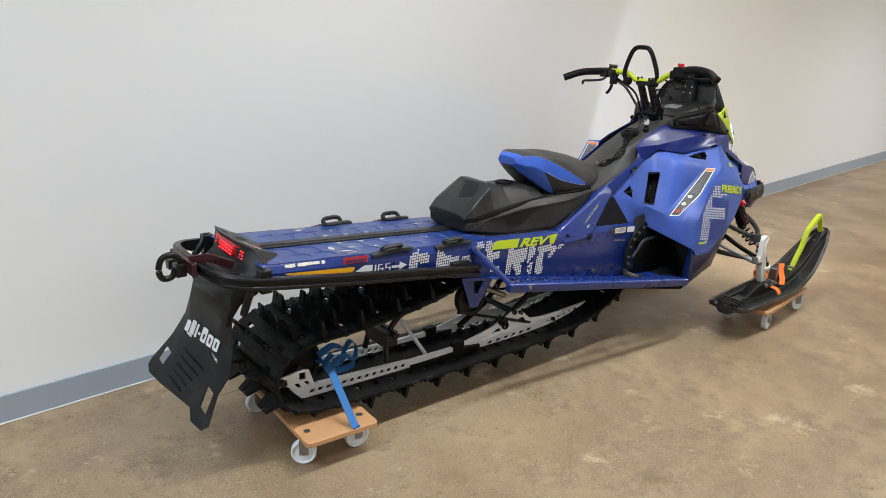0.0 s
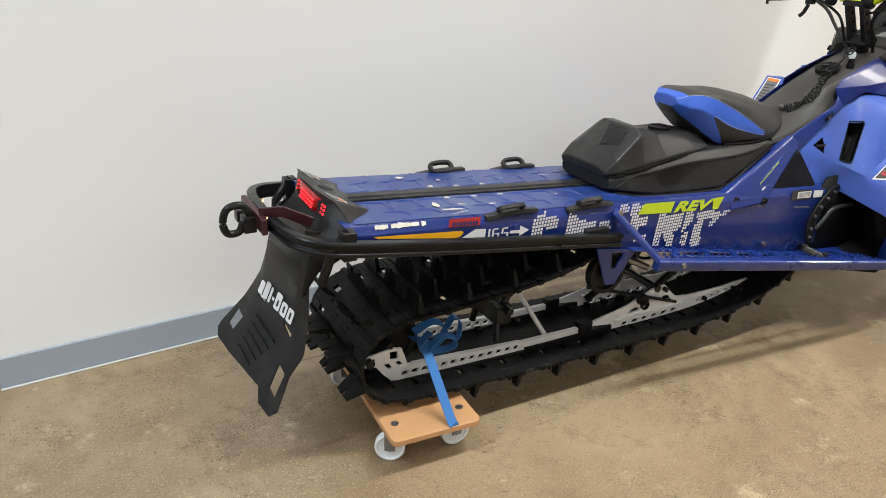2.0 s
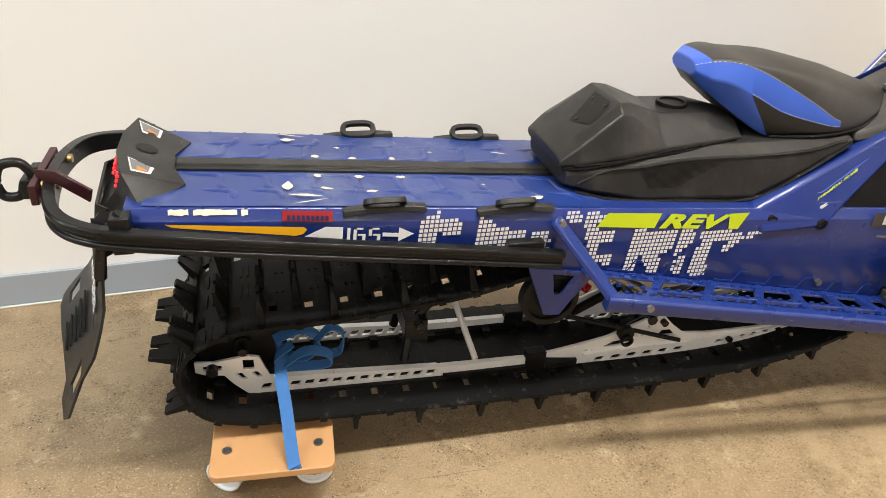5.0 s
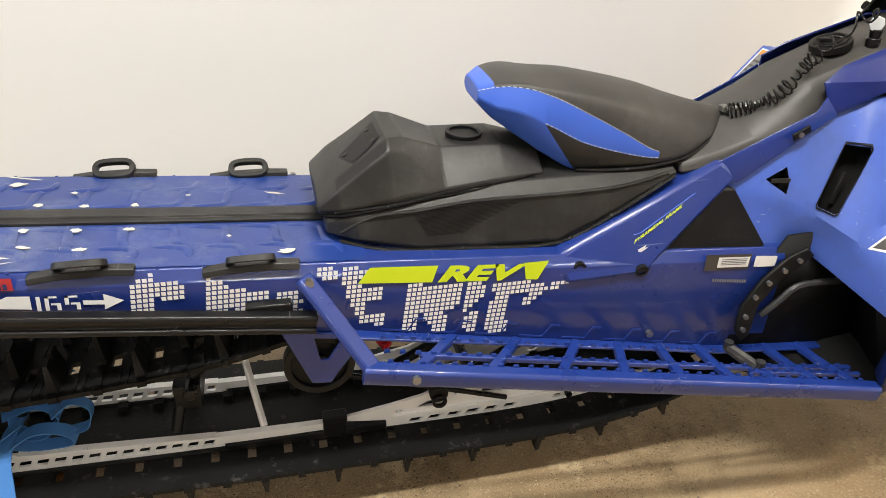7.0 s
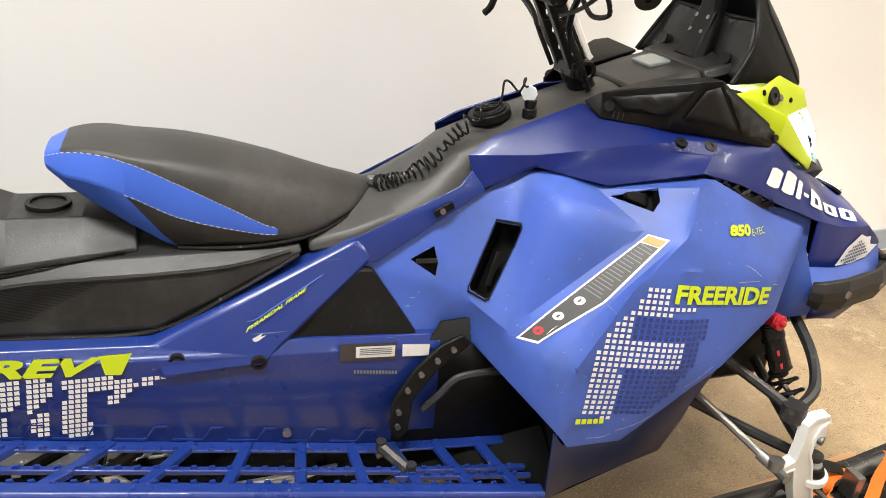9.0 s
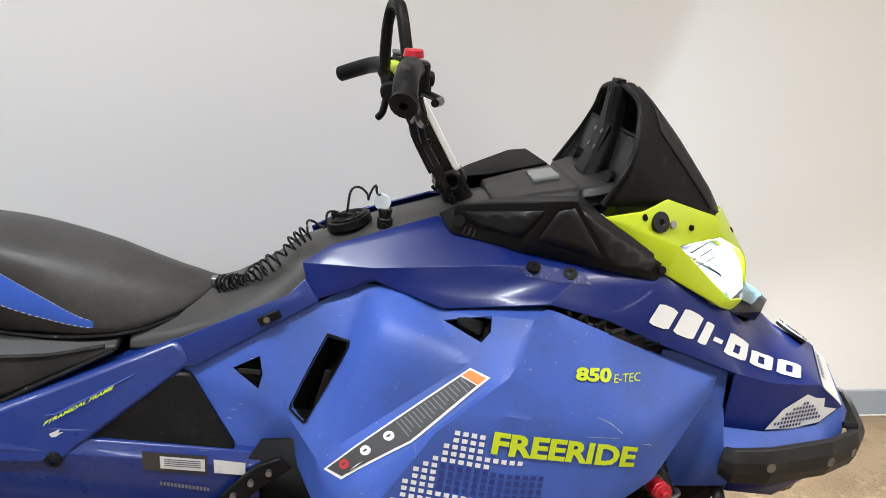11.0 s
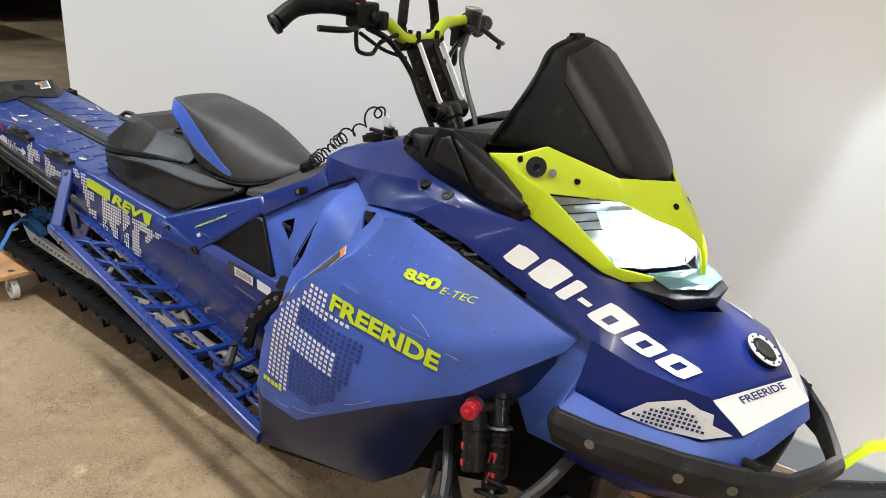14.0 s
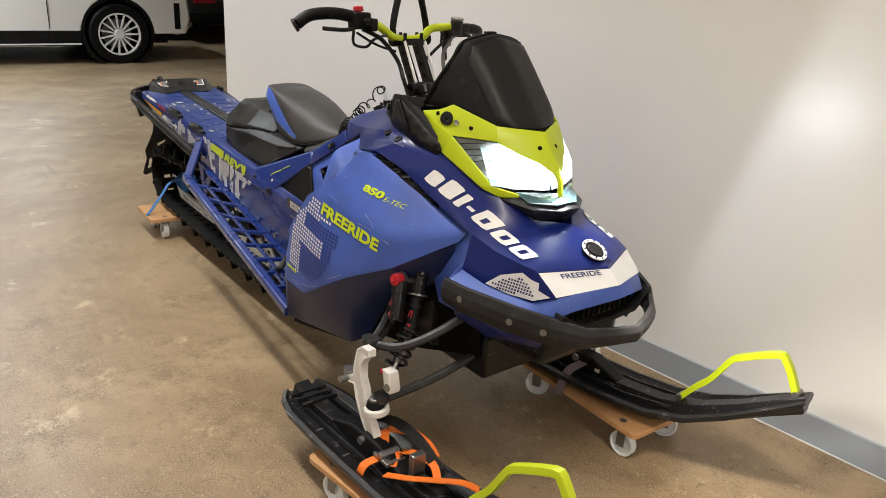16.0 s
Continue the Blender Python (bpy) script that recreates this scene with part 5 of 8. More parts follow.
def rounded(half):
    """Bend the two upper facets of a seat section into one crown."""
    p = [Vector(q) for q in half]
    p.append(Vector((-p[4].x, p[4].y)))
    out = p[:4]
    for j in (3, 4):
        out += [glide(p[j - 1], p[j], p[j + 1], p[j + 2] if j + 2 < len(p) else p[j + 1], t / 3) for t in (1, 2, 3)]
    out[-1].x = 0.0
    return out


KNOTS = [(x, rounded(h)) for x, h in SEAT]
DENSE = []
for i in range(len(KNOTS) - 1):
    rows = [KNOTS[max(0, i - 1)], KNOTS[i], KNOTS[i + 1], KNOTS[min(len(KNOTS) - 1, i + 2)]]
    for k in range(4):
        mix = [tuple(glide(*q, k / 4)) if i else tuple(q[1].lerp(q[2], k / 4)) for q in zip(*(r[1] for r in rows))]
        DENSE.append((rows[1][0] + (rows[2][0] - rows[1][0]) * k / 4, mix))
DENSE.append((KNOTS[-1][0], [tuple(q) for q in KNOTS[-1][1]]))


def seat_slot(i, j):
    j = j if j < 9 else 17 - j
    j, i = (3 if 3 <= j < 6 else 4 if j >= 6 else j), i // 4
    if j == 2 and i < 6 or j >= 3 and i < 1:
        return 1
    return 2 if j in (0, 1) else 0


SIDEVINYL = surface("black_side_vinyl", (0.014, 0.014, 0.015), 0.5, spread=0.2, big=8, fine=600, bump=0.3)
bm = loft([sym(x, h) for x, h in DENSE], pick=seat_slot)
flank = [f for f in bm.faces if f.material_index == 2]
bmesh.ops.bisect_plane(bm, geom=flank + list({e for f in flank for e in f.edges}) + list({v for f in flank for v in f.verts}), dist=1e-5, plane_co=(0.690, 0, 0.842), plane_no=(0.105, 0, 0.075))
for f in bm.faces:
    c = f.calc_center_median()
    if f.material_index == 2 and 0.105 * (c.x - 0.690) + 0.075 * (c.z - 0.842) < 0 or c.x < 0.575:
        f.material_index = 1
seat = part("seat", bm, [VINYL, SEATBLUE, SIDEVINYL], sled, "black vinyl seat with blue side bands", bevel=0.005)


def stitch():
    bm = bmesh.new()
    for (x0, h0), (x1, h1) in zip(DENSE[:24], DENSE[1:25]):
        for row in (2, 3) if x0 > 0.68 else (3,):
            a, b = Vector((x0, *h0[row])), Vector((x1, *h1[row]))
            n = max(1, round((b - a).length / 0.009))
            for k in range(n):
                p, q = a + (b - a) * (k / n), a + (b - a) * ((k + 0.55) / n)
                w = Vector((0, -0.003, 0.001))
                bm.faces.new([bm.verts.new(c) for c in (p + w, q + w, q + w + Vector((0, 0, 0.0013)), p + w + Vector((0, 0, 0.0013)))])
    return bm


both("stitching", stitch, WHITE_INK, seat, "pale stitching")
both("seat_piping", lambda: tube([(0.765, -0.098, 0.742), (0.85, -0.112, 0.742), (0.93, -0.115, 0.747), (1.0, -0.105, 0.757), (1.07, -0.072, 0.779), (1.118, -0.03, 0.802)], 0.004, 6, 5), BLACK, seat)

# diagonal frame beam
def beam_lean(x, z):
    return 0.42 * (z - 0.56) + 0.002


both("frame_beam", lambda: side_plate([(0.700, 0.603), (0.86, 0.668), (1.068, 0.752), (1.105, 0.722), (0.99, 0.633), (0.925, 0.584), (0.895, 0.556), (0.722, 0.552)], [], -0.213, 0.05, beam_lean), NAVY, sled, "navy diagonal frame beam", bevel=0.009)
both("beam_groove", lambda: side_plate([(0.868, 0.632), (0.885, 0.634), (1.005, 0.698), (0.995, 0.694), (0.88, 0.633)], [], -0.2155, 0.002, beam_lean), SKY, sled)
for x, z in ((0.751, 0.580), (0.884, 0.563)):
    both("beam_bolt", lambda: join(ring((x, -0.211 + beam_lean(x, z), z), (0, 1, 0.2), 0.014, 0.008, 0.008, 18), disc((x, -0.210 + beam_lean(x, z), z), (0, 1, 0.2), 0.009, 0.006, 6)), BLACK, sled)
bm = lettering("PYRAMIDAL FRAME")
part("beam_letters", lay(bm, (0.866, -0.2185 + beam_lean(0.866, 0.617), 0.617), (0.105, 0.0245, 0.058), (0.003, 0.003, 0.0075)), LIME_INK, sled)
part("beam_flash", xz([(0.875, 0.604), (0.893, 0.614), (0.890, 0.607), (0.899, 0.609), (0.88, 0.595)], -0.195), WHITE_INK, sled)
both("triangle_panel", lambda: side_plate([(0.925, 0.590), (0.935, 0.578), (1.172, 0.565), (1.175, 0.578), (1.095, 0.700), (1.068, 0.702)], [], -0.192, 0.02, lambda x, z: 0.30 * (z - 0.56)), PLASTIC, sled, "black triangular cover", bevel=0.006)

# console between seat and handlebar
CONS = [
    (0.985, [(-0.120, 0.725), (-0.112, 0.742), (-0.075, 0.765), (-0.03, 0.785), (0, 0.79)]),
    (1.06, [(-0.122, 0.732), (-0.112, 0.758), (-0.070, 0.782), (-0.03, 0.798), (0, 0.802)]),
    (1.14, [(-0.125, 0.765), (-0.112, 0.788), (-0.070, 0.808), (-0.03, 0.818), (0, 0.820)]),
    (1.22, [(-0.126, 0.802), (-0.108, 0.830), (-0.072, 0.852), (-0.03, 0.866), (0, 0.869)]),
    (1.27, [(-0.112, 0.82), (-0.094, 0.860), (-0.074, 0.890), (-0.03, 0.904), (0, 0.908)]),
    (1.40, [(-0.100, 0.85), (-0.090, 0.925), (-0.076, 0.943), (-0.03, 0.953), (0, 0.955)]),
    (1.56, [(-0.100, 0.90), (-0.092, 0.975), (-0.085, 0.992), (-0.03, 1.000), (0, 1.000)]),
    (1.66, [(-0.110, 0.93), (-0.100, 1.000), (-0.085, 1.015), (-0.03, 1.028), (0, 1.028)]),
    (1.78, [(-0.110, 0.95), (-0.100, 1.010), (-0.085, 1.030), (-0.03, 1.045), (0, 1.046)]),
]
console = part("console", loft([sym(x, h) for x, h in CONS]), surface("grey_console_plastic", (0.044, 0.042, 0.040), 0.44, spread=0.2, big=7, fine=350, bump=0.12, dirt=(0.08, 0.077, 0.074), dirt_at=0.58, dirt_size=11, dirt_soft=0.25, dirt_mix=0.4, spec=0.34), sled, "grey-black moulded console", bevel=0.006)
both("console_side", lambda: facets({"a": (0.99, -0.126, 0.715), "b": (1.255, -0.133, 0.846), "b2": (1.282, -0.120, 0.872), "c": (1.308, -0.131, 0.836), "d": (1.10, -0.150, 0.712)}, [("a", "b", "c", "d"), ("b", "b2", "c")]), NAVY, sled, bevel=0.002, thick=0.004)
latch = part("side_latch", sweep([(1.208, -0.1415, 0.797), (1.244, -0.1400, 0.815)], [(-0.003, -0.008), (0.003, -0.008), (0.003, 0.008), (-0.003, 0.008)]), PLASTIC, sled, "dark slotted latch", bevel=0.002)
part("latch_bolt", disc((1.222, -0.145, 0.804), (0, 1, 0), 0.0055, 0.006, 10), STEEL, latch)
part("fuel_cap", join(disc((1.350, -0.008, 0.946), (-0.32, 0, 1), 0.042, 0.016, 24), ring((1.348, -0.008, 0.955), (-0.32, 0, 1), 0.034, 0.028, 0.004), ring((1.348, -0.008, 0.955), (-0.32, 0, 1), 0.022, 0.017, 0.003), boxes(((1.318, -0.013, 0.952), (1.372, -0.003, 0.960)))), PLASTIC, sled, "round black fuel cap", bevel=0.003)
part("key_post", join(disc((1.414, -0.05, 0.958), (0, 0, 1), 0.014, 0.02, 14), disc((1.414, -0.05, 0.974), (0, 0, 1), 0.010, 0.022, 12, r2=0.013)), BLACK, sled, "black stop-switch post", bevel=0.002)
part("tether_tag", disc((1.408, -0.052, 0.996), (0.3, 1, 0), 0.016, 0.005, 8), surface("pale_tag", (0.62, 0.68, 0.72), 0.3, spread=0.05, bump=0.0), sled, "pale octagonal tether tag", bevel=0.001)
route = curve([(1.122, -0.030, 0.818), (1.145, -0.048, 0.830), (1.175, -0.062, 0.846), (1.205, -0.072, 0.868), (1.235, -0.068, 0.893), (1.262, -0.060, 0.922), (1.296, -0.054, 0.946), (1.334, -0.050, 0.977), (1.376, -0.054, 1.016), (1.404, -0.052, 1.010)], 40)
coil, a = [], 0.0
for i, p in enumerate(route):
    t = (route[min(i + 1, len(route) - 1)] - route[max(0, i - 1)]).normalized()
    s = t.cross(Vector((0, 1, 0.2))).normalized()
    u = s.cross(t)
    k = i / len(route)
    a += 0.52 + 0.16 * math.sin(11 * k) + 0.06 * math.sin(37 * k) if k < 0.62 else 0.17 + 0.04 * math.sin(29 * k)
    r = (0.0120 + 0.0035 * math.sin(23 * k) + 0.002 * math.sin(51 * k)) * min(1, i / 12, (len(route) - 1 - i) / 25)
    coil.append(p + s * r * math.cos(a) + u * r * math.sin(a))
part("tether_cord", sweep(coil, circle(0.0023, 5)), BLACK, sled, "black coiled safety tether cord")
part("tether_clip", boxes(((1.108, -0.036, 0.818), (1.124, -0.018, 0.832))), STEEL, sled, bevel=0.003)

# hood
H = {
    "r1": (1.276, -0.106, 0.896), "r2": (1.294, -0.128, 0.834), "r3": (1.50, -0.085, 0.986), "r0": (1.32, -0.094, 0.925),
    "c1": (1.4, -0.142, 0.905), "c2": (1.62, -0.205, 0.945), "c3": (1.73, -0.214, 0.938), "c4": (1.888, -0.192, 0.932),
    "l1": (1.4, -0.137, 0.88), "l2": (1.512, -0.214, 0.868), "l3": (1.672, -0.264, 0.904), "l4": (1.78, -0.242, 0.87), "l5": (1.89, -0.23, 0.822), "l6": (2.04, -0.208, 0.764),
    "m1": (1.60, -0.118, 0.985), "m2": (1.74, -0.15, 0.975), "m3": (1.89, -0.16, 0.955),
    "e1": (2.047, -0.13, 0.85), "e2": (2.118, -0.068, 0.802), "e3": (2.185, 0.0, 0.8),
    "w1": (2.195, -0.182, 0.731), "w2": (2.237, -0.166, 0.724), "w3": (2.314, 0.0, 0.731), "q2": (2.246, -0.167, 0.714), "q3": (2.324, 0.0, 0.722), "w0": (2.12, -0.198, 0.742),
    "n1": (2.03, -0.222, 0.665), "n2": (2.115, -0.216, 0.653), "n3": (2.24, -0.178, 0.645), "n4": (2.3, -0.156, 0.674), "n5": (2.356, 0.0, 0.694),
}
HF = [("r1", "r2", "l1", "c1"), ("r1", "c1", "c2", "r3", "r0"), ("c1", "l1", "l2", "c2"), ("c2", "l2", "l3", "c3"), ("r3", "c2", "m1"), ("m1", "c2", "c3", "m2"), ("m2", "c3", "c4", "m3"), ("c3", "l3", "l4"), ("c3", "l4", "c4"), ("c4", "l4", "l5"), ("c4", "l5", "l6", "e1"), ("e1", "l6", "w0", "e2"), ("e2", "w0", "w1"),
    ("e2", "w1", "w2", "w3", "e3"), ("l6", "n1", "n2", "w0"), ("w0", "n2", "w1"), ("w1", "n2", "n3", "w2"), ("w2", "n3", "n4", "q2"), ("w2", "q2", "q3", "w3"), ("q2", "n4", "n5", "q3")]


def hood_half():
    return facets(H, HF)


bm = join(hood_half(), mirror(hood_half()))
bmesh.ops.remove_doubles(bm, verts=bm.verts[:], dist=0.001)
LINES = [("c1", "c2"), ("c2", "c3"), ("l3", "l4"), ("l4", "l5"), ("l5", "l6"), ("l6", "w0"), ("w0", "w1"), ("w1", "w2"), ("w2", "w3"), ("w2", "q2"), ("q2", "q3")]
soften(bm, 30, 3, 3, [(H[a], H[b]) for a, b in LINES] + [tuple((x, -y, z) for x, y, z in (H[a], H[b])) for a, b in LINES])
hood = part("hood", bm, NAVY_HOOD, sled, "glossy navy hood and nose with white decals", bevel=0.004, thick=0.004, crease=24)
for s in (-1, 1):
    for bm in name_blocks():
        lay(fine(bm, 0.04), (1.853, s * 0.226, 0.860), (0.337, -s * 0.053, -0.121), (0.030, -s * 0.026, 0.036))
        part("name_block", wrap(bm, hood, (-0.1, -s * 0.75, -0.8), 0.0024), WHITE_INK, hood)
    WAY = (-0.45, -s * 0.85, -0.25)
    sheet = fine(facets({i: (x, s * y, z) for i, (x, y, z) in enumerate(((2.108, 0.205, 0.654), (2.150, 0.200, 0.690), (2.205, 0.182, 0.712), (2.228, 0.172, 0.700), (2.250, 0.168, 0.698), (2.252, 0.170, 0.680), (2.285, 0.162, 0.672), (2.245, 0.178, 0.652), (2.180, 0.196, 0.649)))}, [tuple(range(9))]), 0.02)
    part("cheek_decal", wrap(sheet, hood, WAY, 0.0022), WHITE_INK, hood, "torn white cheek decal")
    bm = dots([[(0.010, 0.008), (0.050, 0.034), (0.090, 0.050), (0.125, 0.026), (0.140, 0.008), (0.045, 0.002)]], 0.0080, 0.0050)
    part("cheek_dots", wrap(lay(bm, (2.110, s * 0.206, 0.650), (0.97, -s * 0.25, 0.0), (0.1, -s * 0.2, 0.95)), hood, WAY, 0.0036), DARK_INK, hood, kind="stuff")
nose = {"a": (2.240, -0.166, 0.719), "b": (2.298, -0.157, 0.676), "c": (2.355, 0.0, 0.695), "d": (2.321, 0.0, 0.7265), "e": (2.298, 0.157, 0.676), "f": (2.240, 0.166, 0.719)}
sheet = fine(facets(nose, [("a", "b", "c", "d"), ("d", "c", "e", "f")]), 0.012)
part("nose_decal", wrap(sheet, hood, (-0.8, 0, -0.6), 0.0018), WHITE_INK, hood, "white band decal across the nose")
bm = lettering("FREERIDE")
part("nose_letters", wrap(lay(fine(bm, 0.08), (2.277, -0.120, 0.708), (0.041, 0.094, 0.006), (-0.011, -0.001, 0.0085)), hood, (-0.8, 0, -0.6), 0.003), DARK_INK, hood, "dark word on the nose decal")
part("hood_badge", disc((2.2655, 0, 0.7545), (0.49, 0, 0.87), 0.034, 0.008, 32), PLASTIC, hood, "round black badge", bevel=0.002)
part("badge_ring", ring((2.2675, 0, 0.7583), (0.49, 0, 0.87), 0.0345, 0.0255, 0.003, 36), ALU, hood, "silver badge ring", bevel=0.001)
for k in range(10):
    a = k * 2 * math.pi / 10
    u, v = Vector((0.87, 0, -0.49)), Vector((0, 1, 0))
    part("badge_mark", disc(Vector((2.2685, 0, 0.7601)) + (u * math.cos(a) + v * math.sin(a)) * 0.030, (0.49, 0, 0.87), 0.0024, 0.002, 8), BLACK, hood)
part("badge_core", disc((2.2675, 0, 0.7583), (0.49, 0, 0.87), 0.019, 0.005, 24), DUSTY, hood, "dark badge centre", bevel=0.001)

# grille gap between hood and side panel
for s in (-1, 1):
    g = facets({"a": (1.66, s * 0.262, 0.893), "b": (1.76, s * 0.232, 0.868), "c": (1.90, s * 0.215, 0.815), "d": (1.87, s * 0.222, 0.800), "e": (1.75, s * 0.262, 0.860)}, [("a", "b", "c", "d", "e")])
    grille = part("side_grille", g, BLACK, sled, "black honeycomb side grille", thick=0.006)
    for i in range(10):
        k = i / 9
        low = Vector((1.705 + 0.145 * k, s * (0.272 - 0.046 * k), 0.889 - 0.069 * k))
        top = Vector((1.715 + 0.155 * k, s * (0.250 - 0.020 * k), 0.889 - 0.060 * k))
        bar = sweep([low, top + Vector((0.008 if i % 2 else -0.008, 0, 0))], [(-0.002, -0.003), (0.002, -0.003), (0.002, 0.003), (-0.002, 0.003)], up=(1, 0, 0))
        part("grille_bar", bar, PLASTIC, grille, smooth=False)

# side ducts under the windshield
D = {"a": (1.503, -0.092, 0.994), "b": (1.522, -0.127, 0.970), "q": (1.640, -0.182, 0.958), "c": (1.770, -0.206, 0.944), "d": (1.868, -0.199, 0.926), "e": (1.893, -0.186, 0.954), "f": (1.762, -0.182, 1.031), "g": (1.710, -0.211, 1.060), "p": (1.672, -0.205, 1.056), "h": (1.579, -0.145, 1.031), "h0": (1.528, -0.105, 1.012), "j": (1.639, -0.190, 0.980), "r": (1.773, -0.213, 0.966), "k": (1.62, -0.09, 1.030), "l": (1.74, -0.13, 1.048)}
for s in (-1, 1):
    bm = facets(D, [("a", "b", "h0"), ("b", "q", "j", "h", "h0"), ("q", "c", "r", "j"), ("c", "d", "r"), ("d", "e", "r"), ("e", "f", "g", "r"), ("g", "p", "j", "r"), ("p", "h", "j"), ("h", "p", "l", "k"), ("p", "g", "l"), ("g", "f", "l"), ("h0", "h", "k")])
    duct = part("side_duct", bm if s < 0 else mirror(bm), PLASTIC, sled, "black angular side duct", bevel=0.004, thick=0.006, crease=12)
    for b in (disc((1.536, -0.128, 0.992), (-0.3, -1, 0.3), 0.010, 0.010, 14), disc((1.874, -0.197, 0.946), (0.2, -1, 0.3), 0.007, 0.006, 12)):
        part("duct_screw", b if s < 0 else mirror(b), BLACK, duct)
    if s < 0:
        near_duct = duct
    for sheet in ([(1.545, 1.008), (1.660, 1.038), (1.630, 0.986), (1.562, 0.985)], [(1.682, 1.040), (1.706, 1.048), (1.765, 0.966), (1.655, 0.984)], [(1.717, 1.046), (1.756, 1.024), (1.874, 0.956), (1.862, 0.940), (1.782, 0.956)]):
        b = wrap(fine(lay(plate2d(sheet), (0, -0.3, 0), (1, 0, 0), (0, 0, 1)), 0.03), near_duct, (0, 1, 0), 0.0025)
        part("duct_inset", b if s < 0 else mirror(b), SMOKE, duct, "glossier black duct inset", thick=0.002)
    for i in range(3):
        b = sweep([Vector((1.548 + 0.008 * i, -0.4, 0.984 - 0.001 * i)), Vector((1.543 + 0.008 * i, -0.4, 0.972 - 0.001 * i))], circle(0.0012, 5))
        b = wrap(b, near_duct, (0, 1, 0), 0.002)
        part("duct_rib", b if s < 0 else mirror(b), DUSTY, duct)
    patch = plate2d([(1.632, 0.958), (1.662, 0.966), (1.738, 0.944), (1.750, 0.924), (1.700, 0.920), (1.640, 0.938)])
    patch = wrap(fine(lay(patch, (0, s * 0.236, 0.012), (1, 0, 0), (0, 0, 1)), 0.02), hood, (0, -s * 0.75, -0.65), 0.0015)
    part("scuffed_recess", patch, SCUFFED, hood, "scuffed navy patch round the push rivets")
    for x, z in ((1.653, 0.945), (1.713, 0.932)):
        c, n = seat_on(hood, (x, s * 0.208, z), (0, -s * 0.75, -0.65))
        part("panel_rivet", join(ring(c, n, 0.012, 0.005, 0.006, 16), disc(c, n, 0.0075, 0.003, 10)), PLASTIC, sled, "black push rivet")

# dash and display
part("display", boxes(((1.685, -0.038, 1.032), (1.735, 0.032, 1.043))), SCREEN, sled, "grey instrument display", bevel=0.003).matrix_basis = Matrix.Translation((1.706, 0.020, 1.0455)) @ Matrix.Rotation(-0.22, 4, "Y") @ Matrix.Translation((-1.71, 0, -1.036))
part("dash_top", join(loft([[(x, -w, z - 0.03), (x, -w * 0.8, z), (x, w * 0.8, z), (x, w, z - 0.03)] for x, w, z in ((1.60, 0.10, 1.018), (1.68, 0.115, 1.040), (1.78, 0.125, 1.062), (1.86, 0.12, 1.060))])), DUSTY, sled, "black dash moulding", bevel=0.006)

# headlamp: lime bezel, lens, reflectors and chin
Y = {
    "a": (1.767, -0.178, 1.026), "b": (1.835, -0.175, 1.040), "c": (1.878, -0.163, 1.060), "d": (1.995, -0.110, 1.022), "e": (2.058, 0.0, 1.012),
    "f": (1.885, -0.196, 0.936), "g": (1.905, -0.183, 0.985), "h": (2.015, -0.158, 0.866), "i": (2.048, -0.132, 0.851), "j": (2.008, -0.120, 0.986), "k": (2.076, 0.0, 0.975), "l": (1.83, -0.185, 1.010),
    "m": (2.000, -0.165, 0.875), "n": (2.085, -0.095, 0.852), "o": (2.085, -0.1, 0.864), "p": (2.035, -0.145, 0.878),
    "s1": (2.062, -0.080, 0.959), "s2": (2.092, -0.045, 0.943), "s3": (2.118, -0.018, 0.920), "s4": (2.129, -0.011, 0.900), "s5": (2.137, -0.010, 0.858), "t1": (2.120, 0.0, 0.928), "t2": (2.134, 0.0, 0.903), "t3": (2.141, 0.0, 0.858),
}
YF = [("a", "l", "b"), ("a", "f", "l"), ("b", "l", "g", "j", "d", "c"), ("l", "f", "g"), ("d", "j", "s1", "s2", "k", "e"), ("k", "s2", "s3", "t1"), ("t1", "s3", "s4", "t2"), ("t2", "s4", "s5", "t3"), ("f", "m", "p", "g"), ("m", "h", "i", "p"), ("i", "n", "o", "p")]


def bezel():
    return facets(Y, YF)


bm = join(bezel(), mirror(bezel()))
bmesh.ops.remove_doubles(bm, verts=bm.verts[:], dist=0.0012)
lamp_unit = part("headlamp_bezel", bm, LIME, sled, "lime yellow headlamp surround", bevel=0.004, thick=0.006, crease=14)
for s in (-1, 1):
    def fit_on(name, p, r, h, m, label="", inner=0.0):
        c, n = seat_on(lamp_unit, (p[0], s * p[1], p[2]), (-0.45, -s * 0.8, -0.4))
        part(name, ring(c, n, r, inner, h, 24) if inner else disc(c, n, r, h, 18), m, lamp_unit, label)

    fit_on("bezel_plug", (1.872, 0.180, 1.026), 0.018, 0.010, BLACK, "black rubber plug", 0.006)
    fit_on("plug_core", (1.872, 0.180, 1.026), 0.008, 0.006, VOID)
    # flat near-black discs drawn as holes, their shade in the colour
    for p in ((1.842, 0.186, 1.034), (1.936, 0.146, 1.008), (2.066, 0.016, 0.968)):
        fit_on("bezel_hole", p, 0.0058, 0.002, VOID)
    fit_on("bezel_screw", (1.900, 0.170, 1.020), 0.007, 0.006, STEEL)
G = [(1.907, -0.182, 0.982), (2.008, -0.118, 0.984), (2.075, 0.0, 0.973), (2.038, -0.146, 0.880), (2.086, -0.098, 0.864), (2.122, 0.0, 0.864)]


def lens_half():
    p = dict(enumerate(G))
    p[6] = (2.012, -0.150, 0.930)
    p[7] = (2.062, -0.112, 0.925)
    p[8] = (2.112, 0.0, 0.918)
    return facets(p, [(0, 1, 7, 6), (1, 2, 8, 7), (6, 7, 4, 3), (7, 8, 5, 4)])


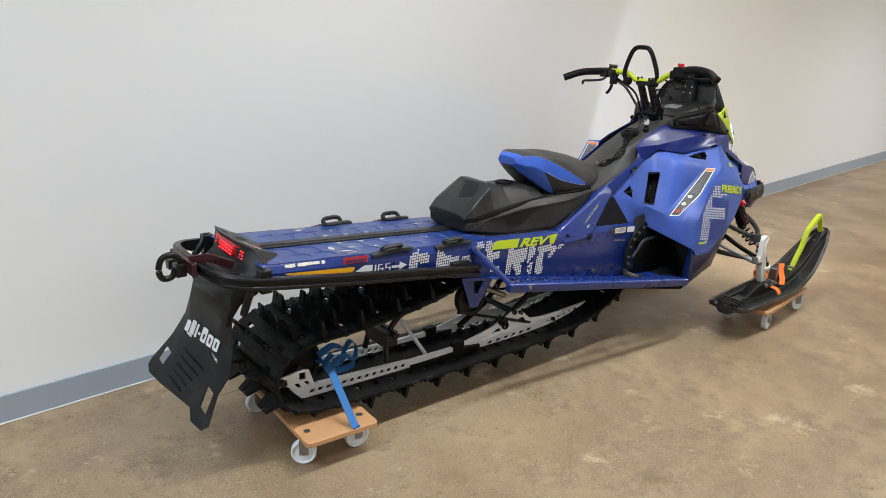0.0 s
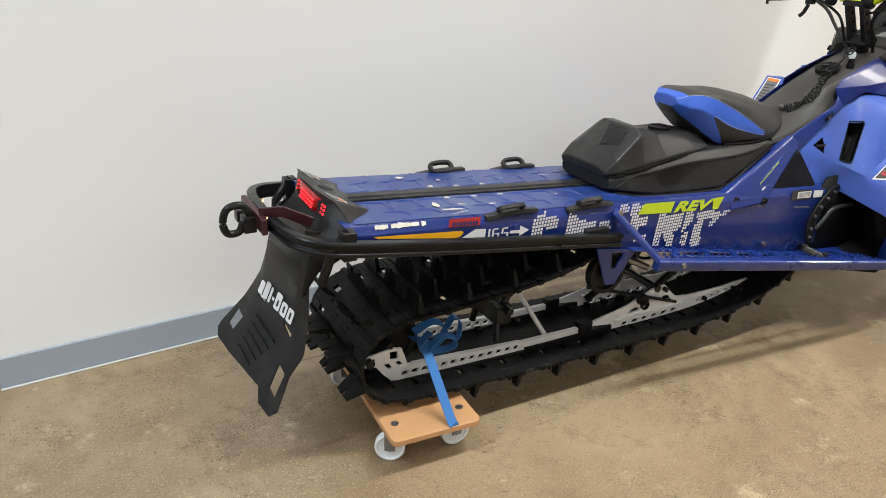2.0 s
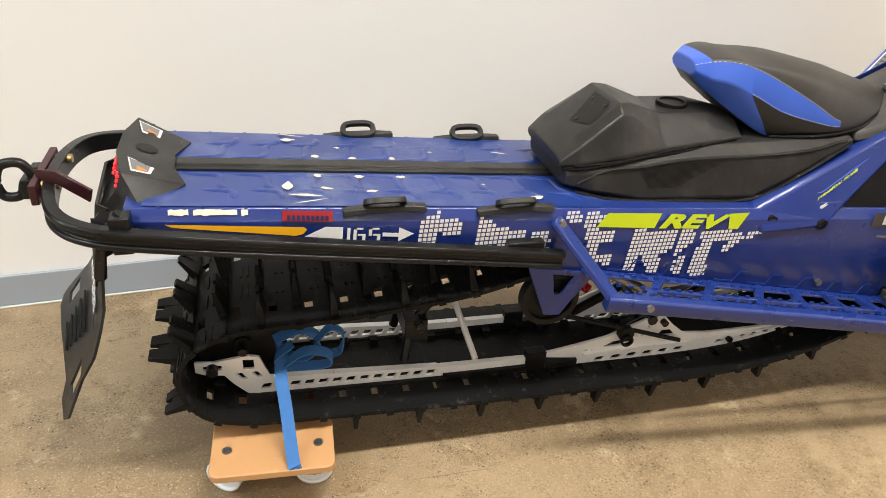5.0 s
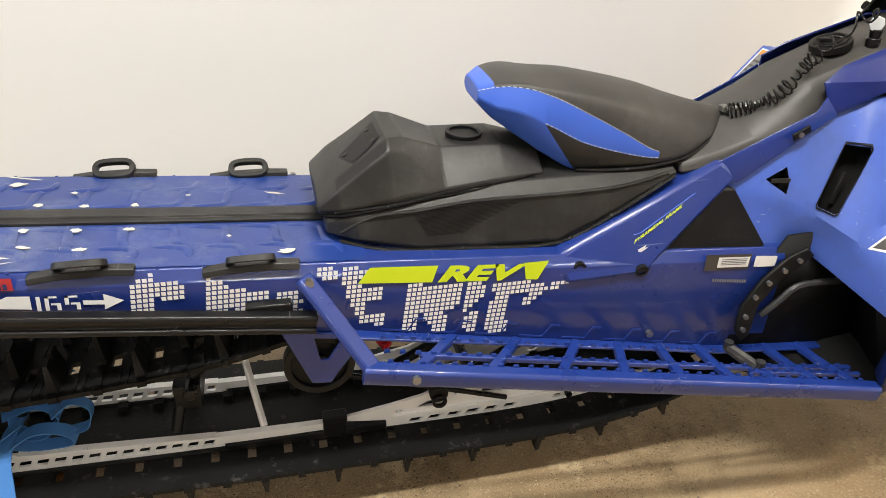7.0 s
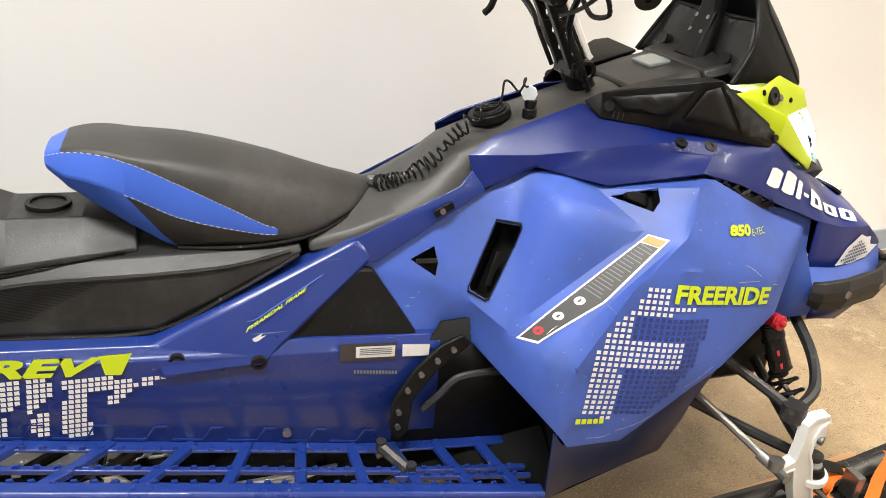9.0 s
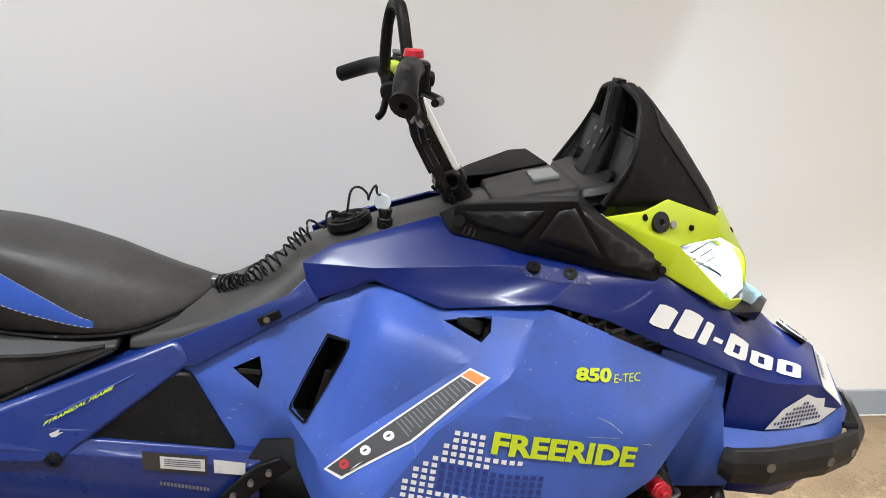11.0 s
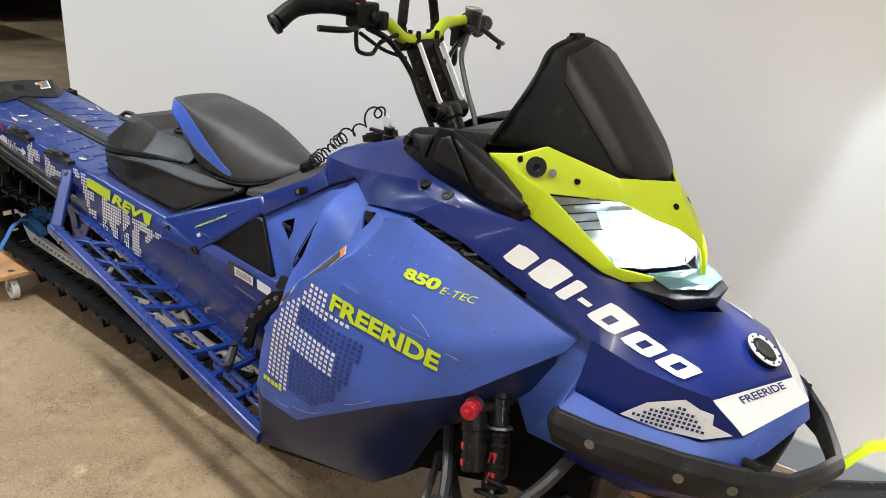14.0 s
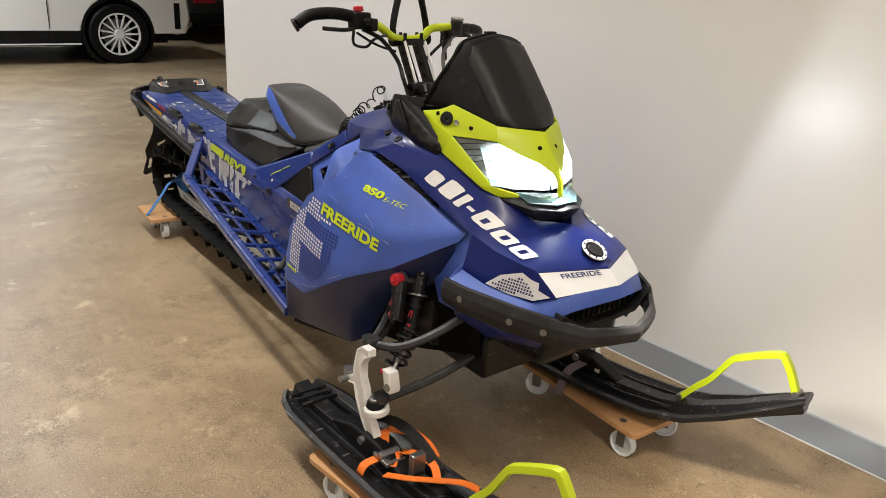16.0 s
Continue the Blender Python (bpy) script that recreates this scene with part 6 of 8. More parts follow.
bm = join(lens_half(), mirror(lens_half()))
bmesh.ops.remove_doubles(bm, verts=bm.verts[:], dist=0.001)
lens = part("headlamp_lens", bm, LENS, sled, "clear headlamp lens", bevel=0.003)
lens.visible_shadow = False
cells = {0: bmesh.new(), 1: bmesh.new(), 2: bmesh.new()}
for s in (-1, 1):
    for i in range(9):
        for j in range(6):
            def at(u, v):
                y = 0.002 + 0.148 * u
                x = 2.098 - 0.066 * u ** 1.7 - (0.040 + 0.012 * u) * v
                return Vector((x, s * y, 0.866 + 0.014 * u + (0.102 - 0.014 * u) * v))
            u, v = i / 9, j / 6
            q = [at(u + 0.004, v + 0.006), at(u + 0.107, v + 0.006), at(u + 0.107, v + 0.16), at(u + 0.004, v + 0.16)]
            mid = sum(q, Vector()) / 4 - Vector((0.006, 0, 0))
            d = math.hypot((u - 0.42) / 0.5, (v - 0.38) / 0.55)
            kind = 0 if d < 0.95 else 1 if d < 1.12 or (i + j) % 3 == 0 else 2
            bm = cells[kind]
            vs, m = [bm.verts.new(p) for p in q], bm.verts.new(mid)
            for k in range(4):
                bm.faces.new((vs[k], vs[(k + 1) % 4], m))
for kind, glowing, label in ((0, LAMP, "glaring white headlamp reflector"), (1, LAMP_MID, "cyan-white reflector edge"), (2, LAMP_LOW, "dim reflector edge")):
    part("lit_reflector", cells[kind], glowing, sled, label, smooth=False, kind="stuff")
bm = facets({"a": (1.90, -0.172, 0.978), "b": (1.965, -0.11, 0.975), "c": (2.05, 0, 0.965), "d": (2.085, 0.0, 0.868), "e": (2.062, -0.095, 0.868), "f": (2.015, -0.148, 0.880), "g": (1.92, -0.12, 0.92), "h": (1.95, 0, 0.92)}, [("a", "b", "g"), ("b", "c", "h", "g"), ("a", "g", "f"), ("g", "h", "d", "e", "f")])
bm = join(bm, mirror(bm.copy()))
part("lamp_bowl", bm, STEEL, sled, "bright metal headlamp bowl", thick=0.003)
bm = bmesh.new()
for i in range(4):
    for s in (-1, 1):
        p = Vector((1.925 + 0.012 * i, s * (0.172 - 0.005 * i), 0.968 - 0.013 * i))
        bm.faces.new([bm.verts.new(q) for q in (p, p + Vector((0.05, -s * 0.045, 0.008)), p + Vector((0.051, -s * 0.045, 0.006)), p + Vector((0.001, 0, -0.002)))])
part("lamp_fins", bm, PLASTIC, sled, kind="stuff")
CH = {"a": (2.050, -0.130, 0.846), "b": (2.070, -0.100, 0.862), "c": (2.124, 0.0, 0.860), "d": (2.135, -0.075, 0.808), "e": (2.178, -0.03, 0.836), "g": (2.178, 0.0, 0.838), "h": (2.170, 0.0, 0.806), "f": (2.130, -0.095, 0.835)}


def chin():
    return facets(CH, [("a", "b", "f"), ("b", "c", "g", "e", "f"), ("a", "f", "d"), ("f", "e", "d"), ("e", "g", "h", "d")])


bm = join(chin(), mirror(chin()))
bmesh.ops.remove_doubles(bm, verts=bm.verts[:], dist=0.001)
chin_ob = part("lamp_chin", bm, SMOKE, sled, "smoked dark chin under the headlamp", bevel=0.003, thick=0.004)


def tongue():
    p = {k: (q[0], q[1], q[2] + 0.005) for k, q in CH.items()}
    p["x"], p["y"] = (2.118, -0.052, 0.859), (2.150, -0.030, 0.850)
    p["f"] = (2.112, -0.090, 0.848)
    p["e"], p["g"] = (2.162, -0.034, 0.848), (2.162, 0.0, 0.850)
    return facets(p, [("b", "x", "f"), ("x", "y", "f"), ("f", "y", "e"), ("b", "c", "x"), ("c", "g", "y", "x"), ("y", "g", "e")])


bm = join(tongue(), mirror(tongue()))
bmesh.ops.remove_doubles(bm, verts=bm.verts[:], dist=0.001)
part("chin_lens", bm, CHIN, chin_ob, "clear cyan lens tongue", smooth=False, thick=0.003)

# windshield
W = {
    "a": (1.766, -0.170, 1.042), "b": (1.806, -0.159, 1.112), "c": (1.822, -0.128, 1.168), "d": (1.824, -0.096, 1.210), "e": (1.820, 0.0, 1.229),
    "c2": (1.840, -0.122, 1.168), "d2": (1.843, -0.092, 1.212), "e2": (1.845, 0.0, 1.232),
    "f": (1.885, -0.158, 1.046), "g": (1.870, -0.129, 1.125), "i": (1.978, -0.116, 1.014), "j": (2.028, -0.060, 1.000), "k": (2.052, 0.0, 0.998),
    "l": (1.989, -0.088, 1.054), "m": (2.005, 0.0, 1.056), "n": (1.909, -0.088, 1.146), "o": (1.926, 0.0, 1.152),
}
WF = [("a", "f", "b"), ("b", "f", "g"), ("b", "g", "c2", "c"), ("c", "c2", "d2", "d"), ("d", "d2", "e2", "e"), ("c2", "g", "n", "d2"), ("d2", "n", "o", "e2"), ("f", "i", "g"), ("g", "i", "l", "n"), ("i", "j", "l"), ("j", "k", "m", "l"), ("l", "m", "o", "n")]


def shield():
    return facets(W, WF)


bm = join(shield(), mirror(shield()))
bmesh.ops.remove_doubles(bm, verts=bm.verts[:], dist=0.001)
soften(bm, 60, 3, 1)
screen = part("windshield", bm, MATT, sled, "tall matt black windshield with a storage back", thick=0.006, crease=38)


def between(a, b, k):
    return tuple(Vector(W[a]).lerp(Vector(W[b]), k))


def visor():
    return facets({0: between("e2", "o", 0.10), 1: between("d2", "n", 0.15), 2: between("c2", "n", 0.30), 3: between("g", "n", 0.42), 4: between("i", "l", 0.40), 5: between("j", "l", 0.30), 6: between("k", "m", 0.30), 7: W["o"], 8: W["n"], 9: W["l"], 10: W["m"]}, [(0, 1, 8, 7), (1, 2, 8), (2, 3, 8), (3, 4, 9, 8), (4, 5, 9), (5, 6, 10, 9), (7, 8, 9, 10)])


bm = join(visor(), mirror(visor()))
bmesh.ops.remove_doubles(bm, verts=bm.verts[:], dist=0.001)
part("visor_panel", wrap(fine(bm, 0.03), screen, (-1, 0, -0.3), 0.005), SMOKE, screen, "smooth raised visor panel", thick=0.005, bevel=0.002)
spine = part("windshield_spine", loft([[(x, -w, z), (x - 0.016, -w * 0.7, z + 0.008), (x - 0.016, w * 0.7, z + 0.008), (x, w, z), (x + 0.02, w * 0.8, z), (x + 0.02, -w * 0.8, z)] for x, w, z in ((1.782, 0.046, 1.056), (1.796, 0.040, 1.09), (1.812, 0.030, 1.14), (1.816, 0.020, 1.185), (1.820, 0.022, 1.222))]), PLASTIC, screen, "black centre spine inside the windshield", bevel=0.004)
plate_at = Matrix.Translation((1.792, 0.0, 1.116)) @ Matrix.Rotation(0.32, 4, "Y")
bm = boxes(((-0.004, -0.030, -0.040), (0.004, 0.030, 0.040)))
bmesh.ops.transform(bm, matrix=plate_at, verts=bm.verts[:])
part("mount_plate", bm, PLASTIC, screen, "black mounting plate", bevel=0.004)
for y in (-0.018, 0.018):
    for z in (-0.004, 0.026):
        part("plate_screw", disc(plate_at @ Vector((-0.005, y, z)), plate_at.to_3x3() @ Vector((1, 0, 0)), 0.0045, 0.005, 8), STEEL, screen)
for s in (-1, 1):
    web = facets({i: (x, s * y, z) for i, (x, y, z) in enumerate(((1.782, 0.158, 1.046), (1.814, 0.150, 1.105), (1.822, 0.130, 1.152), (1.826, 0.034, 1.150), (1.812, 0.040, 1.06)))}, [(0, 1, 2, 3, 4)])
    back = part("pocket_panel", fine(web, 0.03), DUSTY, screen, "scuffed grey panel inside the windshield", thick=0.005)
    # no opening here: the slot's shade is the colour of a flat sheet
    hole = facets({i: (x, s * y, z) for i, (x, y, z) in enumerate(((1.79, 0.118, 1.078), (1.79, 0.072, 1.088), (1.79, 0.062, 1.106), (1.79, 0.110, 1.108)))}, [(0, 1, 2, 3)])
    part("pocket_slot", wrap(fine(hole, 0.02), back, (1, 0, 0), 0.002), VOID, screen, "flat near-black sheet drawn as a pocket slot")
    part("pocket_lip", tube([(1.820, s * 0.130, 1.153), (1.820, s * 0.080, 1.152), (1.823, s * 0.034, 1.151)], 0.004, 8, 3), PLASTIC, screen)
    part("shield_rim", tube([tuple(Vector((x - 0.004, s * y, z))) for x, y, z in ((1.768, 0.169, 1.044), (1.807, 0.158, 1.112), (1.824, 0.127, 1.168), (1.826, 0.095, 1.210), (1.822, 0.0, 1.229))], 0.0045, 8, 5), PLASTIC, screen, "rolled black rim")
part("shield_hook", join(boxes(((1.810, -0.016, 1.214), (1.826, 0.016, 1.235))), tube([(1.814, 0, 1.226), (1.807, 0, 1.222), (1.805, 0, 1.212)], 0.005, 8, 3)), PLASTIC, screen, bevel=0.003)
part("dash_tray", loft([[(x, -w, z - 0.018), (x, -w * 0.9, z), (x, w * 0.9, z), (x, w, z - 0.018)] for x, w, z in ((1.742, 0.120, 1.056), (1.775, 0.130, 1.066), (1.820, 0.125, 1.080))]), DUSTY, screen, "moulded tray under the windshield", bevel=0.005)
both("shield_knob", lambda: disc((1.80, -0.10, 1.075), (-1, -0.3, 0.3), 0.012, 0.03, 12), BLACK, screen)

LOWER = surface("dark_navy_belly", (0.006, 0.013, 0.058), 0.34, spread=0.25, big=6, fine=200, bump=0.05, dirt=(0.05, 0.05, 0.06), dirt_at=0.64, dirt_size=14, dirt_mix=0.35, scratch=(0.09, 0.10, 0.14), scratch_at=0.72)

# side panels
S = {
    "a": (1.080, -0.137, 0.706), "b": (1.168, -0.177, 0.565), "c": (1.272, -0.178, 0.560), "p": (1.257, -0.181, 0.652), "v": (1.319, -0.271, 0.617), "j": (1.300, -0.123, 0.828),
    "A1": (1.378, -0.118, 0.868), "A2": (1.453, -0.152, 0.876), "R": (1.408, -0.250, 0.846), "Q": (1.547, -0.300, 0.816), "k": (1.499, -0.204, 0.858), "k1": (1.500, -0.150, 0.862), "k2": (1.66, -0.21, 0.880),
    "T0": (1.640, -0.302, 0.893), "T1": (1.683, -0.284, 0.899), "T2": (1.862, -0.224, 0.812), "h": (2.013, -0.199, 0.755), "h2": (1.998, -0.216, 0.728),
    "cr": (1.364, -0.344, 0.600), "m1": (1.574, -0.346, 0.798), "E1": (1.602, -0.348, 0.818), "E2": (1.494, -0.377, 0.738), "E3": (1.402, -0.393, 0.605), "m3": (1.386, -0.402, 0.500),
    "K0": (1.600, -0.368, 0.765), "K1": (1.835, -0.338, 0.712), "n1": (1.600, -0.402, 0.600), "d": (1.385, -0.400, 0.468), "e": (1.405, -0.402, 0.440), "f": (1.515, -0.402, 0.436), "g0": (1.72, -0.382, 0.560), "g": (1.865, -0.330, 0.630),
}
SF = [("a", "b", "c", "p"), ("a", "p", "j"), ("A1", "R", "v"), ("A1", "v", "p", "j"), ("p", "c", "v"), ("c", "d", "m3", "cr", "v"), ("R", "v", "Q"), ("A1", "R", "A2"), ("A2", "R", "Q", "k"), ("k", "Q", "T0"), ("k", "T0", "k2", "k1"), ("T0", "T1", "k2"), ("A2", "k", "k1"),
    ("v", "cr", "m1", "Q"), ("Q", "m1", "E1", "T0"), ("cr", "E3", "E2", "m1"), ("m1", "E2", "E1"), ("cr", "m3", "E3"), ("E1", "E2", "K0"), ("T0", "E1", "K0", "K1", "T2", "T1"), ("T2", "K1", "h"), ("K1", "g", "h2", "h"),
    ("E2", "E3", "n1", "K0"), ("E3", "m3", "f", "n1"), ("n1", "f", "g0"), ("n1", "g0", "g", "K1", "K0"), ("m3", "d", "e", "f")]


def skinned():
    bm = facets(S, SF)
    return soften(bm, 75, 5, 4, [(S["cr"], S["m1"]), (S["E2"], S["E3"]), (S["E1"], S["E2"]), (S["K1"], S["g"]), (S["K0"], S["K1"]), (S["v"], S["Q"]), (S["Q"], S["k"])] + [(S["p"], S["v"]), (S["a"], S["p"]), (S["T0"], S["T1"]), (S["T1"], S["T2"]), (S["k"], S["T0"]), (S["A2"], S["k"])])


for s in (-1, 1):
    bm = skinned()
    INTO = (0.62, 0.62, -0.4)
    slot = [(1.319, -0.162, 0.786), (1.345, -0.200, 0.795), (1.347, -0.204, 0.785), (1.312, -0.208, 0.652), (1.307, -0.204, 0.647), (1.293, -0.169, 0.648), (1.294, -0.166, 0.655)]
    wells = [
        ("intake_slot", pocket(bm, slot, INTO, 0.045), "black air intake slot"),
        ("triangle_vent", pocket(bm, [(1.211, -0.2, 0.735), (1.217, -0.2, 0.706), (1.211, -0.2, 0.682), (1.166, -0.2, 0.712)], (0, 1, 0), 0.03), "small black triangular vent"),
        ("clip_recess", pocket(bm, [(1.512, -0.238, 0.866), (1.583, -0.244, 0.862), (1.580, -0.258, 0.838), (1.566, -0.268, 0.826)], (0, 0.7, -0.7), 0.025), ""),
    ]
    panel = part("side_panel", bm if s < 0 else mirror(bm), SKY, sled, "light blue angular side panel with dot graphics", bevel=0.008, thick=0.005, crease=30, segs=3)
    # the wells are near-black, so their colour carries the shade inside
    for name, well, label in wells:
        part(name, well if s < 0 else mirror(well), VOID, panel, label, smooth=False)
    if s < 0:
        near_panel = panel
    # intake slot, triangular vent and clip, set into the panel
    def put(name, bm, m, way, off, label="", **kw):
        bm = wrap(bm, near_panel, way, off)
        return part(name, bm if s < 0 else mirror(bm), m, panel, label, **kw)

    mid = sum((Vector(q) for q in slot), Vector()) / 7
    put("intake_rim", fine(facets(dict(enumerate([*[tuple(mid + (Vector(q) - mid) * 1.01) for q in slot], *[tuple(mid + (Vector(q) - mid) * 1.07) for q in slot]])), [(i, (i + 1) % 7, 7 + (i + 1) % 7, 7 + i) for i in range(7)]), 0.06), PLASTIC, INTO, 0.002, thick=0.002)
    deep = Vector(INTO).normalized() * 0.018
    b = sweep([Vector((1.318, -0.186, 0.735)) + deep, Vector((1.301, -0.190, 0.668)) + deep], [(-0.003, -0.005), (0.003, -0.005), (0.003, 0.005), (-0.003, 0.005)], up=(1, 0, 0))
    part("intake_vane", b if s < 0 else mirror(b), DUSTY, panel, bevel=0.001)
    b = sweep([Vector((1.176, -0.152, 0.710)), Vector((1.214, -0.160, 0.712))], [(-0.002, -0.004), (0.002, -0.004), (0.002, 0.004), (-0.002, 0.004)], up=(0, 0, 1))
    part("vent_bar", b if s < 0 else mirror(b), DUSTY, panel)
    b = loft([[(1.530, -0.240, 0.866), (1.534, -0.248, 0.856), (1.532, -0.23, 0.848)], [(1.545, -0.246, 0.870), (1.550, -0.258, 0.850), (1.548, -0.235, 0.84)], [(1.566, -0.250, 0.867), (1.566, -0.264, 0.842), (1.565, -0.24, 0.835)], [(1.577, -0.248, 0.862), (1.572, -0.258, 0.845), (1.575, -0.24, 0.845)]])
    part("panel_clip", b if s < 0 else mirror(b), PLASTIC, panel, "black moulded panel clip", bevel=0.003)

    # warning label along the rear edge
    def strip(points, off, name, m, label="", **kw):
        bm = plate2d(points) if isinstance(points, list) else points
        bm = lay(fine(bm, 0.25), (1.331, -0.287, 0.610), (0.217, -0.022, 0.203), (0.0155, -0.031, -0.004))
        return put(name, bm, m, (0.62, 0.45, -0.64), off, label, **kw)

    strip([(0, 0), (1, 0), (1.036, 0.97), (0.536, 1.50), (0.49, 1.53), (0.05, 1.03)], 0.0016, "warning_label", WHITE_INK, "silver-edged warning label")
    strip([(0.022, 0.11), (0.930, 0.11), (0.955, 0.94), (0.53, 1.39), (0.49, 1.42), (0.065, 0.93)], 0.0024, "label_field", LABEL_INK)
    strip([(0.940, 0.10), (0.992, 0.10), (1.018, 0.90), (0.962, 0.95)], 0.0025, "label_head", ORANGE_INK, "orange label head")
    b = bmesh.new()
    for i in range(17):
        u = 0.50 + 0.0262 * i
        hi = 1.22 - 0.30 * max(0.0, (u - 0.53) / 0.45) - 0.12 * ((i * 7) % 3)
        b.faces.new([b.verts.new((*q, 0)) for q in ((u, 0.22), (u + 0.007, 0.22), (u + 0.007, hi), (u, hi))])
    strip(b, 0.0032, "label_bars", GREY_INK, kind="stuff")
    for u, w, m in ((0.12, 0.50, RED_INK), (0.266, 0.56, WHITE_INK), (0.42, 0.62, WHITE_INK)):
        strip([(u + 0.031 * math.cos(i * 0.4488), w + 0.27 * math.sin(i * 0.4488)) for i in range(14)], 0.0033, "label_sign", m)
        strip([(u - 0.012, w - 0.05), (u + 0.012, w - 0.05), (u + 0.012, w + 0.05), (u - 0.012, w + 0.05)], 0.004, "sign_bar", LABEL_INK)
    # graphics
    for name, ink, note, regions in (
        ("dot_letter", WHITE_INK, "white dot letter", [[(1.533, 0.747), (1.578, 0.743), (1.573, 0.709), (1.630, 0.697), (1.627, 0.683), (1.507, 0.694), (1.499, 0.649), (1.614, 0.630), (1.610, 0.582), (1.488, 0.602), (1.480, 0.494), (1.418, 0.508), (1.429, 0.622), (1.457, 0.674), (1.501, 0.709)]]),
        ("shadow_dots", NAVY_INK, "navy dot shadow", [[(1.509, 0.692), (1.668, 0.668), (1.661, 0.624), (1.501, 0.649)], [(1.616, 0.630), (1.656, 0.622), (1.646, 0.575), (1.612, 0.581)], [(1.490, 0.599), (1.642, 0.572), (1.611, 0.524), (1.570, 0.498), (1.543, 0.488), (1.482, 0.502)]])):
        grid = [[((x - 0.1 * z) / 1.2096, (1.19 * z + 0.196 * x) / 1.2096) for x, z in poly] for poly in regions]
        b = lay(dots(grid, 0.0108, 0.0068, 0.0, True), (0, -0.5, 0), (1.19, 0, -0.196), (0.1, 0, 1))
        b = wrap(b, near_panel, (0, 1, 0), 0.002)
        part(name, b if s < 0 else mirror(b), ink, panel, note, kind="stuff")
    if s < 0:
        b = lay(lettering("FREERIDE", 0.04), (1.580, -0.5, 0.709), (0.241, 0, -0.044), (0.004, 0, 0.034))
        part("model_letters", wrap(b, panel, (0, 1, 0), 0.0028), LIME_INK, panel, "lime word on the side panel")
        b = lay(lettering("850", 0.05), (1.710, -0.5, 0.806), (0.066, 0, -0.012), (0.003, 0, 0.018))
        part("engine_number", wrap(b, panel, (0, 1, 0), 0.0028), LIME_INK, panel, "lime number on the side panel")
        b = lay(lettering("E-TEC", 0.0), (1.781, -0.5, 0.792), (0.056, 0, -0.011), (0.003, 0, 0.010))
        part("engine_letters", wrap(b, panel, (0, 1, 0), 0.0028), LIME_INK, panel, "thin lime letters on the side panel")
        for line in ([(1.752, 0.750), (1.774, 0.739), (1.795, 0.723)], [(1.830, 0.703), (1.842, 0.700), (1.852, 0.694)], [(1.735, 0.722), (1.765, 0.719), (1.79, 0.716)], [(1.50, 0.462), (1.55, 0.470), (1.585, 0.486)], [(1.64, 0.530), (1.665, 0.541), (1.70, 0.563)], [(1.44, 0.455), (1.47, 0.452), (1.49, 0.456)]):
            b = sweep(curve([(x, -0.5, z) for x, z in line], 5), [(-0.0006, -0.0007), (0.0006, -0.0007), (0.0006, 0.0007), (-0.0006, 0.0007)], up=(0, 1, 0))
            part("scratch", wrap(b, panel, (0, 1, 0), 0.0006), GREY_SCRATCH, panel)
        b = bmesh.new()
        for i in range(5):
            u = 1.412 + 0.012 * i
            b.faces.new([b.verts.new(q) for q in ((u, -0.5, 0.492 - 0.0015 * i), (u + 0.0095, -0.5, 0.491 - 0.0015 * i), (u + 0.0095, -0.5, 0.502 - 0.0015 * i), (u, -0.5, 0.503 - 0.0015 * i))])
        part("maker_bars", wrap(b, panel, (0, 1, 0), 0.0028), LIME_INK, panel, kind="stuff")


# bulge of the far side panel, with its caution label
G = {"T1": (1.412, 0.285, 0.866), "T2": (1.420, 0.195, 0.866), "L2": (1.283, 0.148, 0.765), "L1": (1.275, 0.238, 0.765), "M1": (1.300, 0.275, 0.630), "M2": (1.430, 0.310, 0.680), "U1": (1.547, 0.304, 0.822), "U2": (1.500, 0.205, 0.866)}
bulge = part("panel_bulge", facets(G, [("T1", "T2", "L2", "L1"), ("T1", "L1", "M1", "M2"), ("T1", "U1", "U2", "T2"), ("T1", "M2", "U1")]), SKY, sled, "light blue bulge of the far side panel", bevel=0.004, thick=0.004)


def on_bulge(u, v, off):
    """A point of the bulge's rear face, from its lower outer corner."""
    o, du, dv = Vector(G["L1"]), Vector(G["L2"]) - Vector(G["L1"]), Vector(G["T1"]) - Vector(G["L1"])
    n = du.cross(dv).normalized()
    n = n if n.z > 0 else -n
    return o + du * u + dv * v + n * off


for name, m, u0, u1, v0, v1, off, note in (("caution_label", WHITE_INK, 0.10, 0.74, 0.04, 0.95, 0.0012, "white-edged caution label"), ("caution_field", GREY_INK, 0.15, 0.69, 0.07, 0.92, 0.0020, ""), ("caution_head", ORANGE_INK, 0.15, 0.69, 0.83, 0.92, 0.0028, "orange label head")):
    part(name, facets({i: on_bulge(u, v, off) for i, (u, v) in enumerate(((u0, v0), (u1, v0), (u1, v1), (u0, v1)))}, [(0, 1, 2, 3)]), m, bulge, note)
for k in range(7):
    v = 0.12 + 0.095 * k
    part("caution_bar", facets({i: on_bulge(u, w, 0.0028) for i, (u, w) in enumerate(((0.20, v), (0.60 - 0.06 * (k % 3), v), (0.60 - 0.06 * (k % 3), v + 0.035), (0.20, v + 0.035)))}, [(0, 1, 2, 3)]), LABEL_INK, bulge)

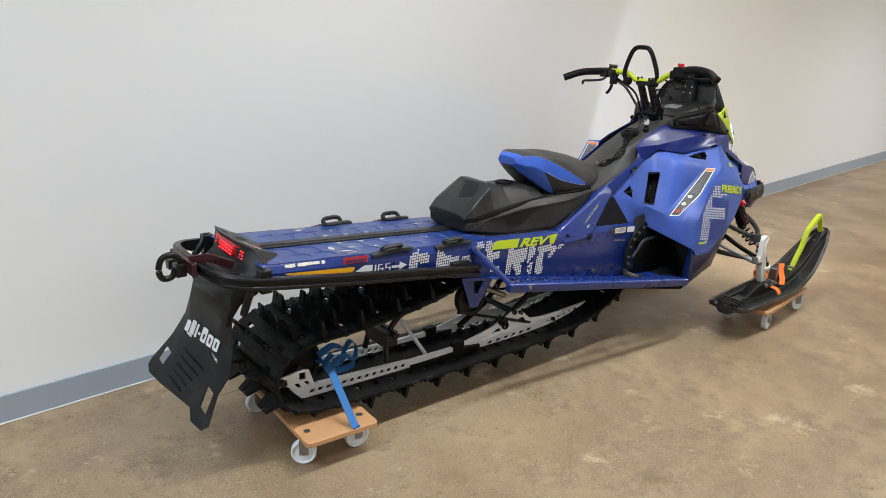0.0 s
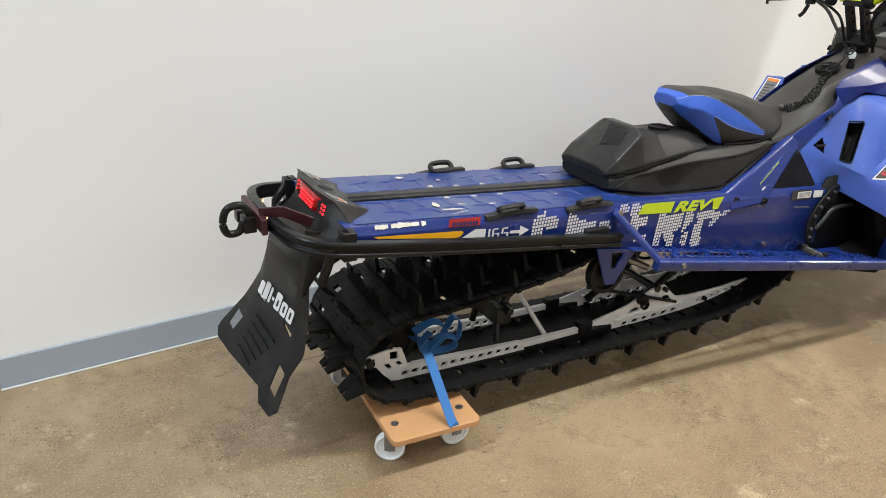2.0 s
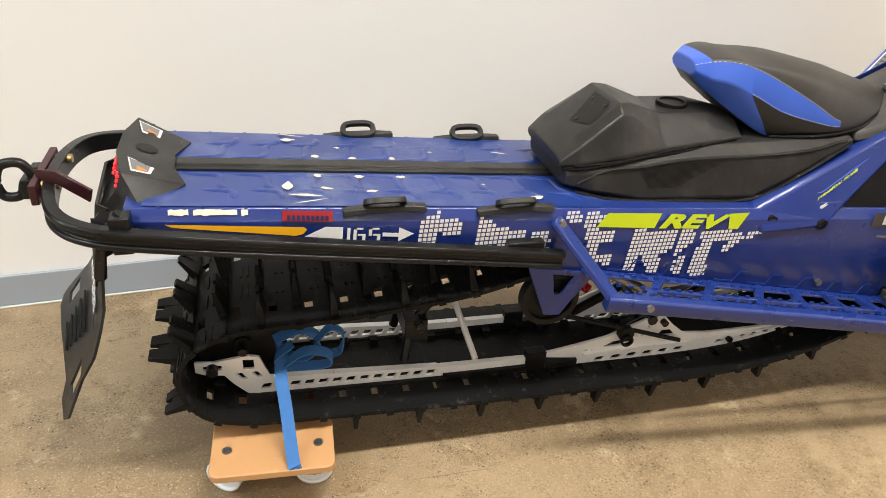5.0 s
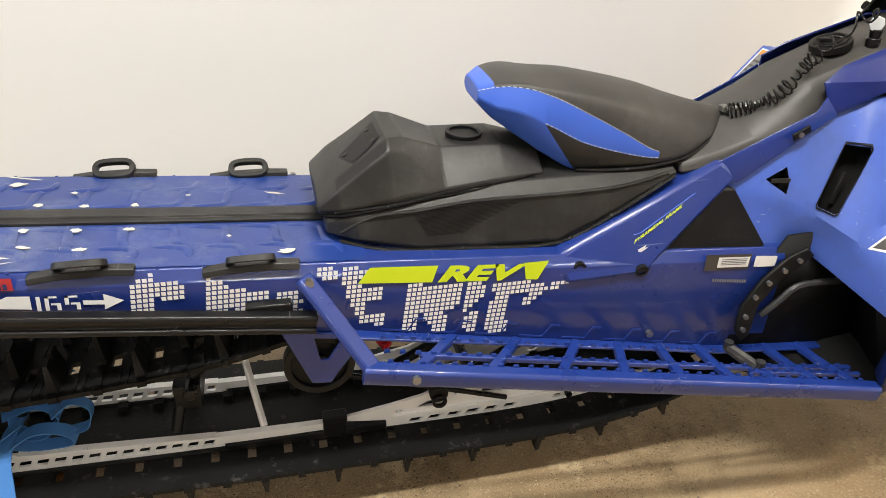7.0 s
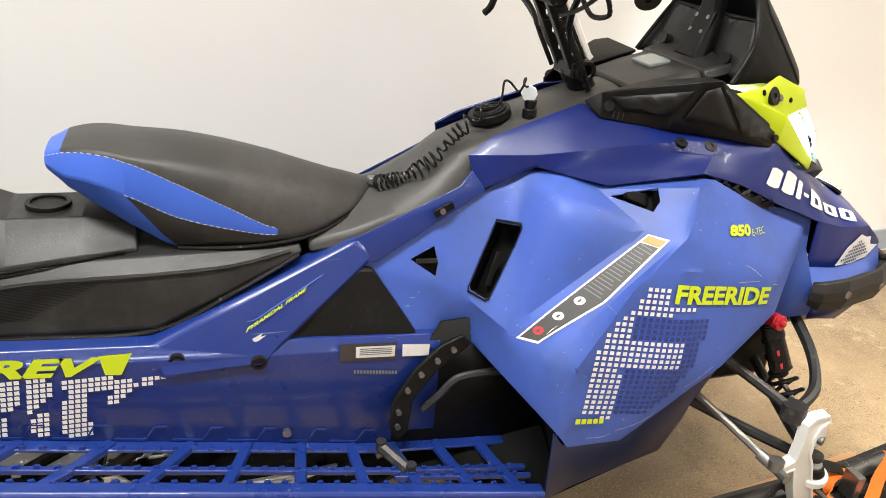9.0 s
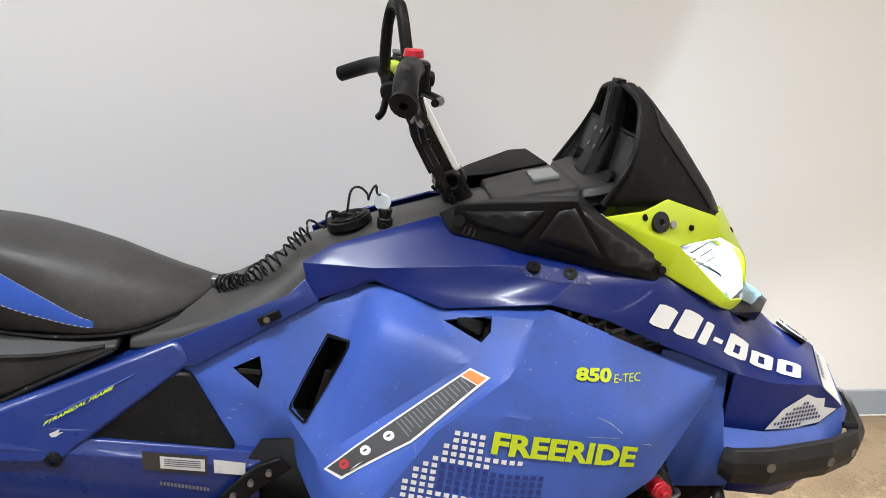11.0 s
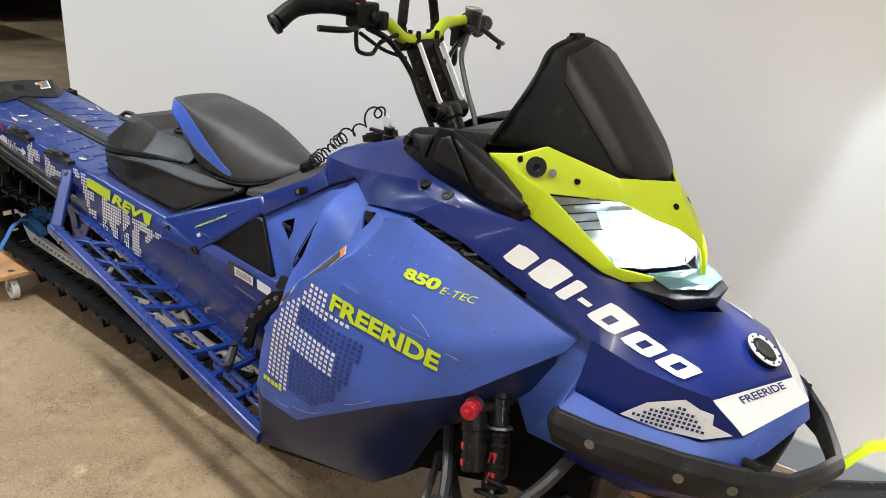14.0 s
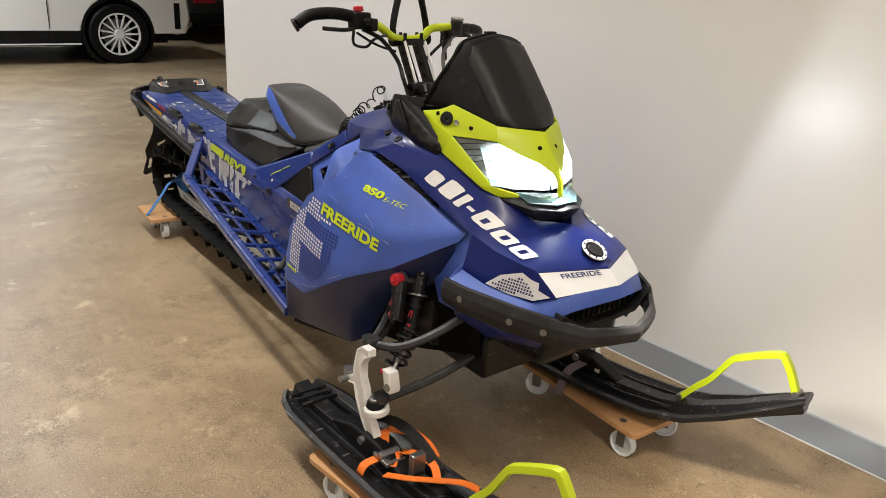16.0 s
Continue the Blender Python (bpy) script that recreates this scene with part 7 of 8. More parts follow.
# belly, footwell and engine bay
B = {"t": (1.385, -0.392, 0.305), "e": (1.400, -0.396, 0.442), "f": (1.515, -0.400, 0.438), "g0": (1.72, -0.378, 0.560), "g": (1.865, -0.325, 0.632), "h": (1.985, -0.214, 0.715), "u": (1.97, -0.19, 0.62), "u1": (1.79, -0.280, 0.489), "u2": (1.735, -0.302, 0.366), "u3": (1.671, -0.330, 0.320), "u4": (1.452, -0.362, 0.297), "x": (1.70, -0.352, 0.45), "d": (1.378, -0.396, 0.470)}
both("belly_pan", lambda: facets(B, [("d", "t", "e"), ("t", "u4", "e"), ("e", "u4", "f"), ("f", "u4", "u3"), ("f", "u3", "x", "g0"), ("u3", "u2", "x"), ("x", "u2", "u1"), ("g0", "x", "u1", "g"), ("g", "u1", "u", "h")]), LOWER, sled, "dark navy lower bodywork", bevel=0.006, thick=0.005)
# near-black sheet: its colour holds the shade under the grid and belly
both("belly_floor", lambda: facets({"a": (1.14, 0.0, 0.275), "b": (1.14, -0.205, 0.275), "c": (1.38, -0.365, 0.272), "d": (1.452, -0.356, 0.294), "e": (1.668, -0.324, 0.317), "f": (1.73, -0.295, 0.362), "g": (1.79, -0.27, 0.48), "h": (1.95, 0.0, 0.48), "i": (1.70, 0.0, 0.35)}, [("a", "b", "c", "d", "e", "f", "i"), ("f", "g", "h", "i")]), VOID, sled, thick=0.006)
both("footwell_wall", lambda: facets({"a": (1.215, -0.200, 0.30), "b": (1.46, -0.20, 0.31), "c": (1.46, -0.20, 0.62), "d": (1.22, -0.19, 0.60), "e": (1.14, -0.195, 0.46), "f": (1.13, -0.2, 0.34)}, [("a", "b", "c", "d", "e", "f")]), MATT, sled, "black footwell wall", thick=0.006)
both("toe_panel", lambda: facets({"a": (1.43, -0.33, 0.318), "b": (1.388, -0.390, 0.318), "c": (1.388, -0.394, 0.465), "d": (1.415, -0.36, 0.47)}, [("a", "b", "c", "d")]), NAVY, sled, "dark navy toe panel", bevel=0.003, thick=0.006)
both("toe_wall", lambda: facets({"a": (1.46, -0.205, 0.31), "b": (1.432, -0.335, 0.316), "c": (1.416, -0.362, 0.47), "d": (1.37, -0.27, 0.575), "e": (1.44, -0.205, 0.60)}, [("a", "b", "c", "d", "e")]), MATT, sled, "black footwell end", thick=0.006)
CL = [(1.255, 0.582), (1.275, 0.562), (1.21, 0.508), (1.165, 0.452), (1.155, 0.39), (1.135, 0.375), (1.118, 0.40), (1.125, 0.455), (1.165, 0.515), (1.215, 0.565)]
both("clutch_flange", lambda: side_plate(CL, [], -0.222, 0.010, lambda x, z: -0.16 * max(0, 0.50 - z)), PLASTIC, sled, "black bolted clutch flange", bevel=0.003)
for x, z in ((1.238, 0.556), (1.208, 0.535), (1.178, 0.508), (1.152, 0.478), (1.135, 0.435), (1.133, 0.405)):
    both("flange_bolt", lambda: disc((x, -0.226 - 0.16 * max(0, 0.50 - z), z), (0, 1, 0), 0.0055, 0.008, 8), STEEL, sled)
both("footwell_pipe", lambda: tube([(1.19, -0.215, 0.418), (1.22, -0.22, 0.452), (1.25, -0.222, 0.486), (1.30, -0.222, 0.492), (1.36, -0.222, 0.490)], 0.008, 8, 4), ARM, sled)
part("engine_block", boxes(((1.40, -0.19, 0.36), (1.90, 0.19, 0.80))), BLACK, sled, "dark engine bay", bevel=0.02)

# added near-black sheet that stands for the dark bay behind the shock
both("bay_shade_sheet", lambda: facets({"a": (1.70, -0.235, 0.335), "b": (1.76, -0.215, 0.60), "c": (1.90, -0.190, 0.76), "d": (2.035, -0.185, 0.69), "e": (2.07, -0.180, 0.52), "f": (2.06, -0.158, 0.41), "g": (1.80, -0.165, 0.315)}, [("a", "b", "c", "d", "e", "f", "g")]), VOID, sled, "near-black sheet added to darken the front bay", thick=0.006)

# lower nose and front bumper
N = {"a": (2.032, -0.206, 0.700), "b": (2.032, -0.215, 0.668), "c": (2.115, -0.209, 0.657), "d": (2.240, -0.171, 0.649), "e": (2.298, -0.150, 0.679), "f": (2.02, -0.262, 0.640), "g": (2.10, -0.258, 0.622), "h": (2.235, -0.218, 0.612), "i": (2.306, -0.168, 0.624), "j": (2.05, -0.250, 0.560), "k": (2.15, -0.228, 0.532), "l": (2.27, -0.165, 0.535), "m": (2.10, -0.15, 0.50), "q": (2.00, -0.2, 0.60),
    "o": (2.352, -0.02, 0.694), "o0": (2.354, 0.0, 0.692), "i2": (2.335, -0.130, 0.648), "p2": (2.366, 0.0, 0.664), "u1": (2.035, -0.190, 0.778), "u2": (1.90, -0.205, 0.805), "u3": (1.885, -0.220, 0.660), "u4": (1.955, -0.232, 0.545)}
both("lower_nose", lambda: facets(N, [("a", "f", "b"), ("b", "f", "g", "c"), ("c", "g", "h", "d"), ("d", "h", "i", "e"), ("f", "j", "g"), ("g", "j", "k", "h"), ("h", "k", "l", "i"), ("j", "m", "k"), ("k", "m", "l"), ("e", "i", "i2"), ("e", "i2", "p2", "o0", "o"), ("u1", "u2", "u3", "a"), ("a", "u3", "u4", "f"), ("f", "u4", "j")]), SKY, sled, "light blue lower nose", bevel=0.005, thick=0.005)
both("nose_chin", lambda: facets({"j": (2.048, -0.256, 0.585), "j2": (2.235, -0.226, 0.582), "l2": (2.300, -0.17, 0.585), "k": (2.15, -0.232, 0.528), "l": (2.275, -0.168, 0.532), "o": (2.045, -0.252, 0.552)}, [("j", "o", "k", "j2"), ("j2", "k", "l", "l2")]), NAVY_HOOD, sled, thick=0.004)
ledge = [(2.322, -0.168, 0.640), (2.330, -0.10, 0.602), (2.332, 0.02, 0.600), (2.330, 0.10, 0.602), (2.322, 0.168, 0.640)]
part("grille_ledge", sweep([Vector(q) for q in ledge], [(-0.014, -0.006), (0.014, -0.006), (0.014, 0.006), (-0.014, 0.006)], up=(0, 0, 1)), PLASTIC, sled, "black ledge under the nose grille", bevel=0.002)
part("nose_grille", join(boxes(((2.24, -0.125, 0.585), (2.298, 0.125, 0.662))), *[boxes(((2.295, y, 0.592), (2.306, y + 0.006, 0.658))) for y in [-0.12 + 0.02 * i for i in range(13)]]), PLASTIC, sled, "black ribbed nose grille", bevel=0.002)
STATIONS = [(2.018, -0.262, 0.622, 0.026), (2.030, -0.276, 0.621, 0.032), (2.10, -0.272, 0.618, 0.035), (2.235, -0.233, 0.612, 0.036), (2.318, -0.186, 0.604, 0.035), (2.376, -0.124, 0.594, 0.026), (2.404, -0.062, 0.595, 0.022), (2.426, 0.0, 0.597, 0.021)]
STATIONS += [(x, -y, z, h) for x, y, z, h in STATIONS[-2::-1]]
rings = []
for i, (x, y, z, h) in enumerate(STATIONS):
    a, b = STATIONS[max(0, i - 1)], STATIONS[min(len(STATIONS) - 1, i + 1)]
    n = Vector((b[1] - a[1], a[0] - b[0], 0)).normalized()
    rings.append([(x + n.x * d, y + n.y * d, z + v * h) for d, v in ((-0.007, -1), (0.005, -1), (0.012, -0.35), (0.012, 0.35), (0.004, 1), (-0.007, 1))])
bump = part("front_bumper", loft(rings), surface("grey_black_bumper_plastic", (0.014, 0.014, 0.015), 0.5, spread=0.25, big=7, fine=380, bump=0.15, dirt=(0.07, 0.068, 0.066), dirt_at=0.6, dirt_size=14, dirt_soft=0.25, dirt_mix=0.35, spec=0.35, scratch=(0.13, 0.13, 0.13), scratch_at=0.70), sled, "grey-black angular front bumper", bevel=0.0015, crease=12)
for s in (-1, 1):
    for x, y, z in ((2.096, 0.276, 0.617), (2.236, 0.238, 0.604), (2.309, 0.194, 0.597)):
        c, n = seat_on(bump, (x, s * y, z + 0.006), (-0.35, -s, 0))
        part("bumper_bolt", join(ring(c, n, 0.0085, 0.005, 0.004, 14), disc(c, n, 0.0055, 0.0015, 6)), STEEL, bump)
part("keel", boxes(((1.95, -0.15, 0.46), (2.27, 0.15, 0.58))), BLACK, sled, bevel=0.03)
part("front_frame", join(boxes(((1.72, -0.16, 0.34), (2.08, 0.16, 0.47))), loft([[(1.74, -0.12, 0.30), (2.06, -0.12, 0.40), (2.06, 0.12, 0.40), (1.74, 0.12, 0.30)], [(1.74, -0.15, 0.36), (2.06, -0.15, 0.46), (2.06, 0.15, 0.46), (1.74, 0.15, 0.36)]])), BLACK, sled, "black front frame", bevel=0.01)

# front suspension, each side
def coil_spring(a, b, r, turns, wire):
    a, b = Vector(a), Vector(b)
    t = (b - a).normalized()
    s = t.cross(Vector((1, 0, 0))).normalized()
    u = s.cross(t)
    n = turns * 14
    return sweep([a + (b - a) * (i / n) + (s * math.cos(i * 2 * math.pi / 14) + u * math.sin(i * 2 * math.pi / 14)) * r for i in range(n + 1)], circle(wire, 6))


for s in (-1, 1):
    def put(name, bm, m, label="", **kw):
        return part(name, bm if s < 0 else mirror(bm), m, sled, label, **kw)

    put("upper_arm", join(tube([(1.905, -0.412, 0.446), (1.86, -0.34, 0.475), (1.76, -0.215, 0.535)], 0.011, 8), tube([(1.905, -0.412, 0.446), (1.985, -0.375, 0.462), (2.03, -0.30, 0.50), (2.05, -0.2, 0.545)], 0.012, 8), disc((1.903, -0.414, 0.447), (0, 0.1, 1), 0.024, 0.034, 16)), ARM, "dark grey upper control arm")
    put("lower_arm", join(tube([(1.982, -0.425, 0.318), (1.85, -0.28, 0.345), (1.70, -0.15, 0.40)], 0.012, 8), tube([(1.982, -0.425, 0.318), (2.01, -0.28, 0.350), (2.03, -0.15, 0.395)], 0.012, 8), disc((1.982, -0.428, 0.326), (0, 0.1, 1), 0.020, 0.02, 16)), ARM, "dark grey lower control arm")
    put("tie_rod", join(tube([(1.858, -0.440, 0.345), (1.79, -0.28, 0.40), (1.72, -0.16, 0.45)], 0.008, 8, 0), tube([(1.862, -0.448, 0.342), (1.848, -0.415, 0.352)], 0.013, 10, 0)), STEEL, "grey steering tie rod")
    put("ball_cap", disc((1.860, -0.450, 0.352), (0, 0, 1), 0.015, 0.022, 14), STEEL)
    stem = [(1.906, 0.440), (1.922, 0.454), (1.954, 0.456), (1.957, 0.443), (1.938, 0.430), (1.928, 0.410), (1.930, 0.368), (1.944, 0.342), (1.954, 0.310), (1.974, 0.262), (2.000, 0.205), (1.988, 0.188), (1.968, 0.192), (1.936, 0.246), (1.914, 0.296), (1.901, 0.338), (1.866, 0.330), (1.864, 0.343), (1.898, 0.360), (1.902, 0.404)]
    def cast_y(v):
        return -0.458 + 0.14 * max(0.0, v - 0.40) + 0.10 * max(0.0, 0.28 - v)
    spindle = put("spindle", extrude(plate2d(stem), 0.016, lambda u, v, w: (u, cast_y(v) + w, v)), CAST, "white cast ski spindle", bevel=0.003)
    def on_cast(name, bm, m, label="", **kw):
        return part(name, bm if s < 0 else mirror(bm), m, spindle, label, **kw)
    edge = [Vector((u, cast_y(v) + 0.008, v)) for u, v in stem]
    on_cast("cast_flange", sweep(edge, [(-0.003, -0.012), (0.003, -0.012), (0.003, 0.012), (-0.003, 0.012)], closed=True, up=(0, 1, 0)), CAST, bevel=0.0015)
    on_cast("joint_loop", ring((1.978, -0.438, 0.292), (-0.1, -0.1, 1), 0.034, 0.022, 0.020, 26), CAST, "white cast joint eye", bevel=0.004)
    on_cast("joint_boot", join(disc((1.978, -0.438, 0.292), (-0.1, -0.1, 1), 0.021, 0.030, 18), disc((1.975, -0.441, 0.312), (-0.1, -0.1, 1), 0.026, 0.016, 18, r2=0.020)), RUBBER, "black rubber joint boot", bevel=0.002)
    on_cast("joint_cap", disc((1.974, -0.442, 0.323), (-0.1, -0.1, 1), 0.016, 0.008, 16), STEEL, "grey joint cap", bevel=0.002)
    on_cast("spindle_bolt", disc((1.864, -0.462, 0.338), (0, 1, 0), 0.010, 0.040, 10), STEEL)
    shock = put("shock_body", join(tube([(1.872, -0.215, 0.668), (1.904, -0.256, 0.602)], 0.021, 16, 0), tube([(1.903, -0.255, 0.604), (1.920, -0.277, 0.562)], 0.0185, 16, 0)), BLACK, "black front shock absorber", bevel=0.002)
    def on_shock(name, bm, m, label="", **kw):
        return part(name, bm if s < 0 else mirror(bm), m, shock, label, **kw)
    DOWN = (0.26, -0.36, -0.9)
    on_shock("shock_tube", join(tube([(1.920, -0.277, 0.562), (1.944, -0.315, 0.463)], 0.0165, 16, 0), *[disc(Vector((1.920, -0.277, 0.562)).lerp(Vector((1.944, -0.315, 0.463)), k), DOWN, r, 0.008, 18) for k, r in ((0.10, 0.020), (0.28, 0.021), (0.62, 0.0205), (0.97, 0.0205))]), PLASTIC, "ribbed black shock tube", bevel=0.001)
    on_shock("shock_clamp", ring((1.920, -0.277, 0.562), DOWN, 0.027, 0.019, 0.005, 24), STEEL, "steel retaining ring")
    on_shock("damper_rod", tube([(1.944, -0.315, 0.463), (1.974, -0.388, 0.392)], 0.006, 10, 0), STEEL, "bare steel damper rod")
    put("shock_eye", loft([[(x - 0.017 * w, -0.398 + 0.010, z), (x + 0.017 * w, -0.398 + 0.010, z), (x + 0.017 * w, -0.398 - 0.022, z), (x - 0.017 * w, -0.398 - 0.022, z)] for x, z, w in ((1.998, 0.344, 0.6), (1.996, 0.356, 0.95), (1.988, 0.392, 0.95), (1.984, 0.404, 0.9))]), CAST, bevel=0.003)
    put("front_spring", coil_spring((1.942, -0.312, 0.470), (1.970, -0.380, 0.402), 0.027, 4, 0.0048), BLACK, "black coil spring")
    put("reservoir", join(tube([(1.884, -0.308, 0.596), (1.916, -0.343, 0.500)], 0.0205, 18, 0), disc((1.890, -0.315, 0.578), (0.31, -0.34, -0.9), 0.0225, 0.03, 18), tube([(1.884, -0.305, 0.598), (1.905, -0.262, 0.590)], 0.012, 10, 0)), BLACK, "black shock reservoir", bevel=0.002)
    put("knob_ring", ring((1.881, -0.304, 0.602), (0.2, -1, 0.1), 0.0185, 0.012, 0.007, 22), STEEL, "steel knob ring")
    put("eye_knob", disc((1.962, -0.408, 0.388), (-0.6, -0.8, 0.1), 0.008, 0.020, 10), RED, "small red damper knob", bevel=0.001)
    put("eye_bolt", disc((1.990, -0.405, 0.362), (0.5, -1, 0), 0.010, 0.044, 12), STEEL)
    put("reservoir_knob", join(disc((1.884, -0.318, 0.604), (0.2, -1, 0.1), 0.0165, 0.020, 16), disc((1.887, -0.331, 0.605), (0.2, -1, 0.1), 0.017, 0.008, 8), disc((1.888, -0.337, 0.606), (0.2, -1, 0.1), 0.007, 0.010, 8)), RED, "red reservoir knob", bevel=0.002)
    for k in range(2):
        b = plate2d([(-0.016, -0.009), (0.016, -0.009), (0.016, 0.009), (-0.016, 0.009)], [[(-0.006, -0.003), (0.006, -0.003), (0.006, 0.003), (-0.006, 0.003)]])
        o = Vector((1.884, -0.308, 0.596)).lerp(Vector((1.916, -0.343, 0.500)), 0.50 + 0.27 * k) + Vector((-0.002, -0.0212, -0.004))
        lay(b, o, (0.62, -0.05, 0.12), (-0.20, 0.20, 0.62))
        put("red_mark", b, RED_INK)
        o = Vector((1.920, -0.277, 0.562)).lerp(Vector((1.944, -0.315, 0.463)), 0.45 + 0.33 * k) + Vector((0.004, -0.0165, 0.001))
        b = plate2d([(-0.010, -0.012), (0.006, -0.012), (0.010, 0.012), (-0.006, 0.012)], [[(-0.003, -0.004), (0.003, -0.004), (0.003, 0.004), (-0.003, 0.004)]])
        lay(b, o, (0.8, 0.15, 0.1), (-0.15, 0.30, 0.85))
        put("red_mark", b, RED_INK)

# steering post and handlebar
def post_rail(y):
    """One flat post rail with oval lightening holes."""
    a, b = Vector((1.519, y, 1.040)), Vector((1.444, y - 0.004, 1.168))
    t = (b - a).normalized()
    w = Vector((t.z, 0, -t.x))
    outer = [(-0.002, -0.019), (0.150, -0.017), (0.150, 0.017), (-0.002, 0.019)]
    holes = [[(c + 0.008 * math.cos(k * 0.785), 0.0055 * math.sin(k * 0.785)) for k in range(8)] for c in (0.034, 0.072, 0.110)]
    return extrude(plate2d(outer, holes), 0.016, lambda u, v, d: a + t * u + w * v + Vector((0, d - 0.008, 0)))


post = part("steering_post", join(disc((1.556, 0.008, 0.985), (-0.52, 0, 0.86), 0.027, 0.10, 18), disc((1.530, 0.008, 1.030), (-0.52, 0, 0.86), 0.031, 0.030, 18), boxes(((1.500, -0.032, 1.020), (1.545, 0.048, 1.050)))), BLACK, sled, "black drilled steering post", bevel=0.004)
for y in (-0.020, 0.036):
    part("post_rail", post_rail(y), BLACK, post, "black drilled post rail", bevel=0.002)
part("post_knuckle", ring((1.527, 0.008, 1.037), (0, 1, 0), 0.021, 0.011, 0.104, 20), BLACK, post, "black pivot knuckle", bevel=0.003)
part("knuckle_core", disc((1.527, 0.008, 1.037), (0, 1, 0), 0.0115, 0.088, 14), VOID, post)
part("bar_clamp", join(boxes(((1.428, -0.030, 1.158), (1.462, 0.048, 1.178))), *[disc((x, y, 1.186), (0, 0, 1), 0.006, 0.018, 8) for x in (1.434, 1.458) for y in (-0.022, 0.040)]), BLACK, post, "black handlebar clamp", bevel=0.003)
for y in (-0.0305, 0.046):
    part("post_strip", sweep([(1.540, y, 1.058), (1.532, y, 1.066), (1.474, y, 1.163), (1.468, y, 1.172)], [(-0.002, -0.006), (0.002, -0.006), (0.002, 0.006), (-0.002, 0.006)], up=(0.85, 0, 0.5)), ALU, post, "silver strip on the post", bevel=0.002)
BAR = [(1.418, -0.366, 1.216), (1.421, -0.325, 1.240), (1.430, -0.25, 1.246), (1.442, -0.17, 1.233), (1.447, -0.11, 1.212), (1.448, -0.055, 1.180), (1.444, 0.01, 1.174), (1.438, 0.06, 1.182), (1.432, 0.10, 1.206), (1.422, 0.19, 1.210), (1.405, 0.265, 1.204), (1.375, 0.34, 1.194), (1.312, 0.392, 1.166)]
bar = part("handlebar", tube(BAR[3:10], 0.0125, 12, 5), LIME, sled, "lime yellow handlebar")
part("grip", tube(BAR[:4], 0.0170, 12, 6), RUBBER, bar, "black rubber grip")
part("grip", tube(BAR[9:], 0.0170, 12, 6), RUBBER, bar, "black rubber grip")
part("grip_end", join(ring((1.4175, -0.3715, 1.212), (0.35, 1, 0.6), 0.019, 0.006, 0.008, 16)), PLASTIC, bar)
part("throttle_block", join(boxes(((1.422, -0.205, 1.205), (1.462, -0.148, 1.252)), ((1.43, -0.15, 1.20), (1.47, -0.128, 1.236))), disc((1.462, -0.165, 1.225), (1, 0, 0), 0.012, 0.02, 12)), PLASTIC, bar, "black throttle control block", bevel=0.005)
part("stop_button", join(disc((1.437, -0.178, 1.250), (0, 0, 1), 0.010, 0.016, 14), disc((1.437, -0.178, 1.262), (0, 0, 1), 0.016, 0.013, 16, r2=0.014)), RED, bar, "red stop button", bevel=0.002)
part("throttle_lever", tube([(1.455, -0.20, 1.208), (1.475, -0.25, 1.205), (1.462, -0.31, 1.208)], 0.006, 8, 5), BLACK, bar)
part("throttle_loop", tube([(1.45, -0.20, 1.20), (1.46, -0.205, 1.165), (1.455, -0.16, 1.155), (1.45, -0.13, 1.175), (1.46, -0.09, 1.19)], 0.0045, 7, 6), BLACK, bar)
part("brake_reservoir", join(disc((1.436, 0.196, 1.213), (0.1, 0, 1), 0.020, 0.038, 18), boxes(((1.420, 0.165, 1.185), (1.452, 0.21, 1.202)))), DUSTY, bar, "dark brake fluid reservoir", bevel=0.004)
part("reservoir_lid", disc((1.438, 0.196, 1.236), (0.1, 0, 1), 0.0215, 0.008, 18), STEEL, bar, "silver reservoir lid", bevel=0.002)
part("brake_clamp", join(boxes(((1.40, 0.20, 1.18), (1.445, 0.245, 1.222))), disc((1.41, 0.175, 1.20), (0.1, 1, 0), 0.019, 0.03, 14)), BLACK, bar, bevel=0.004)
part("brake_lever", tube([(1.44, 0.225, 1.195), (1.462, 0.27, 1.165), (1.445, 0.32, 1.155), (1.415, 0.355, 1.150), (1.41, 0.352, 1.135)], 0.006, 8, 5), ARM, bar, "dark brake lever")
part("switch_pod", join(boxes(((1.405, 0.155, 1.150), (1.43, 0.185, 1.195))), tube([(1.41, 0.17, 1.15), (1.405, 0.18, 1.12), (1.395, 0.19, 1.105)], 0.008, 8, 3)), BLACK, bar, bevel=0.003)
part("grab_strap", tube([(1.440, -0.048, 1.172), (1.440, -0.056, 1.21), (1.428, -0.034, 1.285), (1.420, -0.012, 1.322), (1.414, 0.020, 1.328), (1.408, 0.055, 1.322), (1.402, 0.076, 1.285), (1.402, 0.098, 1.21), (1.412, 0.088, 1.172)], 0.0105, 10, 5), RUBBER, bar, "black padded grab strap loop")
both_y = [(-0.046, 1.440), (0.086, 1.414)]
for y, x in both_y:
    part("strap_knot", disc((x, y, 1.172), (0, 1, 0), 0.019, 0.03, 12), RUBBER, bar, bevel=0.004)
part("brake_line", join(tube([(1.434, 0.185, 1.190), (1.444, 0.165, 1.165), (1.466, 0.125, 1.132), (1.509, 0.10, 1.067), (1.547, 0.082, 1.020), (1.563, 0.072, 0.985)], 0.0062, 8, 6), disc((1.434, 0.183, 1.186), (0.3, -1, 0), 0.011, 0.014, 14)), surface("braided_grey_hose", (0.12, 0.12, 0.118), 0.42, 0.4, spread=0.2, big=30, fine=900, bump=0.4), sled, "grey braided brake line")
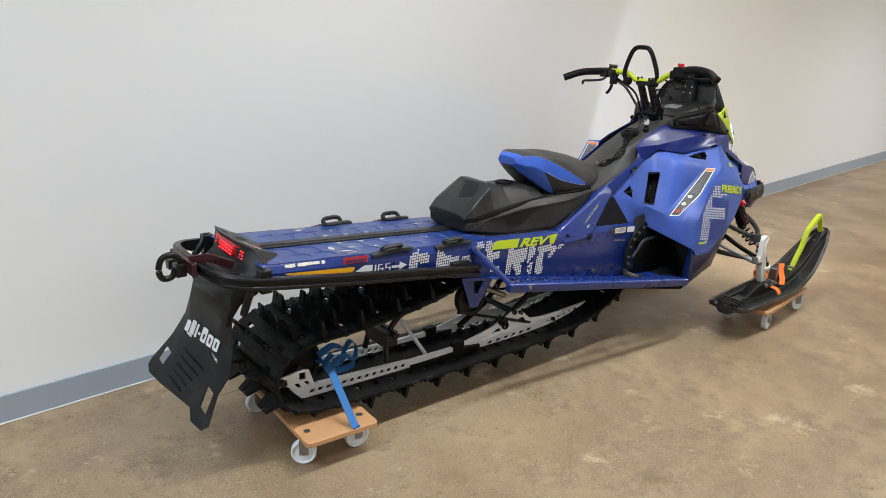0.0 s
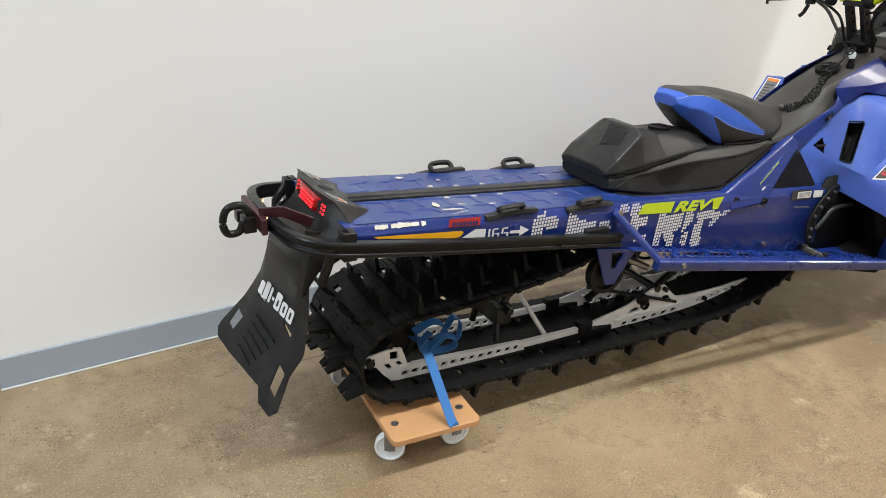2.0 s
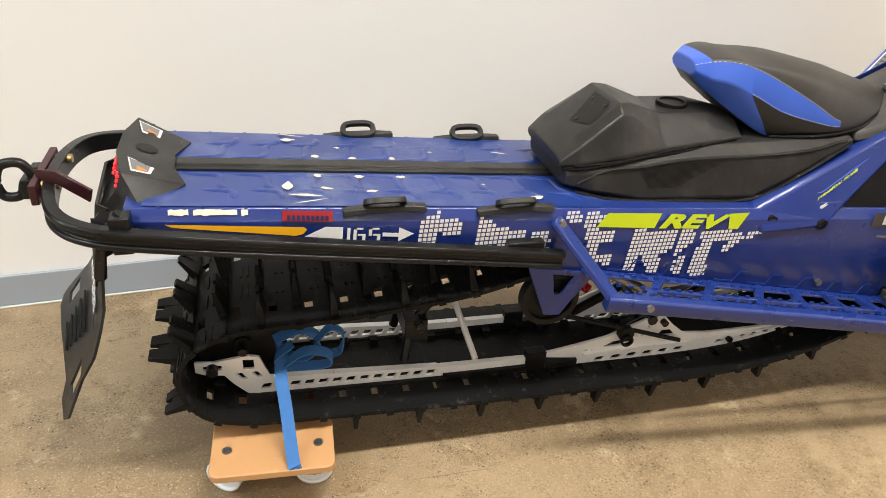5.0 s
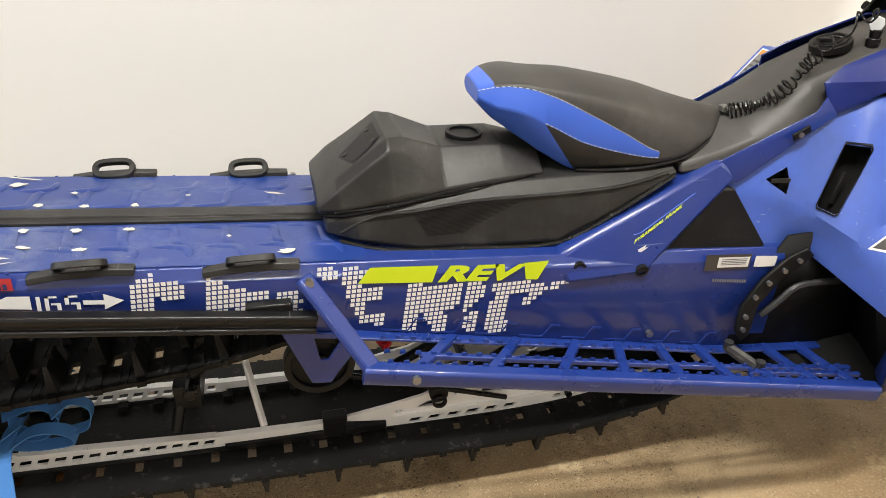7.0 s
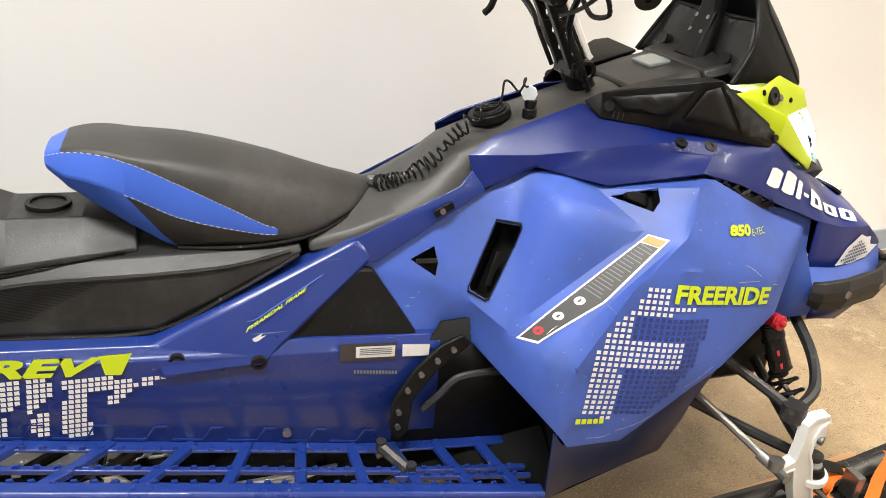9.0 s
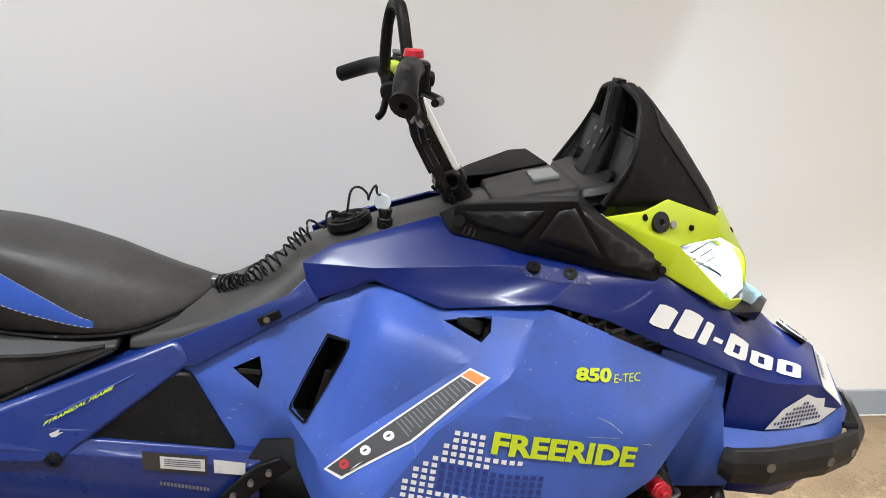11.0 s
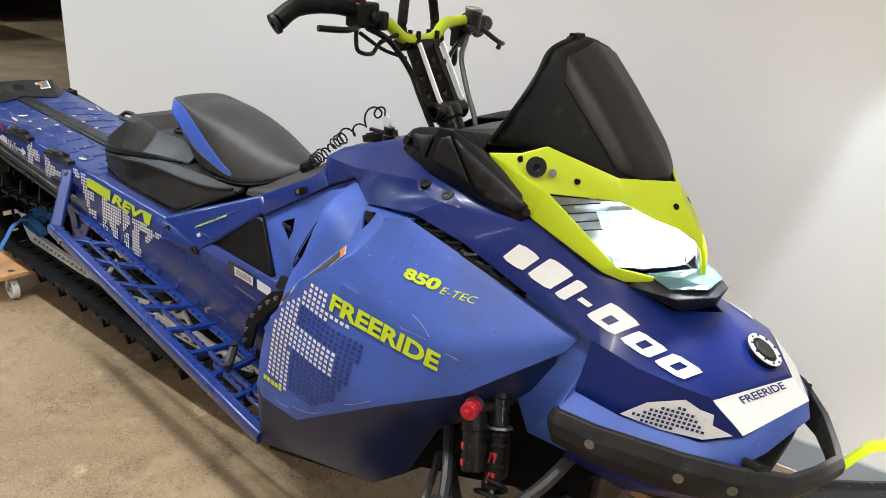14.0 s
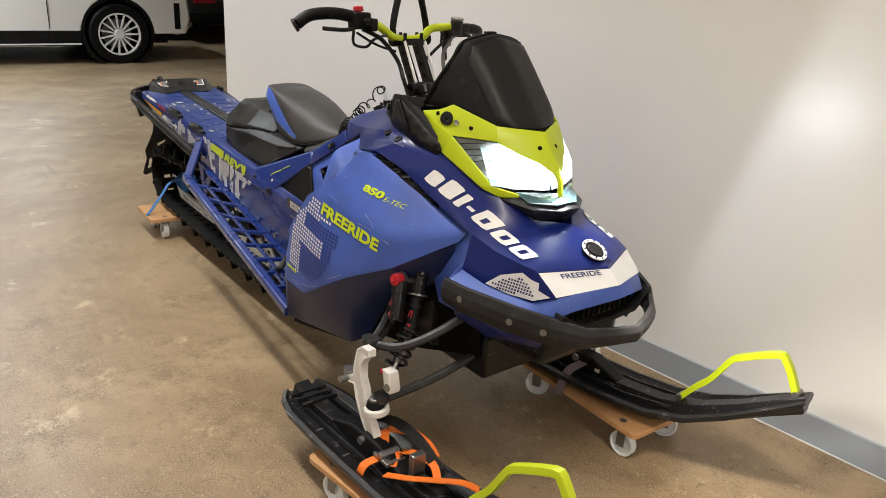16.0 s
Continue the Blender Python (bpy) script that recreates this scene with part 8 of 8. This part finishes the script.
part("hose", join(tube([(1.450, -0.17, 1.205), (1.453, -0.105, 1.176), (1.470, -0.055, 1.115), (1.500, -0.052, 1.064), (1.535, -0.045, 1.0)], 0.0065, 8, 6), tube([(1.435, 0.17, 1.18), (1.455, 0.09, 1.135), (1.46, 0.055, 1.10), (1.50, 0.055, 1.03)], 0.005, 8, 6), tube([(1.45, -0.19, 1.195), (1.45, -0.12, 1.16), (1.45, -0.05, 1.14)], 0.004, 6, 5)), BLACK, sled, "black control hoses")


# skis
def ski(yaw, x0, y0, z0):
    """One ski with its loop, built along x and set at its mounting bolt."""
    at = Matrix.Translation((x0, y0, z0)) @ Matrix.Rotation(radians(yaw), 4, "Z")
    prof = [(-0.362, 0.018), (-0.335, 0.006), (-0.27, 0.002), (-0.1, 0.0), (0.15, 0.0), (0.30, 0.012), (0.42, 0.046), (0.53, 0.104), (0.63, 0.168), (0.705, 0.212)]
    half = [0.058, 0.082, 0.098, 0.106, 0.109, 0.107, 0.099, 0.084, 0.064, 0.036]
    rings = []
    for (x, z), w in zip(prof, half):
        k = 0.55 * w
        rings.append([at @ Vector(p) for p in ((x, -0.016, z - 0.020), (x, -k, z), (x, -w, z + 0.006), (x, -w - 0.004, z + 0.024), (x, -w + 0.012, z + 0.028), (x, -w * 0.72, z + 0.016), (x, -0.030, z + 0.014), (x, -0.024, z + 0.036), (x, 0.024, z + 0.036), (x, 0.030, z + 0.014), (x, w * 0.72, z + 0.016), (x, w - 0.012, z + 0.028), (x, w + 0.004, z + 0.024), (x, w, z + 0.006), (x, k, z), (x, 0.016, z - 0.020))])
    blade = part("ski", loft(rings), SKIBLACK, sled, "scratched black plastic ski", bevel=0.003)
    part("ski_mount", loft([[at @ Vector((x, y * w, z)) for y, z in ((-1, 0.02), (-1, 0.06 + h), (1, 0.06 + h), (1, 0.02))] for x, w, h in ((-0.16, 0.024, -0.02), (-0.06, 0.030, 0.02), (0.06, 0.030, 0.02), (0.16, 0.024, -0.02))]), PLASTIC, blade, bevel=0.006)
    part("ski_bolt", disc(at @ Vector((0, 0, 0.065)), at.to_3x3() @ Vector((0, 1, 0)), 0.011, 0.085, 12), STEEL, blade)
    for y in (-0.05, 0.05):
        part("ski_rib", sweep([at @ Vector(p) for p in ((-0.30, y * 0.8, 0.026), (-0.1, y, 0.026), (0.2, y, 0.026), (0.36, y * 0.9, 0.050))], [(-0.004, -0.006), (0.004, -0.006), (0.003, 0.006), (-0.003, 0.006)]), SKIBLACK, blade)
    lp = [(0.355, 0, 0.062), (0.375, 0, 0.092), (0.400, 0, 0.126), (0.443, 0, 0.178), (0.482, 0, 0.248), (0.505, 0, 0.272), (0.605, 0, 0.326), (0.628, 0, 0.316), (0.650, 0, 0.282), (0.676, 0, 0.225)]
    loop = part("ski_loop", sweep([at @ Vector(p) for p in curve(lp, 3)], [(-0.013, -0.008), (0.013, -0.008), (0.010, 0.009), (-0.010, 0.009)]), LIME, blade, "lime yellow ski loop", bevel=0.004)
    for x, z in ((0.362, 0.078), (0.674, 0.236)):
        part("loop_bolt", disc(at @ Vector((x, 0, z)), at.to_3x3() @ Vector((0, 1, 0)), 0.010, 0.036, 12), STEEL, blade)
    bm = bmesh.new()
    for x in (-0.325, -0.295, -0.265):
        b = sweep([at @ Vector((x, -0.055, 0.040)), at @ Vector((x + 0.01, 0.055, 0.040))], [(-0.005, -0.006), (0.005, -0.006), (0.004, 0.006), (-0.004, 0.006)])
        me = bpy.data.meshes.new("tmp")
        b.to_mesh(me)
        bm.from_mesh(me)
        bpy.data.meshes.remove(me)
        b.free()
    part("heel_ribs", bm, SKIBLACK, blade)
    return blade, at


SKIBLACK = surface("black_ski_plastic", (0.010, 0.010, 0.011), 0.36, spread=0.3, big=10, fine=120, bump=0.1, dirt=(0.26, 0.25, 0.24), dirt_at=0.64, dirt_size=24, dirt_soft=0.08, dirt_mix=0.45, scratch=(0.3, 0.29, 0.28), scratch_at=0.67, spec=0.35)
near_ski, near_at = ski(3.0, 1.965, -0.440, 0.138)
far_ski, far_at = ski(7.0, 1.965, 0.400, 0.138)

# ---- dollies ----
def dolly(x, y, turn, swivel, group="furniture dollies"):
    d = new("wheeled_dolly")
    d.empty_display_size = 0.05
    tagged(d, "small brown board dolly on four white castors", "dolly", group)
    size = [(sx * 0.257 + 0.018 * math.cos(a), sy * 0.114 + 0.018 * math.sin(a)) for sx, sy, a0 in ((1, 1, 0), (-1, 1, 90), (-1, -1, 180), (1, -1, 270)) for a in (radians(a0), radians(a0 + 30), radians(a0 + 60), radians(a0 + 90))]
    bm = extrude(plate2d(size), 0.018, lambda u, v, w: (u, v, 0.098 + w))
    board = finish("board", bm, PLY, 0.003)
    board.parent = d
    for sx in (-1, 1):
        for sy in (-1, 1):
            cx, cy = sx * 0.20, sy * 0.098
            m = Matrix.Translation((cx, cy, 0)) @ Matrix.Rotation(radians(swivel + 14 * sx * sy), 4, "Z")
            w = finish("castor_wheel", join(ring((0.012, 0, 0.042), (0, 1, 0), 0.042, 0.034, 0.026, 30), disc((0.012, 0, 0.042), (0, 1, 0), 0.036, 0.014, 26), ring((0.012, 0, 0.042), (0, 1, 0), 0.013, 0.006, 0.028, 16)), CASTOR, 0.003)
            w.parent = d
            w.matrix_basis = m
            pin = finish("axle_bolt", disc((0.012, 0, 0.042), (0, 1, 0), 0.006, 0.040, 10), STEEL, 0)
            pin.parent = d
            pin.matrix_basis = m
            f = finish("castor_fork", join(boxes(((-0.004, -0.018, 0.036), (0.026, -0.0155, 0.092)), ((-0.004, 0.0155, 0.036), (0.026, 0.018, 0.092)), ((-0.022, -0.02, 0.090), (0.026, 0.02, 0.0975)))), STEEL, 0.001)
            f.parent = d
            f.matrix_basis = m
            b = finish("board_bolt", join(ring((cx, cy, 0.1165), (0, 0, 1), 0.011, 0.006, 0.003, 18), disc((cx, cy, 0.1165), (0, 0, 1), 0.0055, 0.006, 6)), STEEL, 0)
            b.parent = d
            # a thin near-black disc whose colour gives the hole's shade
            h = finish("bolt_hole", disc((cx, cy, 0.1165), (0, 0, 1), 0.0085, 0.001, 16), VOID, 0)
            h.parent = d
    d.matrix_world = pose(x, y, 0, 0, 0, turn)
    return d


dolly(-0.368, -0.028, 87, 75)
dolly(2.03, 0.425, -3, 20)
dolly(2.10, -0.407, 7, -10)


# ---- straps ----
strap = thing("ratchet_strap", (-0.335, -0.25, 0.117), "blue webbing strap tying the track to the dolly", "strap")
def web(points, w, up, steps=5):
    """Webbing along points; its width lies along up."""
    return sweep(curve(points, steps), [(-0.0012, -w / 2), (0.0012, -w / 2), (0.0012, w / 2), (-0.0012, w / 2)], up=up)
part("strap_band", web([(-0.335, -0.296, 0.100), (-0.335, -0.302, 0.119), (-0.338, -0.288, 0.13), (-0.345, -0.215, 0.215), (-0.350, -0.175, 0.265), (-0.345, -0.12, 0.285)], 0.027, (1, 0, 0.05)), WEB_BLUE, strap)
part("strap_slack", join(web([(-0.35, -0.15, 0.27), (-0.30, -0.14, 0.30), (-0.25, -0.13, 0.285), (-0.235, -0.12, 0.25), (-0.27, -0.11, 0.235), (-0.33, -0.12, 0.25), (-0.36, -0.13, 0.28), (-0.32, -0.12, 0.31)], 0.026, (0.2, 1, 0.2)), web([(-0.36, -0.10, 0.31), (-0.30, -0.09, 0.325), (-0.26, -0.1, 0.30), (-0.29, -0.11, 0.265), (-0.34, -0.1, 0.27), (-0.35, -0.08, 0.31)], 0.028, (0.1, 1, 0.3)), web([(-0.27, -0.12, 0.31), (-0.235, -0.10, 0.33), (-0.205, -0.09, 0.30), (-0.215, -0.1, 0.265), (-0.25, -0.12, 0.27)], 0.024, (0.1, 1, 0.1)), web([(-0.345, -0.12, 0.285), (-0.345, -0.05, 0.27), (-0.345, 0.05, 0.26), (-0.345, 0.16, 0.22), (-0.345, 0.27, 0.12)], 0.026, (1, 0, 0))), WEB_BLUE, strap, "crumpled blue strap slack")
o_strap = thing("orange_strap", (2.02, -0.50, 0.12), "orange ratchet strap wound round the ski and dolly", "strap")
part("strap_band", join(web([(2.03, -0.505, 0.10), (2.03, -0.520, 0.13), (2.03, -0.510, 0.175), (2.035, -0.46, 0.185), (2.045, -0.42, 0.188), (2.06, -0.37, 0.178), (2.06, -0.345, 0.14), (2.06, -0.335, 0.105)], 0.028, (1, 0, 0.1)), web([(2.04, -0.46, 0.19), (2.02, -0.44, 0.215), (1.99, -0.41, 0.225), (2.04, -0.375, 0.235), (2.10, -0.36, 0.225), (2.14, -0.36, 0.205)], 0.026, (0.3, 0.9, 0.3)), web([(2.10, -0.49, 0.185), (2.16, -0.46, 0.20), (2.22, -0.42, 0.215), (2.28, -0.39, 0.235), (2.31, -0.36, 0.22)], 0.026, (0.5, -0.8, 0.2)), web([(2.09, -0.46, 0.19), (2.07, -0.43, 0.20), (2.10, -0.40, 0.215), (2.16, -0.385, 0.21), (2.20, -0.40, 0.195)], 0.020, (0.4, 0.8, 0.2))), WEB_ORANGE, o_strap)
part("ratchet", join(boxes(((2.02, -0.475, 0.186), (2.085, -0.415, 0.198))), disc((2.05, -0.445, 0.20), (0, 1, 0), 0.012, 0.06, 12)), STEEL, o_strap, "steel ratchet", bevel=0.002)
part("ratchet_lever", boxes(((2.13, -0.44, 0.18), (2.15, -0.40, 0.245))), STEEL, o_strap, bevel=0.002)
part("black_tail", join(web([(1.965, -0.43, 0.25), (2.00, -0.41, 0.262), (2.06, -0.39, 0.255), (2.12, -0.38, 0.23), (2.18, -0.38, 0.20)], 0.03, (0.3, 0.9, 0.2)), web([(2.14, -0.42, 0.19), (2.18, -0.43, 0.20), (2.23, -0.42, 0.195), (2.25, -0.40, 0.18)], 0.025, (0.4, 0.8, 0.2))), RUBBER, o_strap)
v_strap = thing("violet_strap", (1.98, 0.30, 0.12), "faded violet strap tying the far ski to its dolly", "strap")
part("strap_band", web([(1.99, 0.275, 0.10), (1.985, 0.290, 0.13), (1.985, 0.318, 0.172), (1.995, 0.36, 0.19), (2.0, 0.42, 0.195), (2.0, 0.47, 0.18), (2.0, 0.50, 0.12)], 0.032, (1, 0, 0)), WEB_GREY, v_strap)
part("ratchet", boxes(((2.02, 0.38, 0.178), (2.06, 0.43, 0.192))), surface("pale_plate", (0.7, 0.62, 0.5), 0.4, spread=0.1, bump=0.02), v_strap, "pale buckle plate", bevel=0.003)


# ---- parked cars far behind ----
def wheel(parent, x, y, z, r, out, spokes):
    """A car wheel whose axle runs along x; out is the side that faces the hall."""
    w = part("wheel", ring((x, y, z), (1, 0, 0), r, r * 0.70, 0.26, 48), RUBBER, parent, "black tyre on a silver multi-spoke rim", bevel=0.02)
    part("rim", join(ring((x + out * 0.10, y, z), (1, 0, 0), r * 0.72, r * 0.66, 0.05, 40), disc((x + out * 0.09, y, z), (1, 0, 0), r * 0.16, 0.05, 20)), ALU, w, "silver rim", bevel=0.004)
    for i in range(spokes):
        a = 2 * math.pi * i / spokes
        c, d = math.cos(a), math.sin(a)
        part("spoke", sweep([(x + out * 0.095, y + c * r * 0.12, z + d * r * 0.12), (x + out * 0.11, y + c * r * 0.68, z + d * r * 0.68)], [(-0.010, -0.012), (0.010, -0.012), (0.010, 0.012), (-0.010, 0.012)], up=(1, 0, 0)), ALU, w, smooth=False)
    part("brake_disc", disc((x - out * 0.02, y, z), (1, 0, 0), r * 0.5, 0.02, 24), STEEL, w)
    return w


car = thing("white_car", (-7.5, 0.0, 0), "white sport utility car with silver spoked wheels, parked", "car")
ARCH = [(1.41 + 0.43 * math.cos(math.pi * i / 12), 0.36 + 0.43 * math.sin(math.pi * i / 12)) for i in range(13)]
ARCH2 = [(-1.60 + 0.43 * math.cos(math.pi * i / 12), 0.36 + 0.43 * math.sin(math.pi * i / 12)) for i in range(13)]
side = [(2.28, 0.36), (2.34, 0.55), (2.30, 0.95), (1.2, 1.10), (0.5, 1.68), (-2.1, 1.70), (-2.6, 1.15), (-2.62, 0.45), (-2.5, 0.36)] + ARCH2[::-1] + ARCH[::-1]
part("body", extrude(plate2d(side), 1.86, lambda u, v, w: (-6.70 - w - 0.10 * max(0, v - 1.0), u, v)), CARWHITE, car, "white car body", bevel=0.03)
part("sill", boxes(((-6.76, -1.17, 0.22), (-6.70, 0.98, 0.42))), PLASTIC, car, "black sill", bevel=0.02)
part("sill_trim", boxes(((-6.72, -1.17, 0.235), (-6.685, 0.96, 0.25))), ALU, car)
part("underbody", boxes(((-8.4, -2.4, 0.22), (-6.95, 2.1, 0.5))), BLACK, car)
part("arch_lining", join(ring((-6.95, 1.41, 0.37), (1, 0, 0), 0.44, 0.40, 0.5, 40), disc((-7.15, 1.41, 0.37), (1, 0, 0), 0.43, 0.02, 40)), BLACK, car)
part("bumper_vent", boxes(((-6.72, 2.12, 0.42), (-6.695, 2.20, 0.75))), PLASTIC, car, bevel=0.01)
part("door_gap", boxes(((-6.705, 0.62, 0.42), (-6.696, 0.628, 1.05))), BLACK, car)
part("side_window", boxes(((-6.78, -1.9, 1.12), (-6.765, 0.55, 1.55))), GLASS, car)
wheel(car, -6.78, 1.41, 0.36, 0.36, 1, 15)
wheel(car, -6.78, -1.60, 0.36, 0.36, 1, 15)
wheel(car, -8.45, 1.41, 0.36, 0.36, -1, 15)
wheel(car, -8.45, -1.60, 0.36, 0.36, -1, 15)

dark = thing("dark_car", (-9.9, 4.2, 0), "black car seen from behind the wall's end", "car")
part("body", loft([[(x, 2.85 + a, 0.42), (x, 2.75 + a, 0.62), (x, 2.80 + a, 1.0), (x, 3.1 + a, 1.6), (x, 4.6 - a, 1.6), (x, 4.75 - a, 1.0), (x, 4.75 - a, 0.62), (x, 4.7 - a, 0.42)] for x, a in ((-8.62, 0.18), (-8.70, 0.04), (-9.4, 0.0), (-12.0 + 0.3, 0.0))]), CARDARK, dark, "black car body", bevel=0.04)
part("bumper", boxes(((-8.75, 2.86, 0.34), (-8.58, 4.7, 0.52))), PLASTIC, dark, bevel=0.04)
part("exhaust", join(tube([(-8.72, 3.02, 0.32), (-8.60, 3.02, 0.31)], 0.045, 12, 0)), STEEL, dark)
wheel(dark, -9.3, 3.02, 0.34, 0.34, 1, 10)
wheel(dark, -9.3, 4.60, 0.34, 0.34, 1, 10)
part("reflector", boxes(((-8.60, 3.1, 0.64), (-8.585, 3.45, 0.68))), RED, dark)
